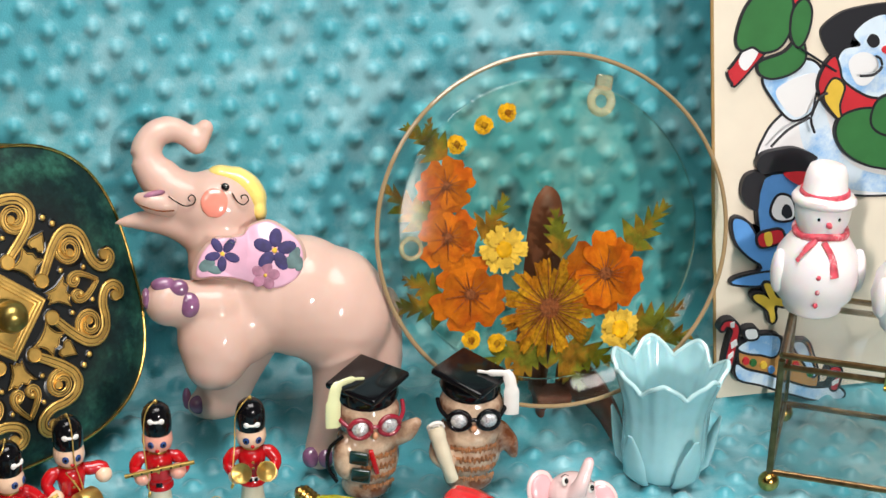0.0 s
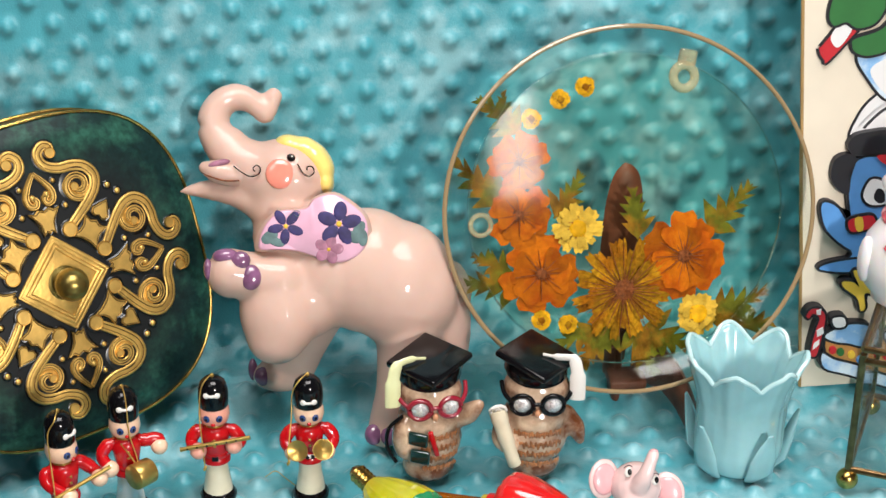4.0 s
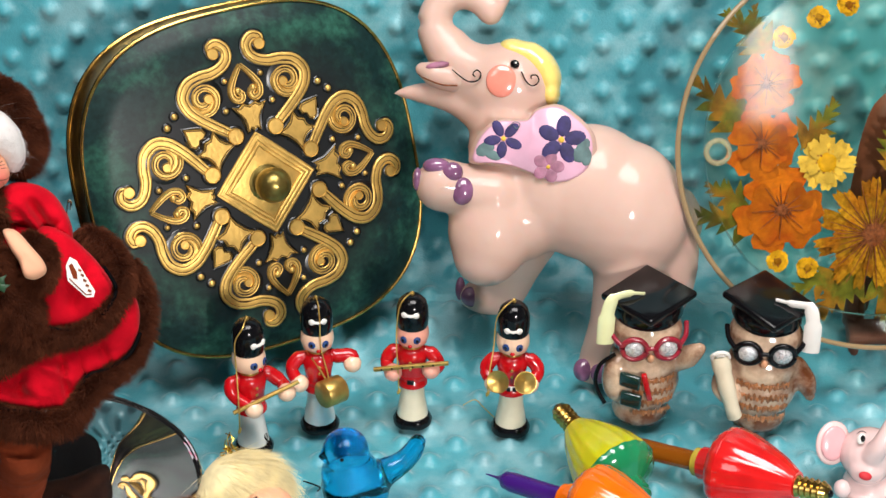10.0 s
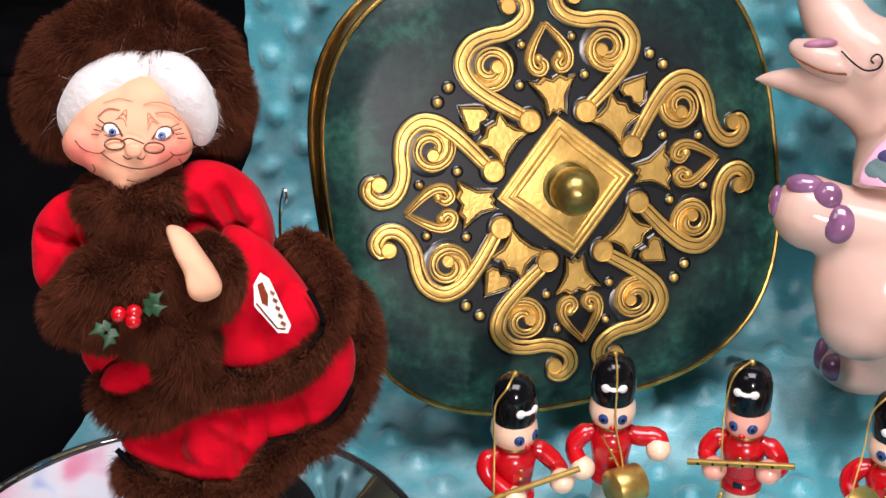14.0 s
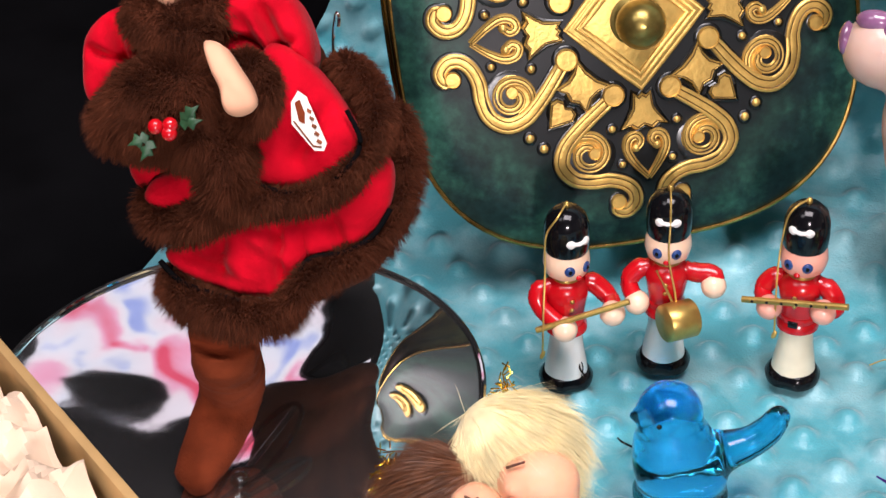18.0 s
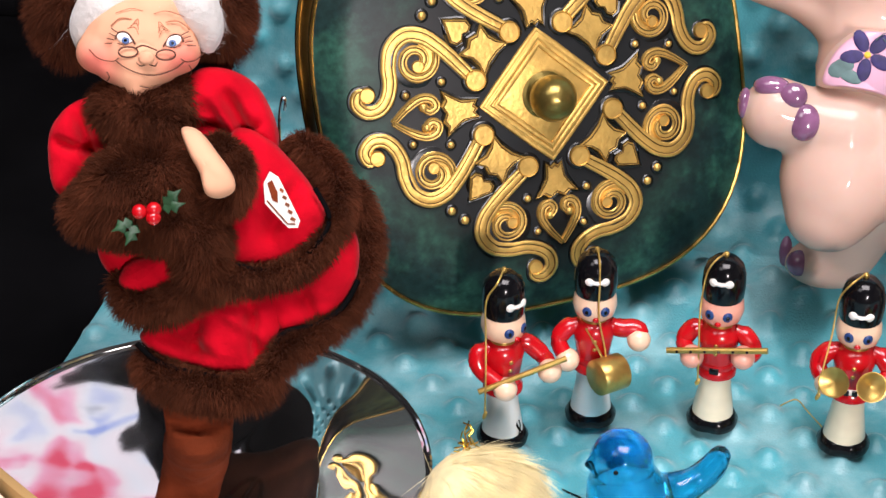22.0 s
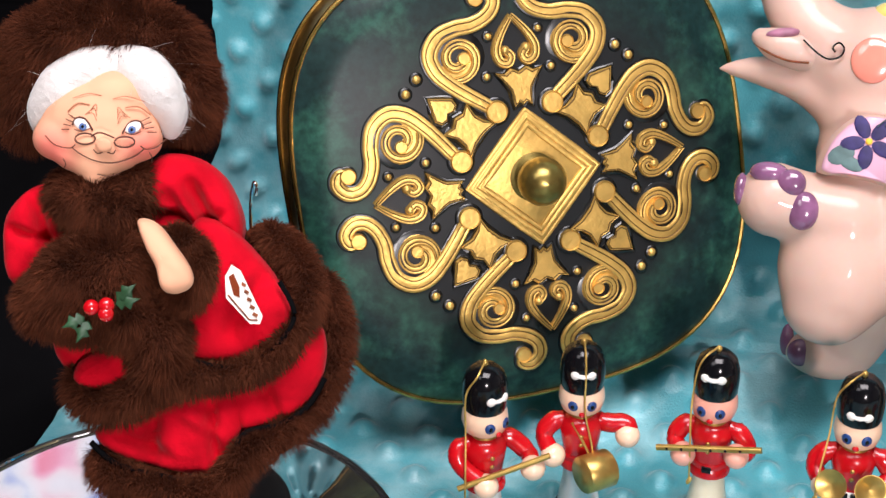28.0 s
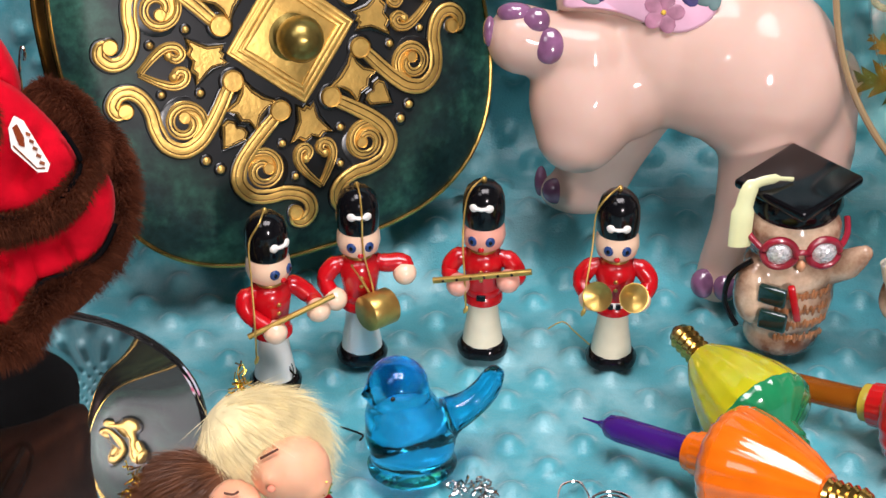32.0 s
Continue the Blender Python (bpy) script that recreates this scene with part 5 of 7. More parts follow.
    p.append((cushion([(2, 40), (9, 45.5), (19, 44.5), (27, 39.5), (32, 31), (34.5, 22), (33, 14), (28, 10.5), (24, 15), (18, 22), (10, 27), (3, 30)], -4, 10, 14, 0.0, ((16, 38, 14, -26, 2.6, 4.2), (24, 22, 8, -4, 1.6, 3.4), (10, 34, 8, -14, 2.4, 2.6), (30, 26, -10, -3, 1.5, 2.0)), seed=2), FELT))
    p.append((cushion([(-20, 36), (-30, 36.5), (-38, 33), (-43.5, 25), (-44.5, 14), (-42, 4), (-34, 2), (-24, 12), (-18, 24)], -2, 9, 14, 0.0, ((-34, 34, 6, -22, 2.4, 4.0), (-42, 22, 16, -6, 1.8, 3.2)), seed=3), FELT))
    p.append((cushion([(-17, -20), (-8, -17), (2, -16), (3, -26), (-5, -31), (-14, -30), (-20, -27)], -12, 7, 10, seed=4), FELT))
    p.append((cushion([(-14, -45), (-4, -38), (10, -31), (24, -30), (35, -33), (35, -42), (31, -50), (28.5, -58), (20, -59), (8, -57), (-6, -53)], -7, 8, 12, 0.05, ((6, -34, -2, -22, 2.6, 3.4), (24, -32, 2, -26, 1.8, 3.0), (-8, -44, 20, -9, 2.2, 2.4), (14, -36, 16, -12, 2.0, -1.6)), seed=5), FELT))
    p.append((cushion([(30, -30), (42, -27), (52, -20), (58, -10), (61, -17), (59.5, -28), (54, -37), (45, -42), (34, -44)], -4, 6, 10, 0.22, ((40, -28, 6, -14, 2.2, 2.0),), seed=6), FELT))
    seam = [(-14, -47), (-6, -54), (8, -58), (20, -60), (29, -59), (32, -50), (36, -44.5), (46, -42.5), (55, -37), (60.5, -28)]
    p.append((tube(np.array([(a, -15 + 0.28 * max(0, a - 24), b) for a, b in curve(seam, 60)]) * 0.001, 0.0010, 6), DARK))
    p.append((tube(np.array([(a, -18.0 + 0.24 * max(0, a - 30), b) for a, b in curve([(20, -21), (30, -23), (40, -21), (48, -14), (51.5, -6), (47, 4)], 40)]) * 0.001, 0.0009, 6), DARK))
    p.append((cushion([(6, 24), (11.5, 23.5), (17, 16.5), (22, 9), (22.6, 4), (18, 1.4), (13.4, 3), (11.6, 9.5), (8.4, 16)], -37, 4, 6, n=40, rings=8), FACE))
    face = blob(balls([(-11, -8, 56, 20, 17, 17), (-23, -13, 50.5, 9, 10, 7.5), (1, -13, 50, 9, 10, 7.5), (-11, -15, 43.5, 9, 10, 7.5), (-11, -14, 38.5, 4.5, 9, 4.5), (-17, -14, 45.5, 8, 9.5, 6), (-5, -14, 45.5, 8, 9.5, 6), (-10.5, -17, 48, 11, 9.5, 7), (-6, -12, 63.5, 11, 12, 9)]), 0.0011, 7)
    p += [(face, FACE), (ell(mm(-6.2, -26.8, 47.6), mm(2.8, 1.5, 2.3), n=14, m=8), FACE)]
    wool = blob(limb([(-5, -8, 75.5, 5.5), (-12.5, -12, 72, 8.6), (-21.5, -12, 66, 9.6), (-28, -10, 59.5, 7), (-30, -8, 53.5, 3.4)]) + limb([(-5, -8, 75.5, 5.5), (3, -12, 72, 8.2), (8.5, -12, 65.5, 8.2), (12, -9, 58, 5.8), (11.5, -7, 52.5, 3.2)]) + balls([(-9, -2, 73, 20, 12, 8)]), 0.0013, 8)
    p += [(wool, HAIR), (fur(wool, 900, 0.0030, 9, 0.00005, 0.3, (0.9, 0.1, -0.3), 0.9), HAIR), (fur(wool, 40, 0.010, 10, 0.00003, 0.3, (0.5, 0.1, -0.3), 0.3), HAIR)]
    for x, z, s in ((-13.4, 54.2, -1), (2.2, 53.2, 1)):
        v = face[0] * 1000
        y = v[np.hypot(v[:, 0] - x, v[:, 2] - z) < 2.2][:, 1].min()
        p += [(ell(mm(x, y, z), mm(2.7, 0.5, 1.75), (0, -s * 24, 0), 16, 8), WHITE), (ell(mm(x - s * 0.3, y - 0.35, z - 0.7), mm(1.3, 0.4, 1.25), n=14, m=8), BLUEPRINT), (ell(mm(x - s * 0.3, y - 0.6, z - 0.7), mm(0.6, 0.3, 0.6), n=10, m=6), BLACK),
              (ell(mm(x + 0.9, y - 0.85, z + 0.4), mm(0.35, 0.2, 0.35), n=8, m=6), WHITE)]
        p.append((stamp(face, [(x + s * 3.2, z - 0.2), (x + s * 1.8, z + 2.0), (x - s * 1.0, z + 1.7), (x - s * 3.4, z - 1.8)], 0.34), BROWNLINE))
        p.append((stamp(face, [(x - 2.6, z - 1.5), (x, z - 2.2), (x + 2.6, z - 1.2)], 0.14), BROWNLINE))
        for q in range(4):
            p.append((stamp(face, [(x + s * (2.0 + 0.8 * q), z + 1.8 - 1.1 * q), (x + s * (4.4 + 0.8 * q), z + 3.4 - 1.6 * q)], 0.16, 5), BROWNLINE))
        for q in range(3):
            p.append((stamp(face, [(x - s * (1.0 + 0.8 * q), z + 3.2 + 0.6 * q), (x - s * (3.4 + 0.5 * q), z + 3.6 + 1.4 * q), (x - s * 4.6, z + 1.2 + 1.5 * q)], 0.13, 8), INKLINE))
        p.append((stamp(face, [(x + s * 4.6, z + 4.2), (x + s * 1.4, z + 6.6), (x - s * 2.4, z + 6.2)], 0.22), INKLINE))
        p.append((stamp(face, [(x - s * 6, z + 9), (x - s * 2, z + 9.8), (x + s * 3, z + 8.4)], 0.12), INKLINE))
        p.append((tube([mm(x + (1.3 if s < 0 else -2.4) + 3.2 * math.cos(a), y - 1.8, z - 4.6 + 1.7 * math.sin(a)) for a in np.linspace(0, 2 * math.pi, 20, endpoint=False)], 0.00030, 5, True), BROWNLINE))
    p += [(line([(-9.2, -30.8, 50.2), (-6.2, -32.0, 51.2), (-2.0, -30.8, 49.6)], 0.28), BROWNLINE)]
    for pts, r in (([(-16.5, 47.0), (-14, 45.0), (-10, 43.0), (-5.5, 42.0), (-1, 42.8), (3, 44.6), (5.2, 46.4)], 0.20), ([(-25.5, 51.0), (-22.5, 48.0), (-17.5, 46.8), (-15.4, 47.8)], 0.17), ([(11.5, 50.0), (9, 47.2), (6, 46.4), (4.4, 47.4)], 0.17), ([(-20, 43.6), (-19.2, 41.8), (-20.4, 40.4)], 0.15), ([(6.6, 42.4), (7.2, 44), (6.8, 45.4)], 0.15), ([(-9, 38.6), (-6, 38), (-3, 38.8)], 0.14), ([(-9.6, 46.2), (-8.2, 45), (-6.4, 45.6)], 0.18), ([(-3, 46.2), (-3.8, 45), (-5.4, 45.4)], 0.18)):
        p.append((stamp(face, pts, r), BROWNLINE))
    p += [(ell(mm(x, -43.5, z), mm(2.5, 2.3, 2.5), n=14, m=8), RED) for x, z in ((-2.6, -4.2), (-7.0, -2.2), (-2.4, -1.6))]
    for x, z, spin in ((-9, -5.0, 205), (-0.5, -1.5, 12), (-8, -6, 240), (0, -0.5, 40)):
        q = [(0.5, 0), (2, 2.2), (3.2, 1.0), (4.6, 2.6), (5.8, 0.9), (8.4, 0), (5.8, -0.9), (4.6, -2.6), (3.2, -1.0), (2, -2.2)]
        p.append((move(slab([(a * 0.001, b * 0.001) for a, b in q], 0.0008, 0.0003), pose(x * 0.001, -0.0415, z * 0.001) @ pose(0, 0, 0, 0, -spin, 0)), HOLLY))
    tag = [(30.6, 6), (32.7, 9.8), (35.5, 8.0), (42.4, -6.6), (41.5, -9), (38.4, -9), (30.9, -0.8)]
    p.append((move(slab([(a * 0.001, b * 0.001) for a, b in tag], 0.0006), pose(0, -0.0215, 0)), WHITE))
    p.append((move(slab([(a * 0.001, b * 0.001) for a, b in ((31.8, 6), (33.4, 7.0), (35.2, 2.8), (35.2, -0.6), (33.4, 0.2))], 0.0004), pose(0, -0.0222, 0)), BOOT))
    p += [(move(slab([(a * 0.001, b * 0.001) for a, b in ((36.0 + k * 0.9, 4.4 - 2.4 * k), (37.4 + k * 0.9, 3.6 - 2.4 * k), (37.0 + k * 0.9, 2.6 - 2.4 * k), (35.8 + k * 0.8, 3.4 - 2.4 * k))], 0.0004), pose(0, -0.0222, 0)), RUST) for k in range(5)]
    p.append((tube(np.array([(a, -22.4, b) for a, b in ((31.6, 0.2), (38.2, -7.6), (40.8, -7.8))]) * 0.001, 0.0003, 5), RUST))
    boot = limb([(3, 9, -54, 9.5), (3, 4, -66, 12), (4, 1, -78, 12), tuple(heel - (2, 0, 0)) + (12,), tuple((heel + toe) / 2 - (1, 0, 0)) + (11,), tuple(toe - (2, 0, 0)) + (8.5,)], 34)
    p.append((wrinkled(blob(boot, 0.0014, 4), 0.0014, 110), BOOT))
    p.append((wrinkled(blob(limb([(37, 16, 2, 9), (39, 18, 10, 9), (39, 20, 16, 8)]), 0.0016, 3), 0.001, 90), BOOT))
    make("cloth_doll", p, at, label="felt doll in red coat with brown fur trim and muff", category="doll", sharp=70)


def wrinkled(shape, depth, scale):
    """Folds: pushes a skin in and out by a ridged noise."""
    v = np.asarray(shape[0]).copy()
    c = v.mean(0)
    d = v - c
    d /= np.linalg.norm(d, axis=1, keepdims=True) + 1e-9
    k = np.array([abs(noise.noise(Vector((p[0] * 0.7, p[1], p[2] * 1.2)) * scale)) * 2 - 0.4 for p in v])
    return v - d * (k * depth)[:, None], shape[1]


cloth_doll()

# ---- silver tray, bird, vase ----
def silver_dish():
    n, m = 72, 34
    v, f = [(0, 0, 0.004)], []
    for i in range(1, m + 1):
        r = 0.097 * i / m
        for j in range(n):
            a = 2 * math.pi * j / n
            x, y = r * math.cos(a), r * math.sin(a)
            q = r / 0.097
            swell = 0.006 * math.exp(-(((x - 0.050) / 0.022) ** 2 + ((y - 0.035) / 0.050) ** 2)) + 0.0012 * math.exp(-(((x + 0.055) / 0.03) ** 2 + ((y - 0.02) / 0.05) ** 2))
            v.append((x, y, 0.004 + 0.0016 * q**3 + swell * (1 - q**4) + 0.0003 * noise.noise((x * 40, y * 40, 2))))
    for j in range(n):
        f.append((0, 1 + j, 1 + (j + 1) % n))
    for i in range(m - 1):
        for j in range(n):
            a, b = 1 + i * n + j, 1 + i * n + (j + 1) % n
            f.append((a, a + n, b + n, b))
    return np.array(v), f


dish = base("silver_tray", pose(-0.255, -0.068, 0.001), "round polished silver tray with dents, under the doll", "tray")
make("plate_face", [(silver_dish(), MIRROR)], parent=dish, sharp=85)
make("rolled_edge", [(tube([(0.097 * math.cos(a), 0.097 * math.sin(a), 0.0064) for a in np.linspace(0, 2 * math.pi, 96, endpoint=False)], 0.0011, 8, True), MIRROR)], parent=dish)
make("underside", [(lathe([(0.0, 0.0), (0.088, 0.0), (0.096, 0.0055), (0.0958, 0.0058), (0.087, 0.0012), (0, 0.0012)], 64), MIRROR)], parent=dish)


def glass_bird():
    skin = balls([(0, 0, 5, 18, 16, 6), (0, 0, 15, 17, 15, 14), (-1, 0, 20, 17, 15, 15), (-3, 0, 27, 15, 14, 13), (-4, 0, 34, 12.5, 12.5, 10), (-5, 0, 41, 12, 12, 11.5), (-3, 0, 34, 11, 11, 8), (-16, -1, 40, 4, 3, 2.2)])
    skin += limb([(8, 2, 20, 10), (16, 3, 22, 7.5), (24, 4, 25, 6), (30, 5, 30, 5.6), (33, 5, 36, 4.6)])
    p = [(blob(skin, 0.0012, 26), BLUEGLASS), (ell(mm(-9, -10.5, 43), mm(1.0, 0.8, 1.0), n=8, m=6), BLACK)]
    make("bird_figurine", p, pose(-0.0785, -0.0690, -0.0005, 0, 0, 16), label="clear blue glass bird with upturned tail", category="figurine", sharp=70)


glass_bird()


def vase():
    n, rows = 120, 26
    v, f = [], []
    prof = [(0.0, 0.0205), (0.06, 0.0245), (0.18, 0.0268), (0.38, 0.0265), (0.58, 0.0270), (0.75, 0.0300), (0.9, 0.0338), (1.0, 0.0356)]
    ps, rs = [q[0] for q in prof], [q[1] for q in prof]
    for inner in (0, 1):
        for i in range(rows):
            t = i / (rows - 1)
            for j in range(n):
                a = 2 * math.pi * j / n
                saw = abs(((a / (2 * math.pi) * 7) % 1) - 0.5) * 2
                top = 0.0775 - 0.012 * saw ** 1.3
                z = t * top
                r = np.interp(z / 0.0775, ps, rs) * (1 + 0.035 * math.cos(a * 7 + math.pi) * t + 0.012 * math.cos(a * 21) * t)
                if inner:
                    r, z = r - 0.0036 + 0.0014 * t**6, max(z, 0.012) - 0.0008 * t**4
                v.append((r * math.cos(a), r * math.sin(a), z))
    m = rows * n
    for k in (0, m):
        for i in range(rows - 1):
            for j in range(n):
                a, b = k + i * n + j, k + i * n + (j + 1) % n
                f.append((a, b, b + n, a + n))
    for j in range(n):
        a, b = (rows - 1) * n + j, (rows - 1) * n + (j + 1) % n
        f.append((a, b, m + b, m + a))
    f.append(tuple(range(n))[::-1])
    f.append(tuple(m + j for j in range(n)))
    return np.array(v), f


pot = base("tulip_vase", pose(0.2590, 0.0100, 0.0, 0, 0, 12), "glossy aqua ceramic vase shaped like a tulip bloom", "vase")
bloom = vase()
make("bloom", [(bloom, AQUA)], parent=pot, sharp=60)
lip_ring = np.array(bloom[0])[25 * 120:26 * 120]
make("rim", [(tube(lip_ring * (0.985, 0.985, 1), 0.0015, 8, True), RIMGLAZE)], parent=pot, label="pale rim")
for a in (-160, -90, -22, 60, 130):
    c, s = math.cos(radians(a)), math.sin(radians(a))
    blade = [(0.022, 0.001, 0.007), (0.0276, 0.008, 0.0092), (0.0298, 0.018, 0.0086), (0.0322, 0.028, 0.0060), (0.0352, 0.038, 0.0018)]
    make("leaf", [(tube([(r * c, r * s, z) for r, z, w in blade], [w for r, z, w in blade], 12, False, 0.32, (c, s, 0.2)), AQUA)], parent=pot)


# ---- glass box and what stands on it ----
BOXAT = pose(0.3155, -0.0262, 0.0, 0, 0, -30)
box = base("glass_box", BOXAT, "hinged glass keepsake box with brass frame on ball feet", "glass box")
BW, BD, BZ, BT = 0.115, 0.092, 0.0130, 0.0900


def rod(a, b, r=0.0022):
    return tube([a, b], r, 8)


for x, y in ((0, 0), (BW, 0), (0, BD), (BW, BD)):
    make("post", [(rod((x, y, BZ), (x, y, BT)), AGEDFRAME)], parent=box)
    make("ball_foot", [(ell((x, y, 0.0062), (0.0066, 0.0066, 0.0066), n=20, m=12), BRASS)], parent=box)
for z, kind in ((BZ, "bottom_rail"), (BT - 0.004, "body_rail"), (BT + 0.0035, "lid_rail")):
    for a, b in (((0, 0), (BW, 0)), ((0, BD), (BW, BD)), ((0, 0), (0, BD)), ((BW, 0), (BW, BD))):
        make(kind, [(rod((*a, z), (*b, z), 0.0021), AGEDFRAME)], parent=box)
for name, s, at in (("front_pane", (BW, 0.0016, BT - BZ), (BW / 2, 0, (BT + BZ) / 2)), ("back_pane", (BW, 0.0016, BT - BZ), (BW / 2, BD, (BT + BZ) / 2)), ("side_pane", (0.0016, BD, BT - BZ), (0, BD / 2, (BT + BZ) / 2)),
                    ("side_pane", (0.0016, BD, BT - BZ), (BW, BD / 2, (BT + BZ) / 2)), ("lid_pane", (BW, BD, 0.0016), (BW / 2, BD / 2, BT + 0.0040)), ("base_pane", (BW, BD, 0.0016), (BW / 2, BD / 2, BZ))):
    pane = make(name, [(move(block(s[0] - 0.004 * (s[0] > 0.01), s[1] - 0.004 * (s[1] > 0.01), s[2] - 0.004 * (s[2] > 0.01), 0), pose(*at)), PANE)], parent=box)
clasp = make("clasp", [(move(block(0.0065, 0.0026, 0.0140, 0.0008), pose(BW * 0.55, -0.0030, BT - 0.002)), BRASS)], parent=box, label="small brass clasp")
make("hasp", [(tube([(BW * 0.55 - 0.0030, -0.0046, BT - 0.0070), (BW * 0.55 + 0.0030, -0.0046, BT - 0.0070)], 0.0012, 8), BRASS)], parent=clasp)


def snowman(x, y, z, tall, dark, yaw):
    k = tall / 0.105
    trim = BLACK if dark else PINKRED
    body = lathe([(0.0, 0), (0.0205, 0.0), (0.0220, 0.0015), (0.0215, 0.004), (0.0290, 0.012), (0.0325, 0.026), (0.0300, 0.042), (0.0215, 0.054), (0.0170, 0.058), (0.0200, 0.066), (0.0210, 0.074), (0.0195, 0.080)], 36)
    hat = lathe([(0.0, 0.0760), (0.0225, 0.0775), (0.0240, 0.0800), (0.0225, 0.0830), (0.0185, 0.084), (0.0165, 0.088), (0.0150, 0.097), (0.0125, 0.103), (0.0090, 0.1045), (0.0, 0.1035)], 32, lambda a, q: 1 + 0.04 * math.cos(2 * a + q))
    p = [(body, MILK), (hat, MILK), (lathe([(0.0180, 0.0825), (0.0187, 0.0840), (0.0182, 0.0865), (0.0172, 0.0870)], 32), trim)]
    p.append((tube([(0.0190 * math.cos(a), 0.0185 * math.sin(a), 0.0575 + 0.001 * math.sin(3 * a)) for a in np.linspace(0, 2 * math.pi, 30, endpoint=False)], 0.0026, 8, True), trim))
    p.append((tube(curve([(-0.008, -0.0180, 0.0565), (-0.016, -0.0210, 0.050), (-0.021, -0.0215, 0.043)], 10), [0.0030] * 5 + [0.0022] * 5, 8, False, 0.6), trim))
    p.append((tube(curve([(-0.002, -0.0200, 0.0555), (0.004, -0.0270, 0.046), (0.006, -0.0300, 0.034)], 10), [0.0032] * 6 + [0.0042] * 4, 8, False, 0.5), trim))
    p += [(ell((-0.006, -0.0318 + 0.0012 * abs(i - 1), 0.034 - 0.010 * i), (0.0019, 0.0012, 0.0019), n=10, m=6), trim) for i in range(3)]
    p.append((ell((0, -0.0215, 0.0680), (0.0024, 0.0030, 0.0022), n=12, m=8), PINKRED))
    p += [(ell((s * 0.0075, -0.0192, 0.0715), (0.0012, 0.0008, 0.0013), n=8, m=6), BLACK) for s in (-1, 1)]
    p += [(ell((s * 0.030, -0.006, 0.030), (0.006, 0.008, 0.016), n=12, m=8), MILK) for s in (-1, 1)]
    make("snowman_figurine", [((v * k * np.array((0.84, 0.84, 0.94)), f), m) for (v, f), m in p], pose(x, y, z, 0, 0, yaw), label="white plastic snowman with " + ("black scarf and buttons" if dark else "faded red scarf and buttons"), category="figurine", group="snowmen on the glass box", sharp=60)


snowman(0.3600, 0.0290, BT + 0.0052, 0.104, False, -12)
snowman(0.4050, -0.0100, BT + 0.0052, 0.092, True, 0)

# ---- printed board ----
card = base("picture_board", pose(-0.0027, 0.0838, 0.0189) @ Matrix.Scale(0.965, 4), "cream printed card board with cartoon winter shapes, leaning upright", "picture")
make("panel", [(slab([(0.3400, -0.0130), (0.62, -0.0130), (0.60, 0.42), (0.2975, 0.42)], 0.003, 0.0), BOARD)], parent=card)
make("panel_edge", [(tube([(0.3398, -0.0014, -0.0130), (0.2974, -0.0014, 0.42)], 0.0016, 6), CARD)], parent=card)


def patch(name, outline, mat, lift, n=40):
    pts = curve(outline, n, True) if n else np.array(outline)
    return make(name, [(move(slab(pts, 0.0005 + lift * 0.0005), pose(0, -0.0032, 0)), mat)], parent=card)


def oval(cx, cz, rx, rz, spin=0):
    c, s = math.cos(radians(spin)), math.sin(radians(spin))
    return [(cx + rx * math.cos(a) * c - rz * math.sin(a) * s, cz + rx * math.cos(a) * s + rz * math.sin(a) * c) for a in np.linspace(0, 2 * math.pi, 14, endpoint=False)]


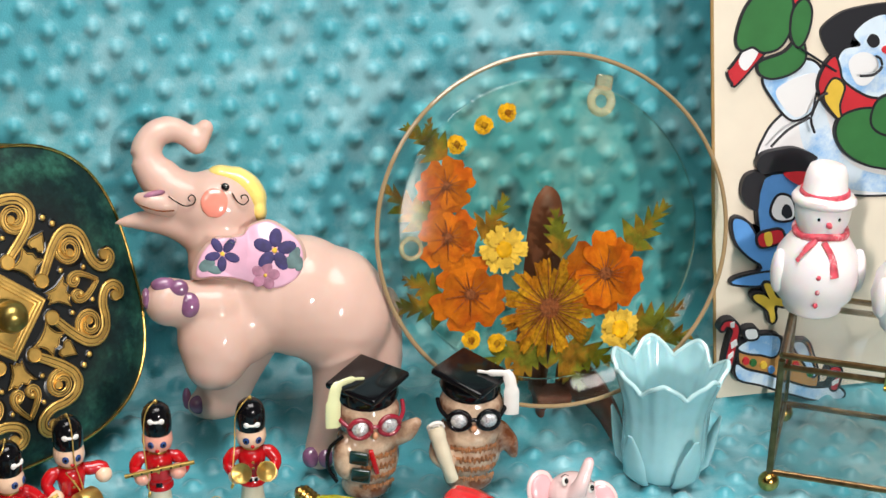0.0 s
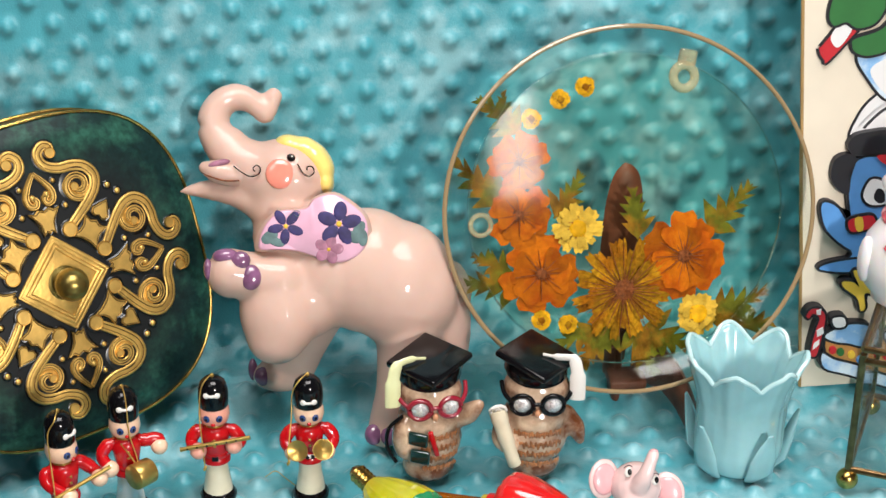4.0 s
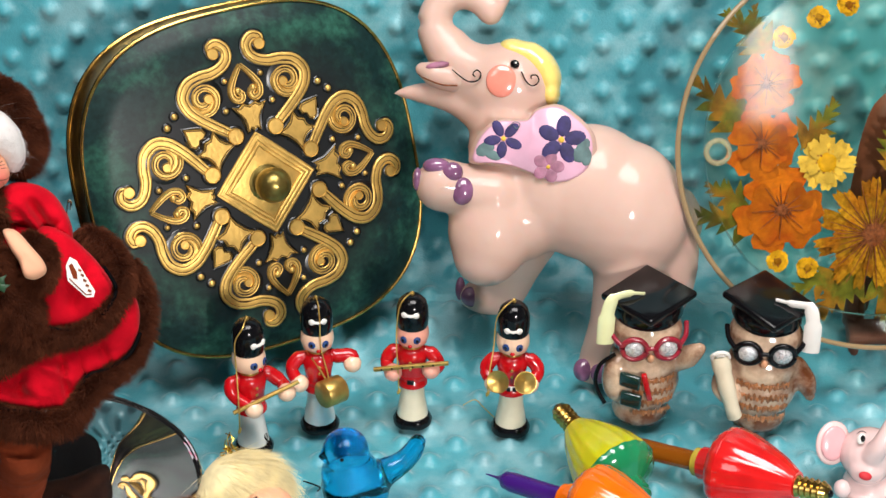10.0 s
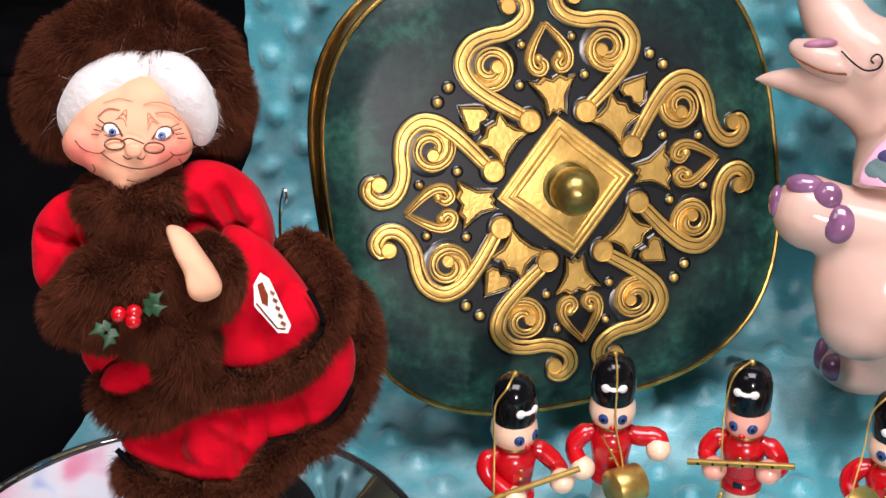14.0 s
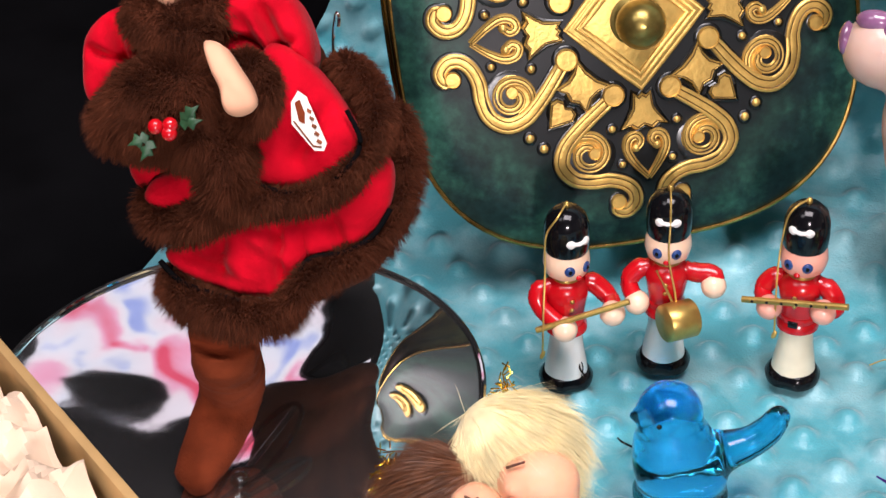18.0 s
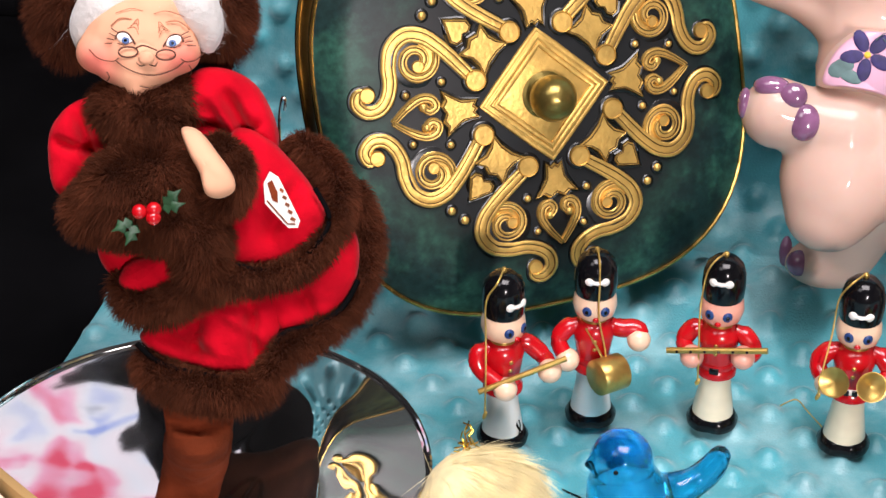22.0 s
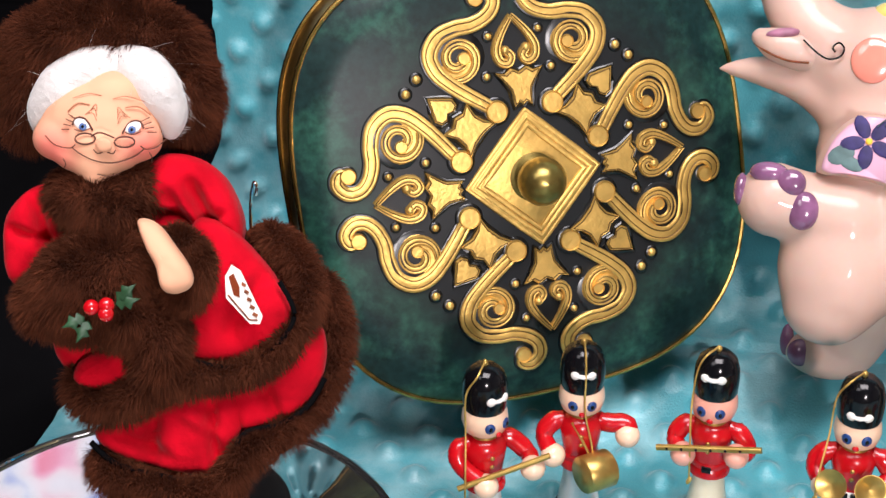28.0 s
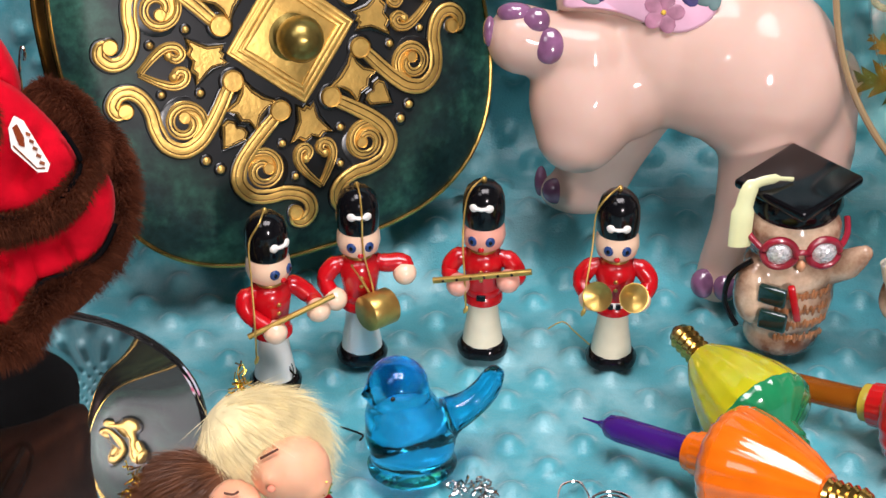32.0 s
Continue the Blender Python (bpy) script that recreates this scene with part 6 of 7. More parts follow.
PRINTED = (
    ("white_shape", WHITEPAPER, 1, [(0.3549, 0.1622), (0.3569, 0.1818), (0.3675, 0.1949), (0.3810, 0.1999), (0.4134, 0.1999), (0.4557, 0.1914), (0.4806, 0.1370), (0.4505, 0.1330), (0.4172, 0.1375), (0.3943, 0.1554)]),
    ("pale_shape", ICEPAPER, 0, [(0.3796, 0.1941), (0.3927, 0.2031), (0.4089, 0.1705), (0.4277, 0.1531), (0.4628, 0.1424), (0.4640, 0.1340), (0.4211, 0.1393), (0.3961, 0.1573), (0.3842, 0.1721)]),
    ("arm_shape", ICEPAPER, 1, [(0.3514, 0.2228), (0.3774, 0.2317), (0.3902, 0.2245), (0.3882, 0.2073), (0.3863, 0.1957), (0.3739, 0.1917), (0.3604, 0.2050)]),
    ("arm_light", WHITEPAPER, 0, [(0.3604, 0.2127), (0.3864, 0.2228), (0.3882, 0.2073), (0.3853, 0.1977), (0.3745, 0.1937)]),
    ("cane_shape", REDPAPER, 1, [(0.3256, 0.2269), (0.3301, 0.2327), (0.3641, 0.2800), (0.3793, 0.2831), (0.3731, 0.2686), (0.3350, 0.2218), (0.3293, 0.2199)]),
    ("cane_band", WHITEPAPER, 0, [(0.3319, 0.2341), (0.3387, 0.2442), (0.3450, 0.2394), (0.3376, 0.2274)]),
    ("green_shape", GREENPAPER, 1, [(0.3293, 0.2484), (0.3318, 0.2631), (0.3376, 0.2739), (0.3483, 0.2825), (0.3625, 0.2764), (0.3657, 0.2578), (0.3603, 0.2431), (0.3489, 0.2392), (0.3407, 0.2434), (0.3331, 0.2415)]),
    ("green_shape", GREENPAPER, 1, [(0.3461, 0.2288), (0.3477, 0.2325), (0.3629, 0.2374), (0.3725, 0.2463), (0.3776, 0.2366), (0.3757, 0.2291), (0.3683, 0.2238), (0.3567, 0.2214), (0.3485, 0.2241)]),
    ("green_shape", GREENPAPER, 1, [(0.3666, 0.2503), (0.3665, 0.2652), (0.3727, 0.2723), (0.3783, 0.2647), (0.3773, 0.2498), (0.3723, 0.2418)]),
    ("black_shape", BLACKPAPER, 0, [(0.3868, 0.2493), (0.3903, 0.2567), (0.4013, 0.2636), (0.4169, 0.2667), (0.4319, 0.2679), (0.4609, 0.2685), (0.4626, 0.2571), (0.4226, 0.2533), (0.4097, 0.2444), (0.4054, 0.2313), (0.3948, 0.2357)]),
    ("round_shape", ICEPAPER, 1, [(0.4010, 0.2277), (0.4046, 0.2379), (0.4163, 0.2403), (0.4105, 0.2482), (0.4220, 0.2582), (0.4380, 0.2590), (0.4643, 0.2456), (0.4720, 0.1944), (0.4377, 0.2024), (0.4122, 0.2097), (0.4038, 0.2180)]),
    ("cheek_shape", WHITEPAPER, 0, [(0.4089, 0.2292), (0.4169, 0.2357), (0.4275, 0.2321), (0.4309, 0.2223), (0.4239, 0.2130), (0.4155, 0.2154)]),
    ("black_shape", BLACKPAPER, 0, [(0.4200, 0.2428), (0.4226, 0.2476), (0.4277, 0.2458), (0.4292, 0.2404), (0.4246, 0.2384)]),
    ("red_shape", REDPAPER, 0, [(0.4314, 0.2365), (0.4350, 0.2394), (0.4493, 0.2367), (0.4501, 0.2309), (0.4368, 0.2328)]),
    ("scarf_shape", REDPAPER, 1, [(0.3893, 0.2149), (0.3920, 0.2263), (0.3979, 0.2336), (0.4021, 0.2258), (0.4065, 0.2159), (0.4251, 0.2043), (0.4420, 0.2010), (0.4390, 0.1924), (0.4149, 0.1880), (0.4054, 0.1925), (0.3948, 0.2030)]),
    ("scarf_band", YELLOWPAPER, 1, [(0.3943, 0.2069), (0.3990, 0.2182), (0.4069, 0.2132), (0.4052, 0.2004), (0.4071, 0.1913), (0.4008, 0.1968)]),
    ("green_shape", GREENPAPER, 1, [(0.4060, 0.1806), (0.4080, 0.1912), (0.4180, 0.1957), (0.4303, 0.1961), (0.4474, 0.1919), (0.4738, 0.1823), (0.4787, 0.1495), (0.4443, 0.1540), (0.4269, 0.1592), (0.4133, 0.1682)]),
    ("green_shape", GREENPAPER, 1, [(0.4307, 0.1870), (0.4329, 0.2007), (0.4435, 0.2048), (0.4630, 0.1989), (0.4665, 0.1747), (0.4409, 0.1784)]),
    ("blue_shape", BLUEPAPER, 1, [(0.3545, 0.1340), (0.3551, 0.1482), (0.3626, 0.1545), (0.3782, 0.1525), (0.3858, 0.1398), (0.3907, 0.1148), (0.3915, 0.0896), (0.3845, 0.0775), (0.3659, 0.0749), (0.3573, 0.0778), (0.3625, 0.0879), (0.3535, 0.0949), (0.3422, 0.1063), (0.3375, 0.1211), (0.3404, 0.1249), (0.3490, 0.1202), (0.3562, 0.1093), (0.3608, 0.1048), (0.3574, 0.1174)]),
    ("blue_shape", BLUEPAPER, 1, [(0.3408, 0.0780), (0.3487, 0.0815), (0.3693, 0.0831), (0.3740, 0.0776), (0.3618, 0.0744), (0.3493, 0.0755)]),
    ("black_shape", BLACKPAPER, 0, [(0.3411, 0.1472), (0.3435, 0.1550), (0.3513, 0.1577), (0.3569, 0.1541), (0.3549, 0.1421), (0.3545, 0.1300), (0.3478, 0.1325), (0.3422, 0.1398)]),
    ("eye_shape", WHITEPAPER, 1, [(0.3644, 0.1292), (0.3683, 0.1391), (0.3767, 0.1373), (0.3810, 0.1279), (0.3796, 0.1219), (0.3692, 0.1223)]),
    ("black_shape", BLACKPAPER, 0, [(0.3717, 0.1266), (0.3731, 0.1326), (0.3773, 0.1315), (0.3797, 0.1247), (0.3758, 0.1226)]),
    ("black_shape", BLACKPAPER, 0, [(0.3499, 0.1633), (0.3541, 0.1702), (0.3659, 0.1726), (0.3780, 0.1726), (0.3931, 0.1656), (0.3903, 0.1617), (0.3864, 0.1528), (0.3696, 0.1572), (0.3555, 0.1562)]),
    ("red_shape", REDPAPER, 0, [(0.3706, 0.1555), (0.3861, 0.1552), (0.3851, 0.1460), (0.3765, 0.1494)]),
    ("scarf_shape", REDPAPER, 1, [(0.3564, 0.1113), (0.3619, 0.1138), (0.3722, 0.1142), (0.3742, 0.1070), (0.3630, 0.1037), (0.3579, 0.1050)]),
    ("scarf_band", YELLOWPAPER, 0, [(0.3604, 0.1127), (0.3652, 0.1135), (0.3669, 0.1051), (0.3629, 0.1042)]),
    ("foot_shape", YELLOWPAPER, 1, [(0.3638, 0.0751), (0.3693, 0.0746), (0.3745, 0.0647), (0.3823, 0.0627), (0.3821, 0.0571), (0.3735, 0.0584), (0.3754, 0.0482), (0.3723, 0.0459), (0.3688, 0.0554), (0.3587, 0.0636), (0.3575, 0.0680), (0.3646, 0.0673), (0.3692, 0.0639)]),
    ("cottage_wall", TANPAPER, 1, [(0.3508, 0.0254), (0.3576, 0.0326), (0.3767, 0.0329), (0.3901, 0.0271), (0.4006, 0.0283), (0.4060, 0.0189), (0.4125, 0.0003), (0.4093, -0.0093), (0.3868, -0.0024), (0.3603, 0.0058), (0.3532, 0.0132)]),
    ("cottage_roof", ICEPAPER, 1, [(0.3497, 0.0281), (0.3555, 0.0328), (0.3657, 0.0361), (0.3787, 0.0340), (0.3805, 0.0250), (0.3768, 0.0192), (0.3672, 0.0219), (0.3577, 0.0238)]),
    ("cottage_roof", ICEPAPER, 1, [(0.3915, 0.0257), (0.3954, 0.0288), (0.4011, 0.0238), (0.4059, 0.0122), (0.4105, 0.0028), (0.4081, 0.0008), (0.4018, 0.0104)]),
    ("snow_shape", ICEPAPER, 1, [(0.3491, 0.0158), (0.3577, 0.0105), (0.3731, 0.0053), (0.3912, -0.0028), (0.4093, -0.0093), (0.4269, -0.0103), (0.4342, -0.0156), (0.4316, -0.0199), (0.4148, -0.0190), (0.3921, -0.0111), (0.3696, -0.0019), (0.3519, 0.0045)]),
    ("chimney_shape", WHITEPAPER, 1, [(0.3534, 0.0417), (0.3609, 0.0418), (0.3624, 0.0356), (0.3557, 0.0354)]),
    ("cane_shape", REDPAPER, 1, [(0.3406, 0.0167), (0.3424, 0.0341), (0.3441, 0.0426), (0.3395, 0.0465), (0.3365, 0.0433), (0.3347, 0.0452), (0.3376, 0.0497), (0.3434, 0.0496), (0.3477, 0.0444), (0.3475, 0.0336), (0.3450, 0.0154)]),
    ("cane_shape", REDPAPER, 1, [(0.4234, -0.0099), (0.4267, -0.0012), (0.4270, 0.0033), (0.4235, 0.0037), (0.4221, 0.0002), (0.4202, 0.0017), (0.4223, 0.0060), (0.4276, 0.0055), (0.4299, 0.0007), (0.4279, -0.0113)]),
)
STRIPES = ([(0.3428, 0.0340), (0.3468, 0.0363), (0.3480, 0.0318), (0.3437, 0.0292)], [(0.3420, 0.0245), (0.3455, 0.0272), (0.3455, 0.0233), (0.3416, 0.0197)], [(0.3410, 0.0490), (0.3442, 0.0499), (0.3442, 0.0456), (0.3417, 0.0459)], [(0.4240, -0.0045), (0.4286, -0.0028), (0.4282, -0.0063), (0.4236, -0.0081)])
SWEETS = ((0.3557, 0.0183), (0.3614, 0.0164), (0.3693, 0.0138), (0.3757, 0.0095), (0.3940, 0.0112), (0.4057, 0.0033))
INKED = ([(0.3877, 0.1838), (0.3841, 0.1939), (0.3882, 0.2073), (0.3938, 0.2108)], [(0.3575, 0.1759), (0.3684, 0.1870), (0.3832, 0.1947)], [(0.4156, 0.2212), (0.4249, 0.2214), (0.4303, 0.2262), (0.4287, 0.2320), (0.4252, 0.2341)], [(0.3715, 0.2418), (0.3981, 0.2252)])
for k, (name, mat, edge, outline) in enumerate(PRINTED):
    p = curve(outline, 48, True)
    if edge:
        d = np.roll(p, -1, 0) - np.roll(p, 1, 0)
        d /= np.linalg.norm(d, axis=1, keepdims=True)
        o = np.stack([d[:, 1], -d[:, 0]], 1)
        o *= np.sign(((p - p.mean(0)) * o).sum(1).mean())
        patch("outline_shape", p + o * 0.0017, BLACKPAPER, k * 0.4, 0)
    patch(name, p, mat, k * 0.4 + 0.2, 0)
for q in STRIPES:
    patch("cane_stripe", q, WHITEPAPER, 15, 0)
for k, (a, b) in enumerate(SWEETS):
    patch("cottage_sweet", oval(a, b, 0.0024, 0.0028), (REDPAPER, GREENPAPER, YELLOWPAPER, BLUEPAPER)[k % 4], 15.4, 16)
for q in INKED:
    make("inked_line", [(tube([(a, -0.0110, b) for a, b in curve(q, 20)], 0.0009, 6), BLACKPAPER)], parent=card)


# ---- bubble lights ----
def bubble_light(x, y, z, yaw, tilt, top, bottom, liquid, label, tube_len=0.072):
    """Lies along +x: screw base, ribbed two-part bulb, liquid tube with a drawn tip."""
    at = pose(x, y, z) @ pose(0, 0, 0, 0, tilt, yaw)
    root = base("bubble_light", at, label, "light bulb", "bubble lights")
    flip = pose(0, 0, 0, 0, 90, 0)
    screw = lathe([(0.0, -0.0015), (0.0025, -0.0012), (0.0042, 0.0)] + [(0.0050 + 0.0007 * math.sin(k * math.pi / 2), 0.0020 + 0.0008 * k) for k in range(18)] + [(0.0048, 0.0175)], 24)
    make("screw_base", [(move(screw, flip), BRASS)], parent=root, label="brass screw base")
    make("contact", [(ell((-0.0012, 0, 0), (0.0016, 0.0022, 0.0022), n=12, m=8), BLACK)], parent=root)

    def ribs(a, k):
        return 1 + 0.035 * abs(math.cos(a * 9))
    make("socket_cup", [(move(lathe([(0.0, 0.0160), (0.0070, 0.0160), (0.0085, 0.0185), (0.0120, 0.0240), (0.0160, 0.0330), (0.0197, 0.0430), (0.0211, 0.0500), (0.0212, 0.0525), (0.0, 0.0525)], 72, ribs), flip), top)], parent=root)
    make("dome", [(move(lathe([(0.0, 0.0520), (0.0214, 0.0522), (0.0212, 0.0542), (0.0188, 0.0580), (0.0135, 0.0610), (0.0085, 0.0635), (0.0082, 0.0690), (0.0068, 0.0698), (0.0, 0.0698)], 72, ribs), flip), bottom)], parent=root)
    a, b = 0.0690, 0.0690 + tube_len
    make("liquid_tube", [(move(lathe([(0.0, a), (0.0052, a), (0.0052, b - 0.008), (0.0046, b - 0.003), (0.0024, b - 0.0005), (0.0007, b + 0.003), (0.0003, b + 0.010)], 24), flip), liquid)], parent=root, label="glass tube of coloured liquid")
    make("collar", [(move(lathe([(0.0070, 0.0690), (0.0074, 0.0700), (0.0074, 0.0725), (0.0060, 0.0735), (0.0052, 0.0735)], 24), flip), bottom if bottom != SCARLET else MUSTARD)], parent=root)
    return root


bubble_light(0.0245, -0.0160, 0.0300, -58, 10, LIME, EMERALD, REDLIQUID, "yellow and green bubble light bulb with red liquid tube")
bubble_light(0.1520, -0.0850, 0.0300, 144, 10, SCARLET, SCARLET, AMBERLIQUID, "ribbed red bubble light bulb with amber liquid tube")
bubble_light(0.0800, -0.1207, 0.0300, 141, 10, TANGERINE, TANGERINE, PURPLE, "ribbed orange bubble light bulb with purple liquid tube", 0.043)


# ---- small pink elephant ----
def baby_elephant():
    at = facing(0.185, -0.04, 0.03, 0.2, -27.6)
    skin = balls([(-3, 2, -7, 15, 14, 14), (-5, -3, -14, 10, 9, 8), (-2, 8, -24, 13, 12, 14), (-18, -5, -24, 4.5, 5, 5), (10, -4, -28, 4.5, 5, 5), (-6, 2, -34, 11, 11, 6)])
    skin += limb([(-4, -9, -6, 6), (-2, -14, -1, 4.8), (1, -16, 6, 3.8), (3.5, -17, 12, 3.4)])
    p = [(blob(skin, 0.001, 7), PALEPINK)]
    for s, x, z, spin in ((-1, -21, -2, 12), (1, 16, -12, -12)):
        p.append((ell(mm(x, 4, z), mm(9.5, 3, 11.5), (0, spin, s * -14), 20, 12), PALEPINK))
        p.append((ell(mm(x, 1.9, z), mm(7.2, 2, 9), (0, spin, s * -14), 18, 10), BABYPINK))
    for x, z in ((-10, 2.2), (5.2, -3.4)):
        p += [(ell(mm(x, -10.2, z), mm(2.2, 1.2, 2.8), (0, 15, 0), 12, 8), WHITE), (ell(mm(x + 0.6, -11.2, z + 0.2), mm(1.3, 0.7, 1.8), n=10, m=6), BLACK), (line([(x - 2.4, -10.6, z + 2.6), (x, -11, z + 4), (x + 2.4, -10.6, z + 3)], 0.25), BLACK)]
    p += [(ell(mm(-8, -11.6, -16.4), mm(3.4, 1.4, 2.2), (0, 15, 0), 14, 8), REDPAPER), (ell(mm(3.6, -17.6, 13.4), mm(2.6, 2.2, 1.6), n=12, m=8), BABYPINK)]
    make("small_elephant_figurine", p, at, label="small pale pink elephant figurine with raised trunk and round ears", category="figurine", sharp=60)


baby_elephant()


# ---- two small dolls lying on the cloth ----
def floss(shape, count, seed, flow, length=0.010):
    return fur(shape, count, length, seed, 0.00009, 0.35, flow, 0.96)


def tinsel(c, r, seed):
    rr = np.random.RandomState(seed)
    out = []
    for _ in range(70):
        d = rr.normal(0, 1, 3)
        d /= np.linalg.norm(d)
        o = np.array(c) + rr.normal(0, 1, 3) * r * np.array((0.5, 0.3, 1.0)) * 0.6
        out.append(tube([o, o + d * r * 0.55], 0.00028, 4))
    return join(out)


FACEAT = facing(-0.1292, -0.1, 0.03, 2.2, -30.6)
wig = blob(balls([(-1, 2, 6, 22, 18, 18.5), (-10, 2, 2, 14, 15, 14)]), 0.0014, 6)
pb = [(wig, BLOND), (floss(wig, 6500, 21, (0.75, 0.3, -0.6), 0.013), BLOND), (blob(balls([(10, -8, -3, 14.5, 13, 12.5), (4, -17, -5, 4, 4, 3.5), (16, -8, -8, 9, 9, 8)]), 0.0013, 6), PEACH),
      (line([(1, -18.5, 1.6), (3.8, -20, 3.2), (7.2, -20.6, 5.0)], 0.5), BROWNLINE), (ell(mm(4.8, -20.6, -8.6), mm(1.6, 1.2, 1.3), n=10, m=6), CHEEK), (tinsel(mm(19, -10, -12), 0.0065, 3), TINSEL), (tinsel(mm(-9, 2, 23), 0.006, 5), TINSEL),
      (blob(limb([(14, 0, -16, 9), (20, 6, -28, 11)]), 0.0016, 3), FELT)]
make("small_doll", pb, FACEAT, label="little blond doll lying down, kissing another doll", category="doll", group="kissing dolls", sharp=70)
wig = blob(balls([(-24, -4, -10, 17, 15, 12), (-34, -3, -13, 10, 12, 9)]), 0.0014, 6)
pr = [(wig, BRUNET), (floss(wig, 5500, 23, (-0.8, 0.1, -0.6), 0.012), BRUNET), (blob(balls([(-9, -13, -15, 10, 10, 9), (-2, -18, -13, 3.4, 3.6, 3.2)]), 0.0013, 6), PEACH), (tinsel(mm(-44, -6, -10), 0.007, 7), TINSEL),
      (line([(-11, -22.6, -9.6), (-8, -23.2, -10.0), (-6, -23, -9)], 0.45), BROWNLINE), (blob(limb([(-26, -4, -24, 10), (-28, 0, -34, 11)]), 0.0016, 3), FELT)]
make("small_doll", pr, FACEAT, label="little brown-haired doll lying down, kissing another doll", category="doll", group="kissing dolls", sharp=70)

# ---- jewellery, carton, wire ----
rr = np.random.RandomState(8)
for k in range(26):
    a, q = rr.uniform(0, 6.28), 0.009 * math.sqrt(rr.rand())
    if k == 0:
        chain = base("silver_chain", pose(-0.0555, -0.0830, 0.0), "fine silver neck chain heaped on the cloth", "necklace")
    make("link", [(move(tube([(0.0024 * math.cos(t), 0.0015 * math.sin(t), 0) for t in np.linspace(0, 6.283, 12, endpoint=False)], 0.00055, 5, True), pose(q * math.cos(a), q * math.sin(a), 0.0012 + rr.rand() * 0.003, rr.uniform(0, 180), rr.uniform(0, 60), rr.uniform(0, 180))), CHROME)], parent=chain)
ear = base("silver_earring", pose(-0.0100, -0.0850, 0.0), "silver filigree drop earring with a curved hook", "earring")
make("hook", [(tube(curve([(-0.014, 0.000, 0.0014), (-0.012, 0.008, 0.0014), (-0.006, 0.010, 0.0014), (-0.003, 0.004, 0.0014), (-0.002, -0.002, 0.0014)], 20), 0.0005, 6), CHROME)], parent=ear)
for k in range(3):
    r = 0.0085 - 0.0022 * k
    make("hoop", [(tube([(0.006 + r * math.cos(t), -0.004 + r * math.sin(t), 0.0015) for t in np.linspace(0, 6.283, 28, endpoint=False)], 0.00055, 6, True), CHROME)], parent=ear)

carton = base("cardboard_box", pose(-0.3170, -0.1180, 0.0, 0, 0, -33.7), "open brown cardboard box filled with crumpled tissue paper", "box")
make("side", [(move(block(0.150, 0.0035, 0.052, 0.0005), pose(0.060, -0.002, 0.0260)), CARD)], parent=carton)
make("side", [(move(block(0.150, 0.0035, 0.052, 0.0005), pose(0.060, -0.100, 0.0260)), CARD)], parent=carton)
make("end", [(move(block(0.0035, 0.098, 0.052, 0.0005), pose(-0.014, -0.051, 0.0260)), CARD)], parent=carton)
make("end", [(move(block(0.0035, 0.098, 0.052, 0.0005), pose(0.134, -0.051, 0.0260)), CARD)], parent=carton)
make("bottom", [(move(block(0.148, 0.096, 0.003, 0.0005), pose(0.060, -0.051, 0.002)), CARD)], parent=carton)


def crumple(w, d, seed):
    n = 46
    v, f = [], []
    for i in range(n):
        for j in range(n):
            x, y = w * (i / (n - 1) - 0.5), d * (j / (n - 1) - 0.5)
            h = 0.030 * noise.voronoi((x * 38, y * 38, seed))[0][0] + 0.012 * abs(noise.noise((x * 70, y * 70, seed)))
            v.append((x + 0.004 * noise.noise((x * 60, y * 60, 9)), y + 0.004 * noise.noise((x * 60, y * 60, 19)), 0.030 + h))
    for i in range(n - 1):
        for j in range(n - 1):
            f.append((i * n + j, (i + 1) * n + j, (i + 1) * n + j + 1, i * n + j + 1))
    return np.array(v), f


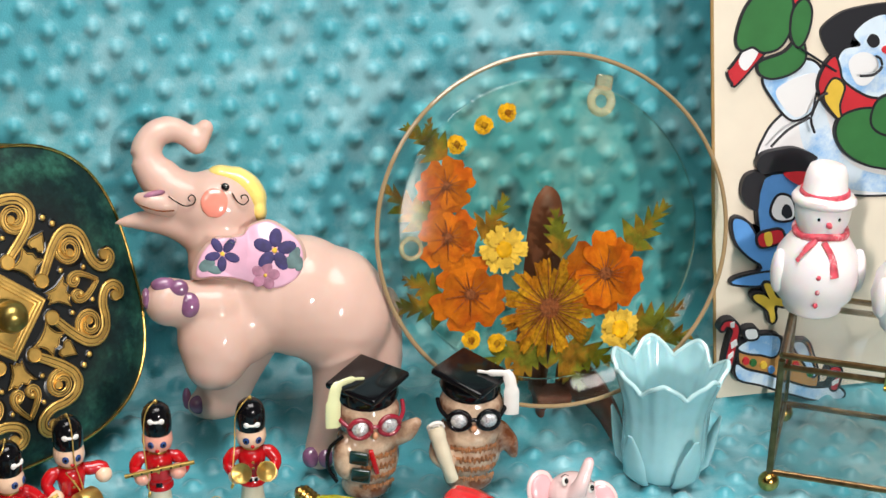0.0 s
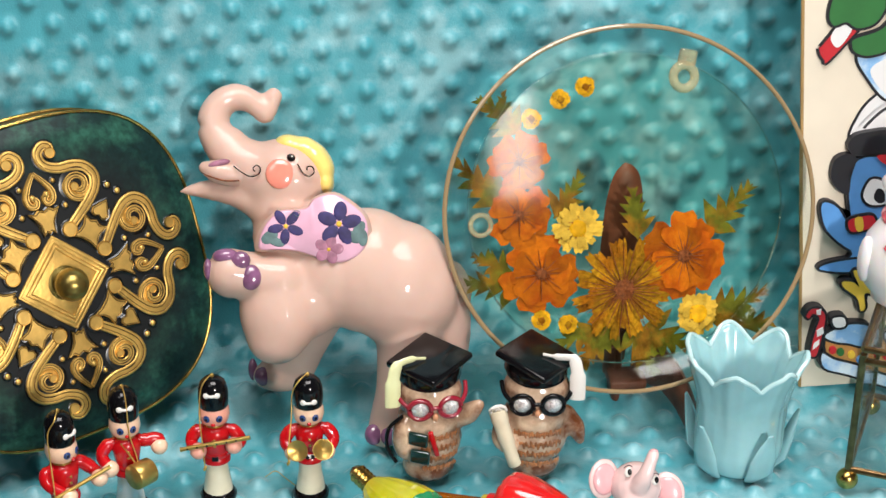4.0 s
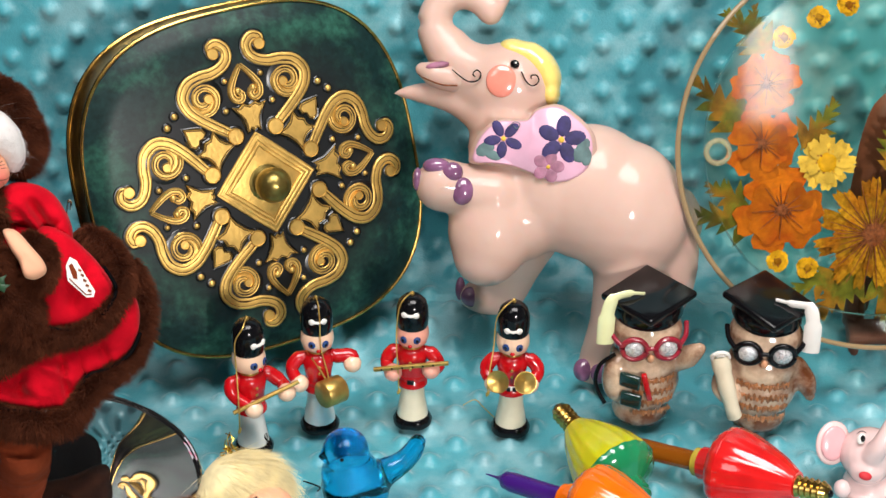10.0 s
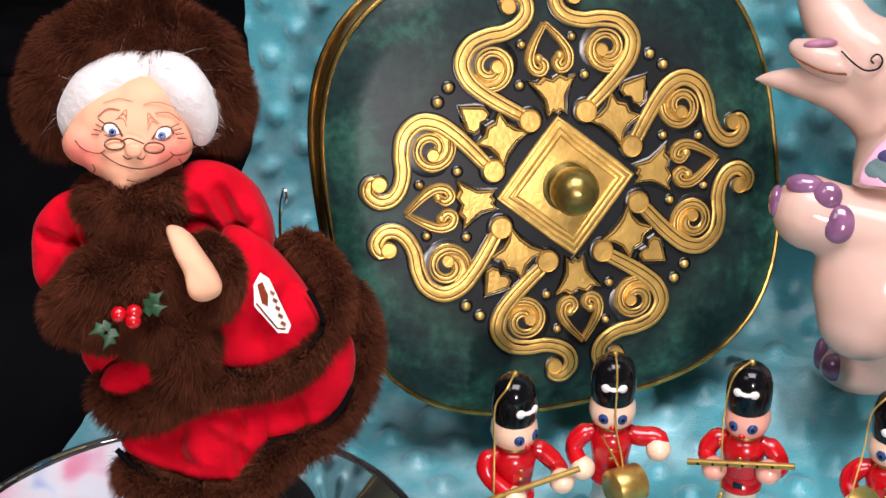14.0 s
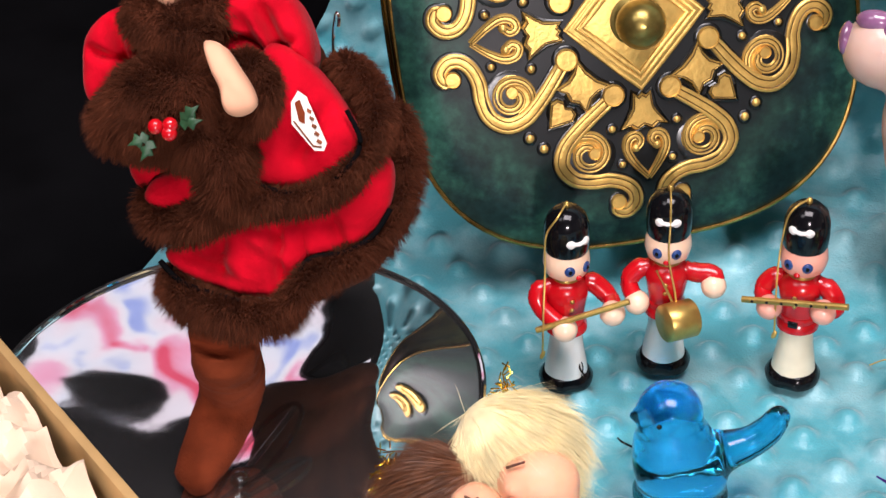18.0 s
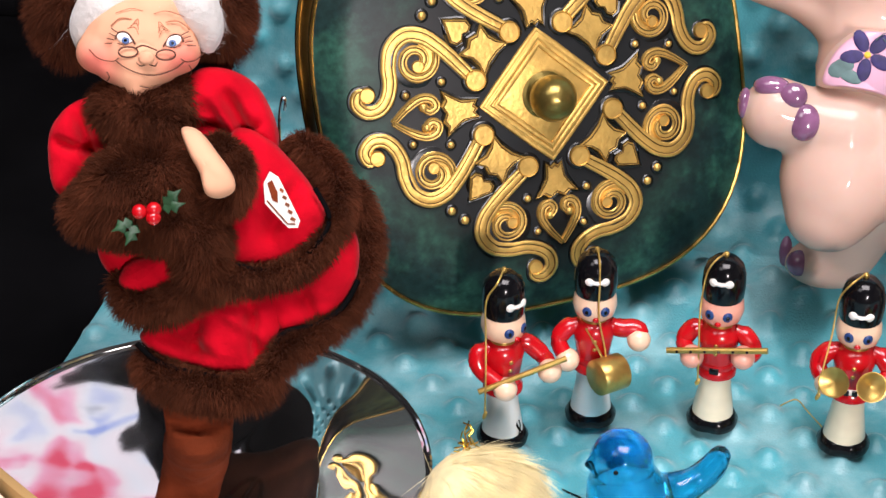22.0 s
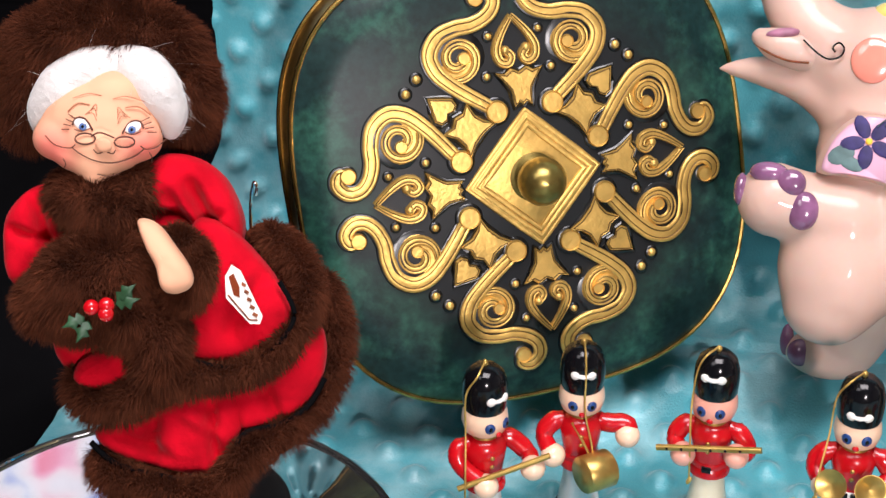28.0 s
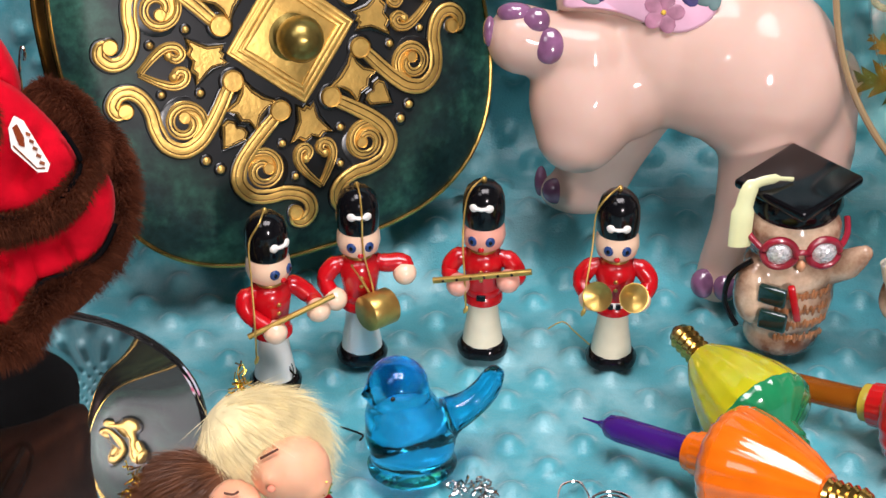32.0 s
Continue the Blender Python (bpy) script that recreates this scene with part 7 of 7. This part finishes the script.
make("tissue_paper", [(move(crumple(0.138, 0.088, 3), pose(0.060, -0.051, 0)), PAPER)], pose(-0.3170, -0.1180, 0.0, 0, 0, -33.7), label="crumpled cream tissue paper filling the cardboard box", category="paper", sharp=20)
make("ornament_hook", [(tube(curve([(-0.2200, -0.028, 0.134), (-0.2195, -0.0275, 0.146), (-0.2180, -0.027, 0.154), (-0.2170, -0.027, 0.1525), (-0.2175, -0.027, 0.149)], 20), 0.0006, 6), CHROME)], label="thin bent silver wire ornament hook", category="hook")
# Unseen glowing panel on a foot, invented as source of the tray's pink reflection.
screen = base("glow_panel", pose(-0.615, 0.42, 0.28), "unseen glowing panel, added for the pink and white reflection in the silver tray", "screen")
make("display", [(move(block(0.270, 0.004, 0.14, 0), pose(0, -0.004, 0.14)), PANELGLOW)], parent=screen)
make("panel_back", [(move(block(0.290, 0.014, 0.16, 0.003), pose(0, 0.006, 0.14)), DARK)], parent=screen)
make("foot", [(move(block(0.16, 0.10, 0.012, 0.003), pose(0, 0.02, -0.284)), DARK), (move(block(0.03, 0.02, 0.36, 0.003), pose(0, 0.02, -0.105)), DARK)], parent=screen)
CLIPCLEAR = thin_clear("clear_plastic", (0.80, 0.83, 0.82), 0.06, 0.05)
clip_loop = [(0.0055 * math.sin(a) * (0.75 + 0.25 * math.cos(a)), 0, 0.017 * math.cos(a)) for a in np.linspace(0, 2 * math.pi, 40, endpoint=False)]
make("plastic_clip", [(tube(clip_loop, 0.0006, 8, True, 1.0, (0, 1, 0)), CLIPCLEAR), (tube([(0, 0, 0.016), (0, 0, -0.004)], 0.0007, 8), CLIPCLEAR), (ell((0, 0, -0.006), (0.0022, 0.0012, 0.0022), n=14, m=8), CLIPCLEAR)], pose(-0.2265, -0.1080, 0.0125, -74, 0, -14) @ Matrix.Scale(1.6, 4), label="small clear plastic clip beside the boot of the doll", category="clip")
for pts in ([(-0.1075, -0.046, 0.0030), (-0.1045, -0.050, 0.0050), (-0.1010, -0.049, 0.0028), (-0.0985, -0.0515, 0.0030), (-0.0995, -0.0540, 0.0028)], [(-0.1345, -0.0130, 0.0100), (-0.1320, -0.0160, 0.0150), (-0.1300, -0.0190, 0.0105), (-0.1275, -0.0200, 0.0085)]):
    make("wire_hook", [(tube(curve(pts, 18), 0.00045, 6), BLACK)], label="short bent black wire ornament hook", category="hook", group="loose wire hooks")
make("gold_thread", [(tube(curve([(-0.0060, 0.0120, 0.0022), (-0.0140, 0.0240, 0.0030), (-0.0190, 0.0330, 0.0022), (-0.0255, 0.0280, 0.0018)], 20), 0.00030, 5), GOLD)], label="fine gold hanging thread trailing on the cloth", category="thread")
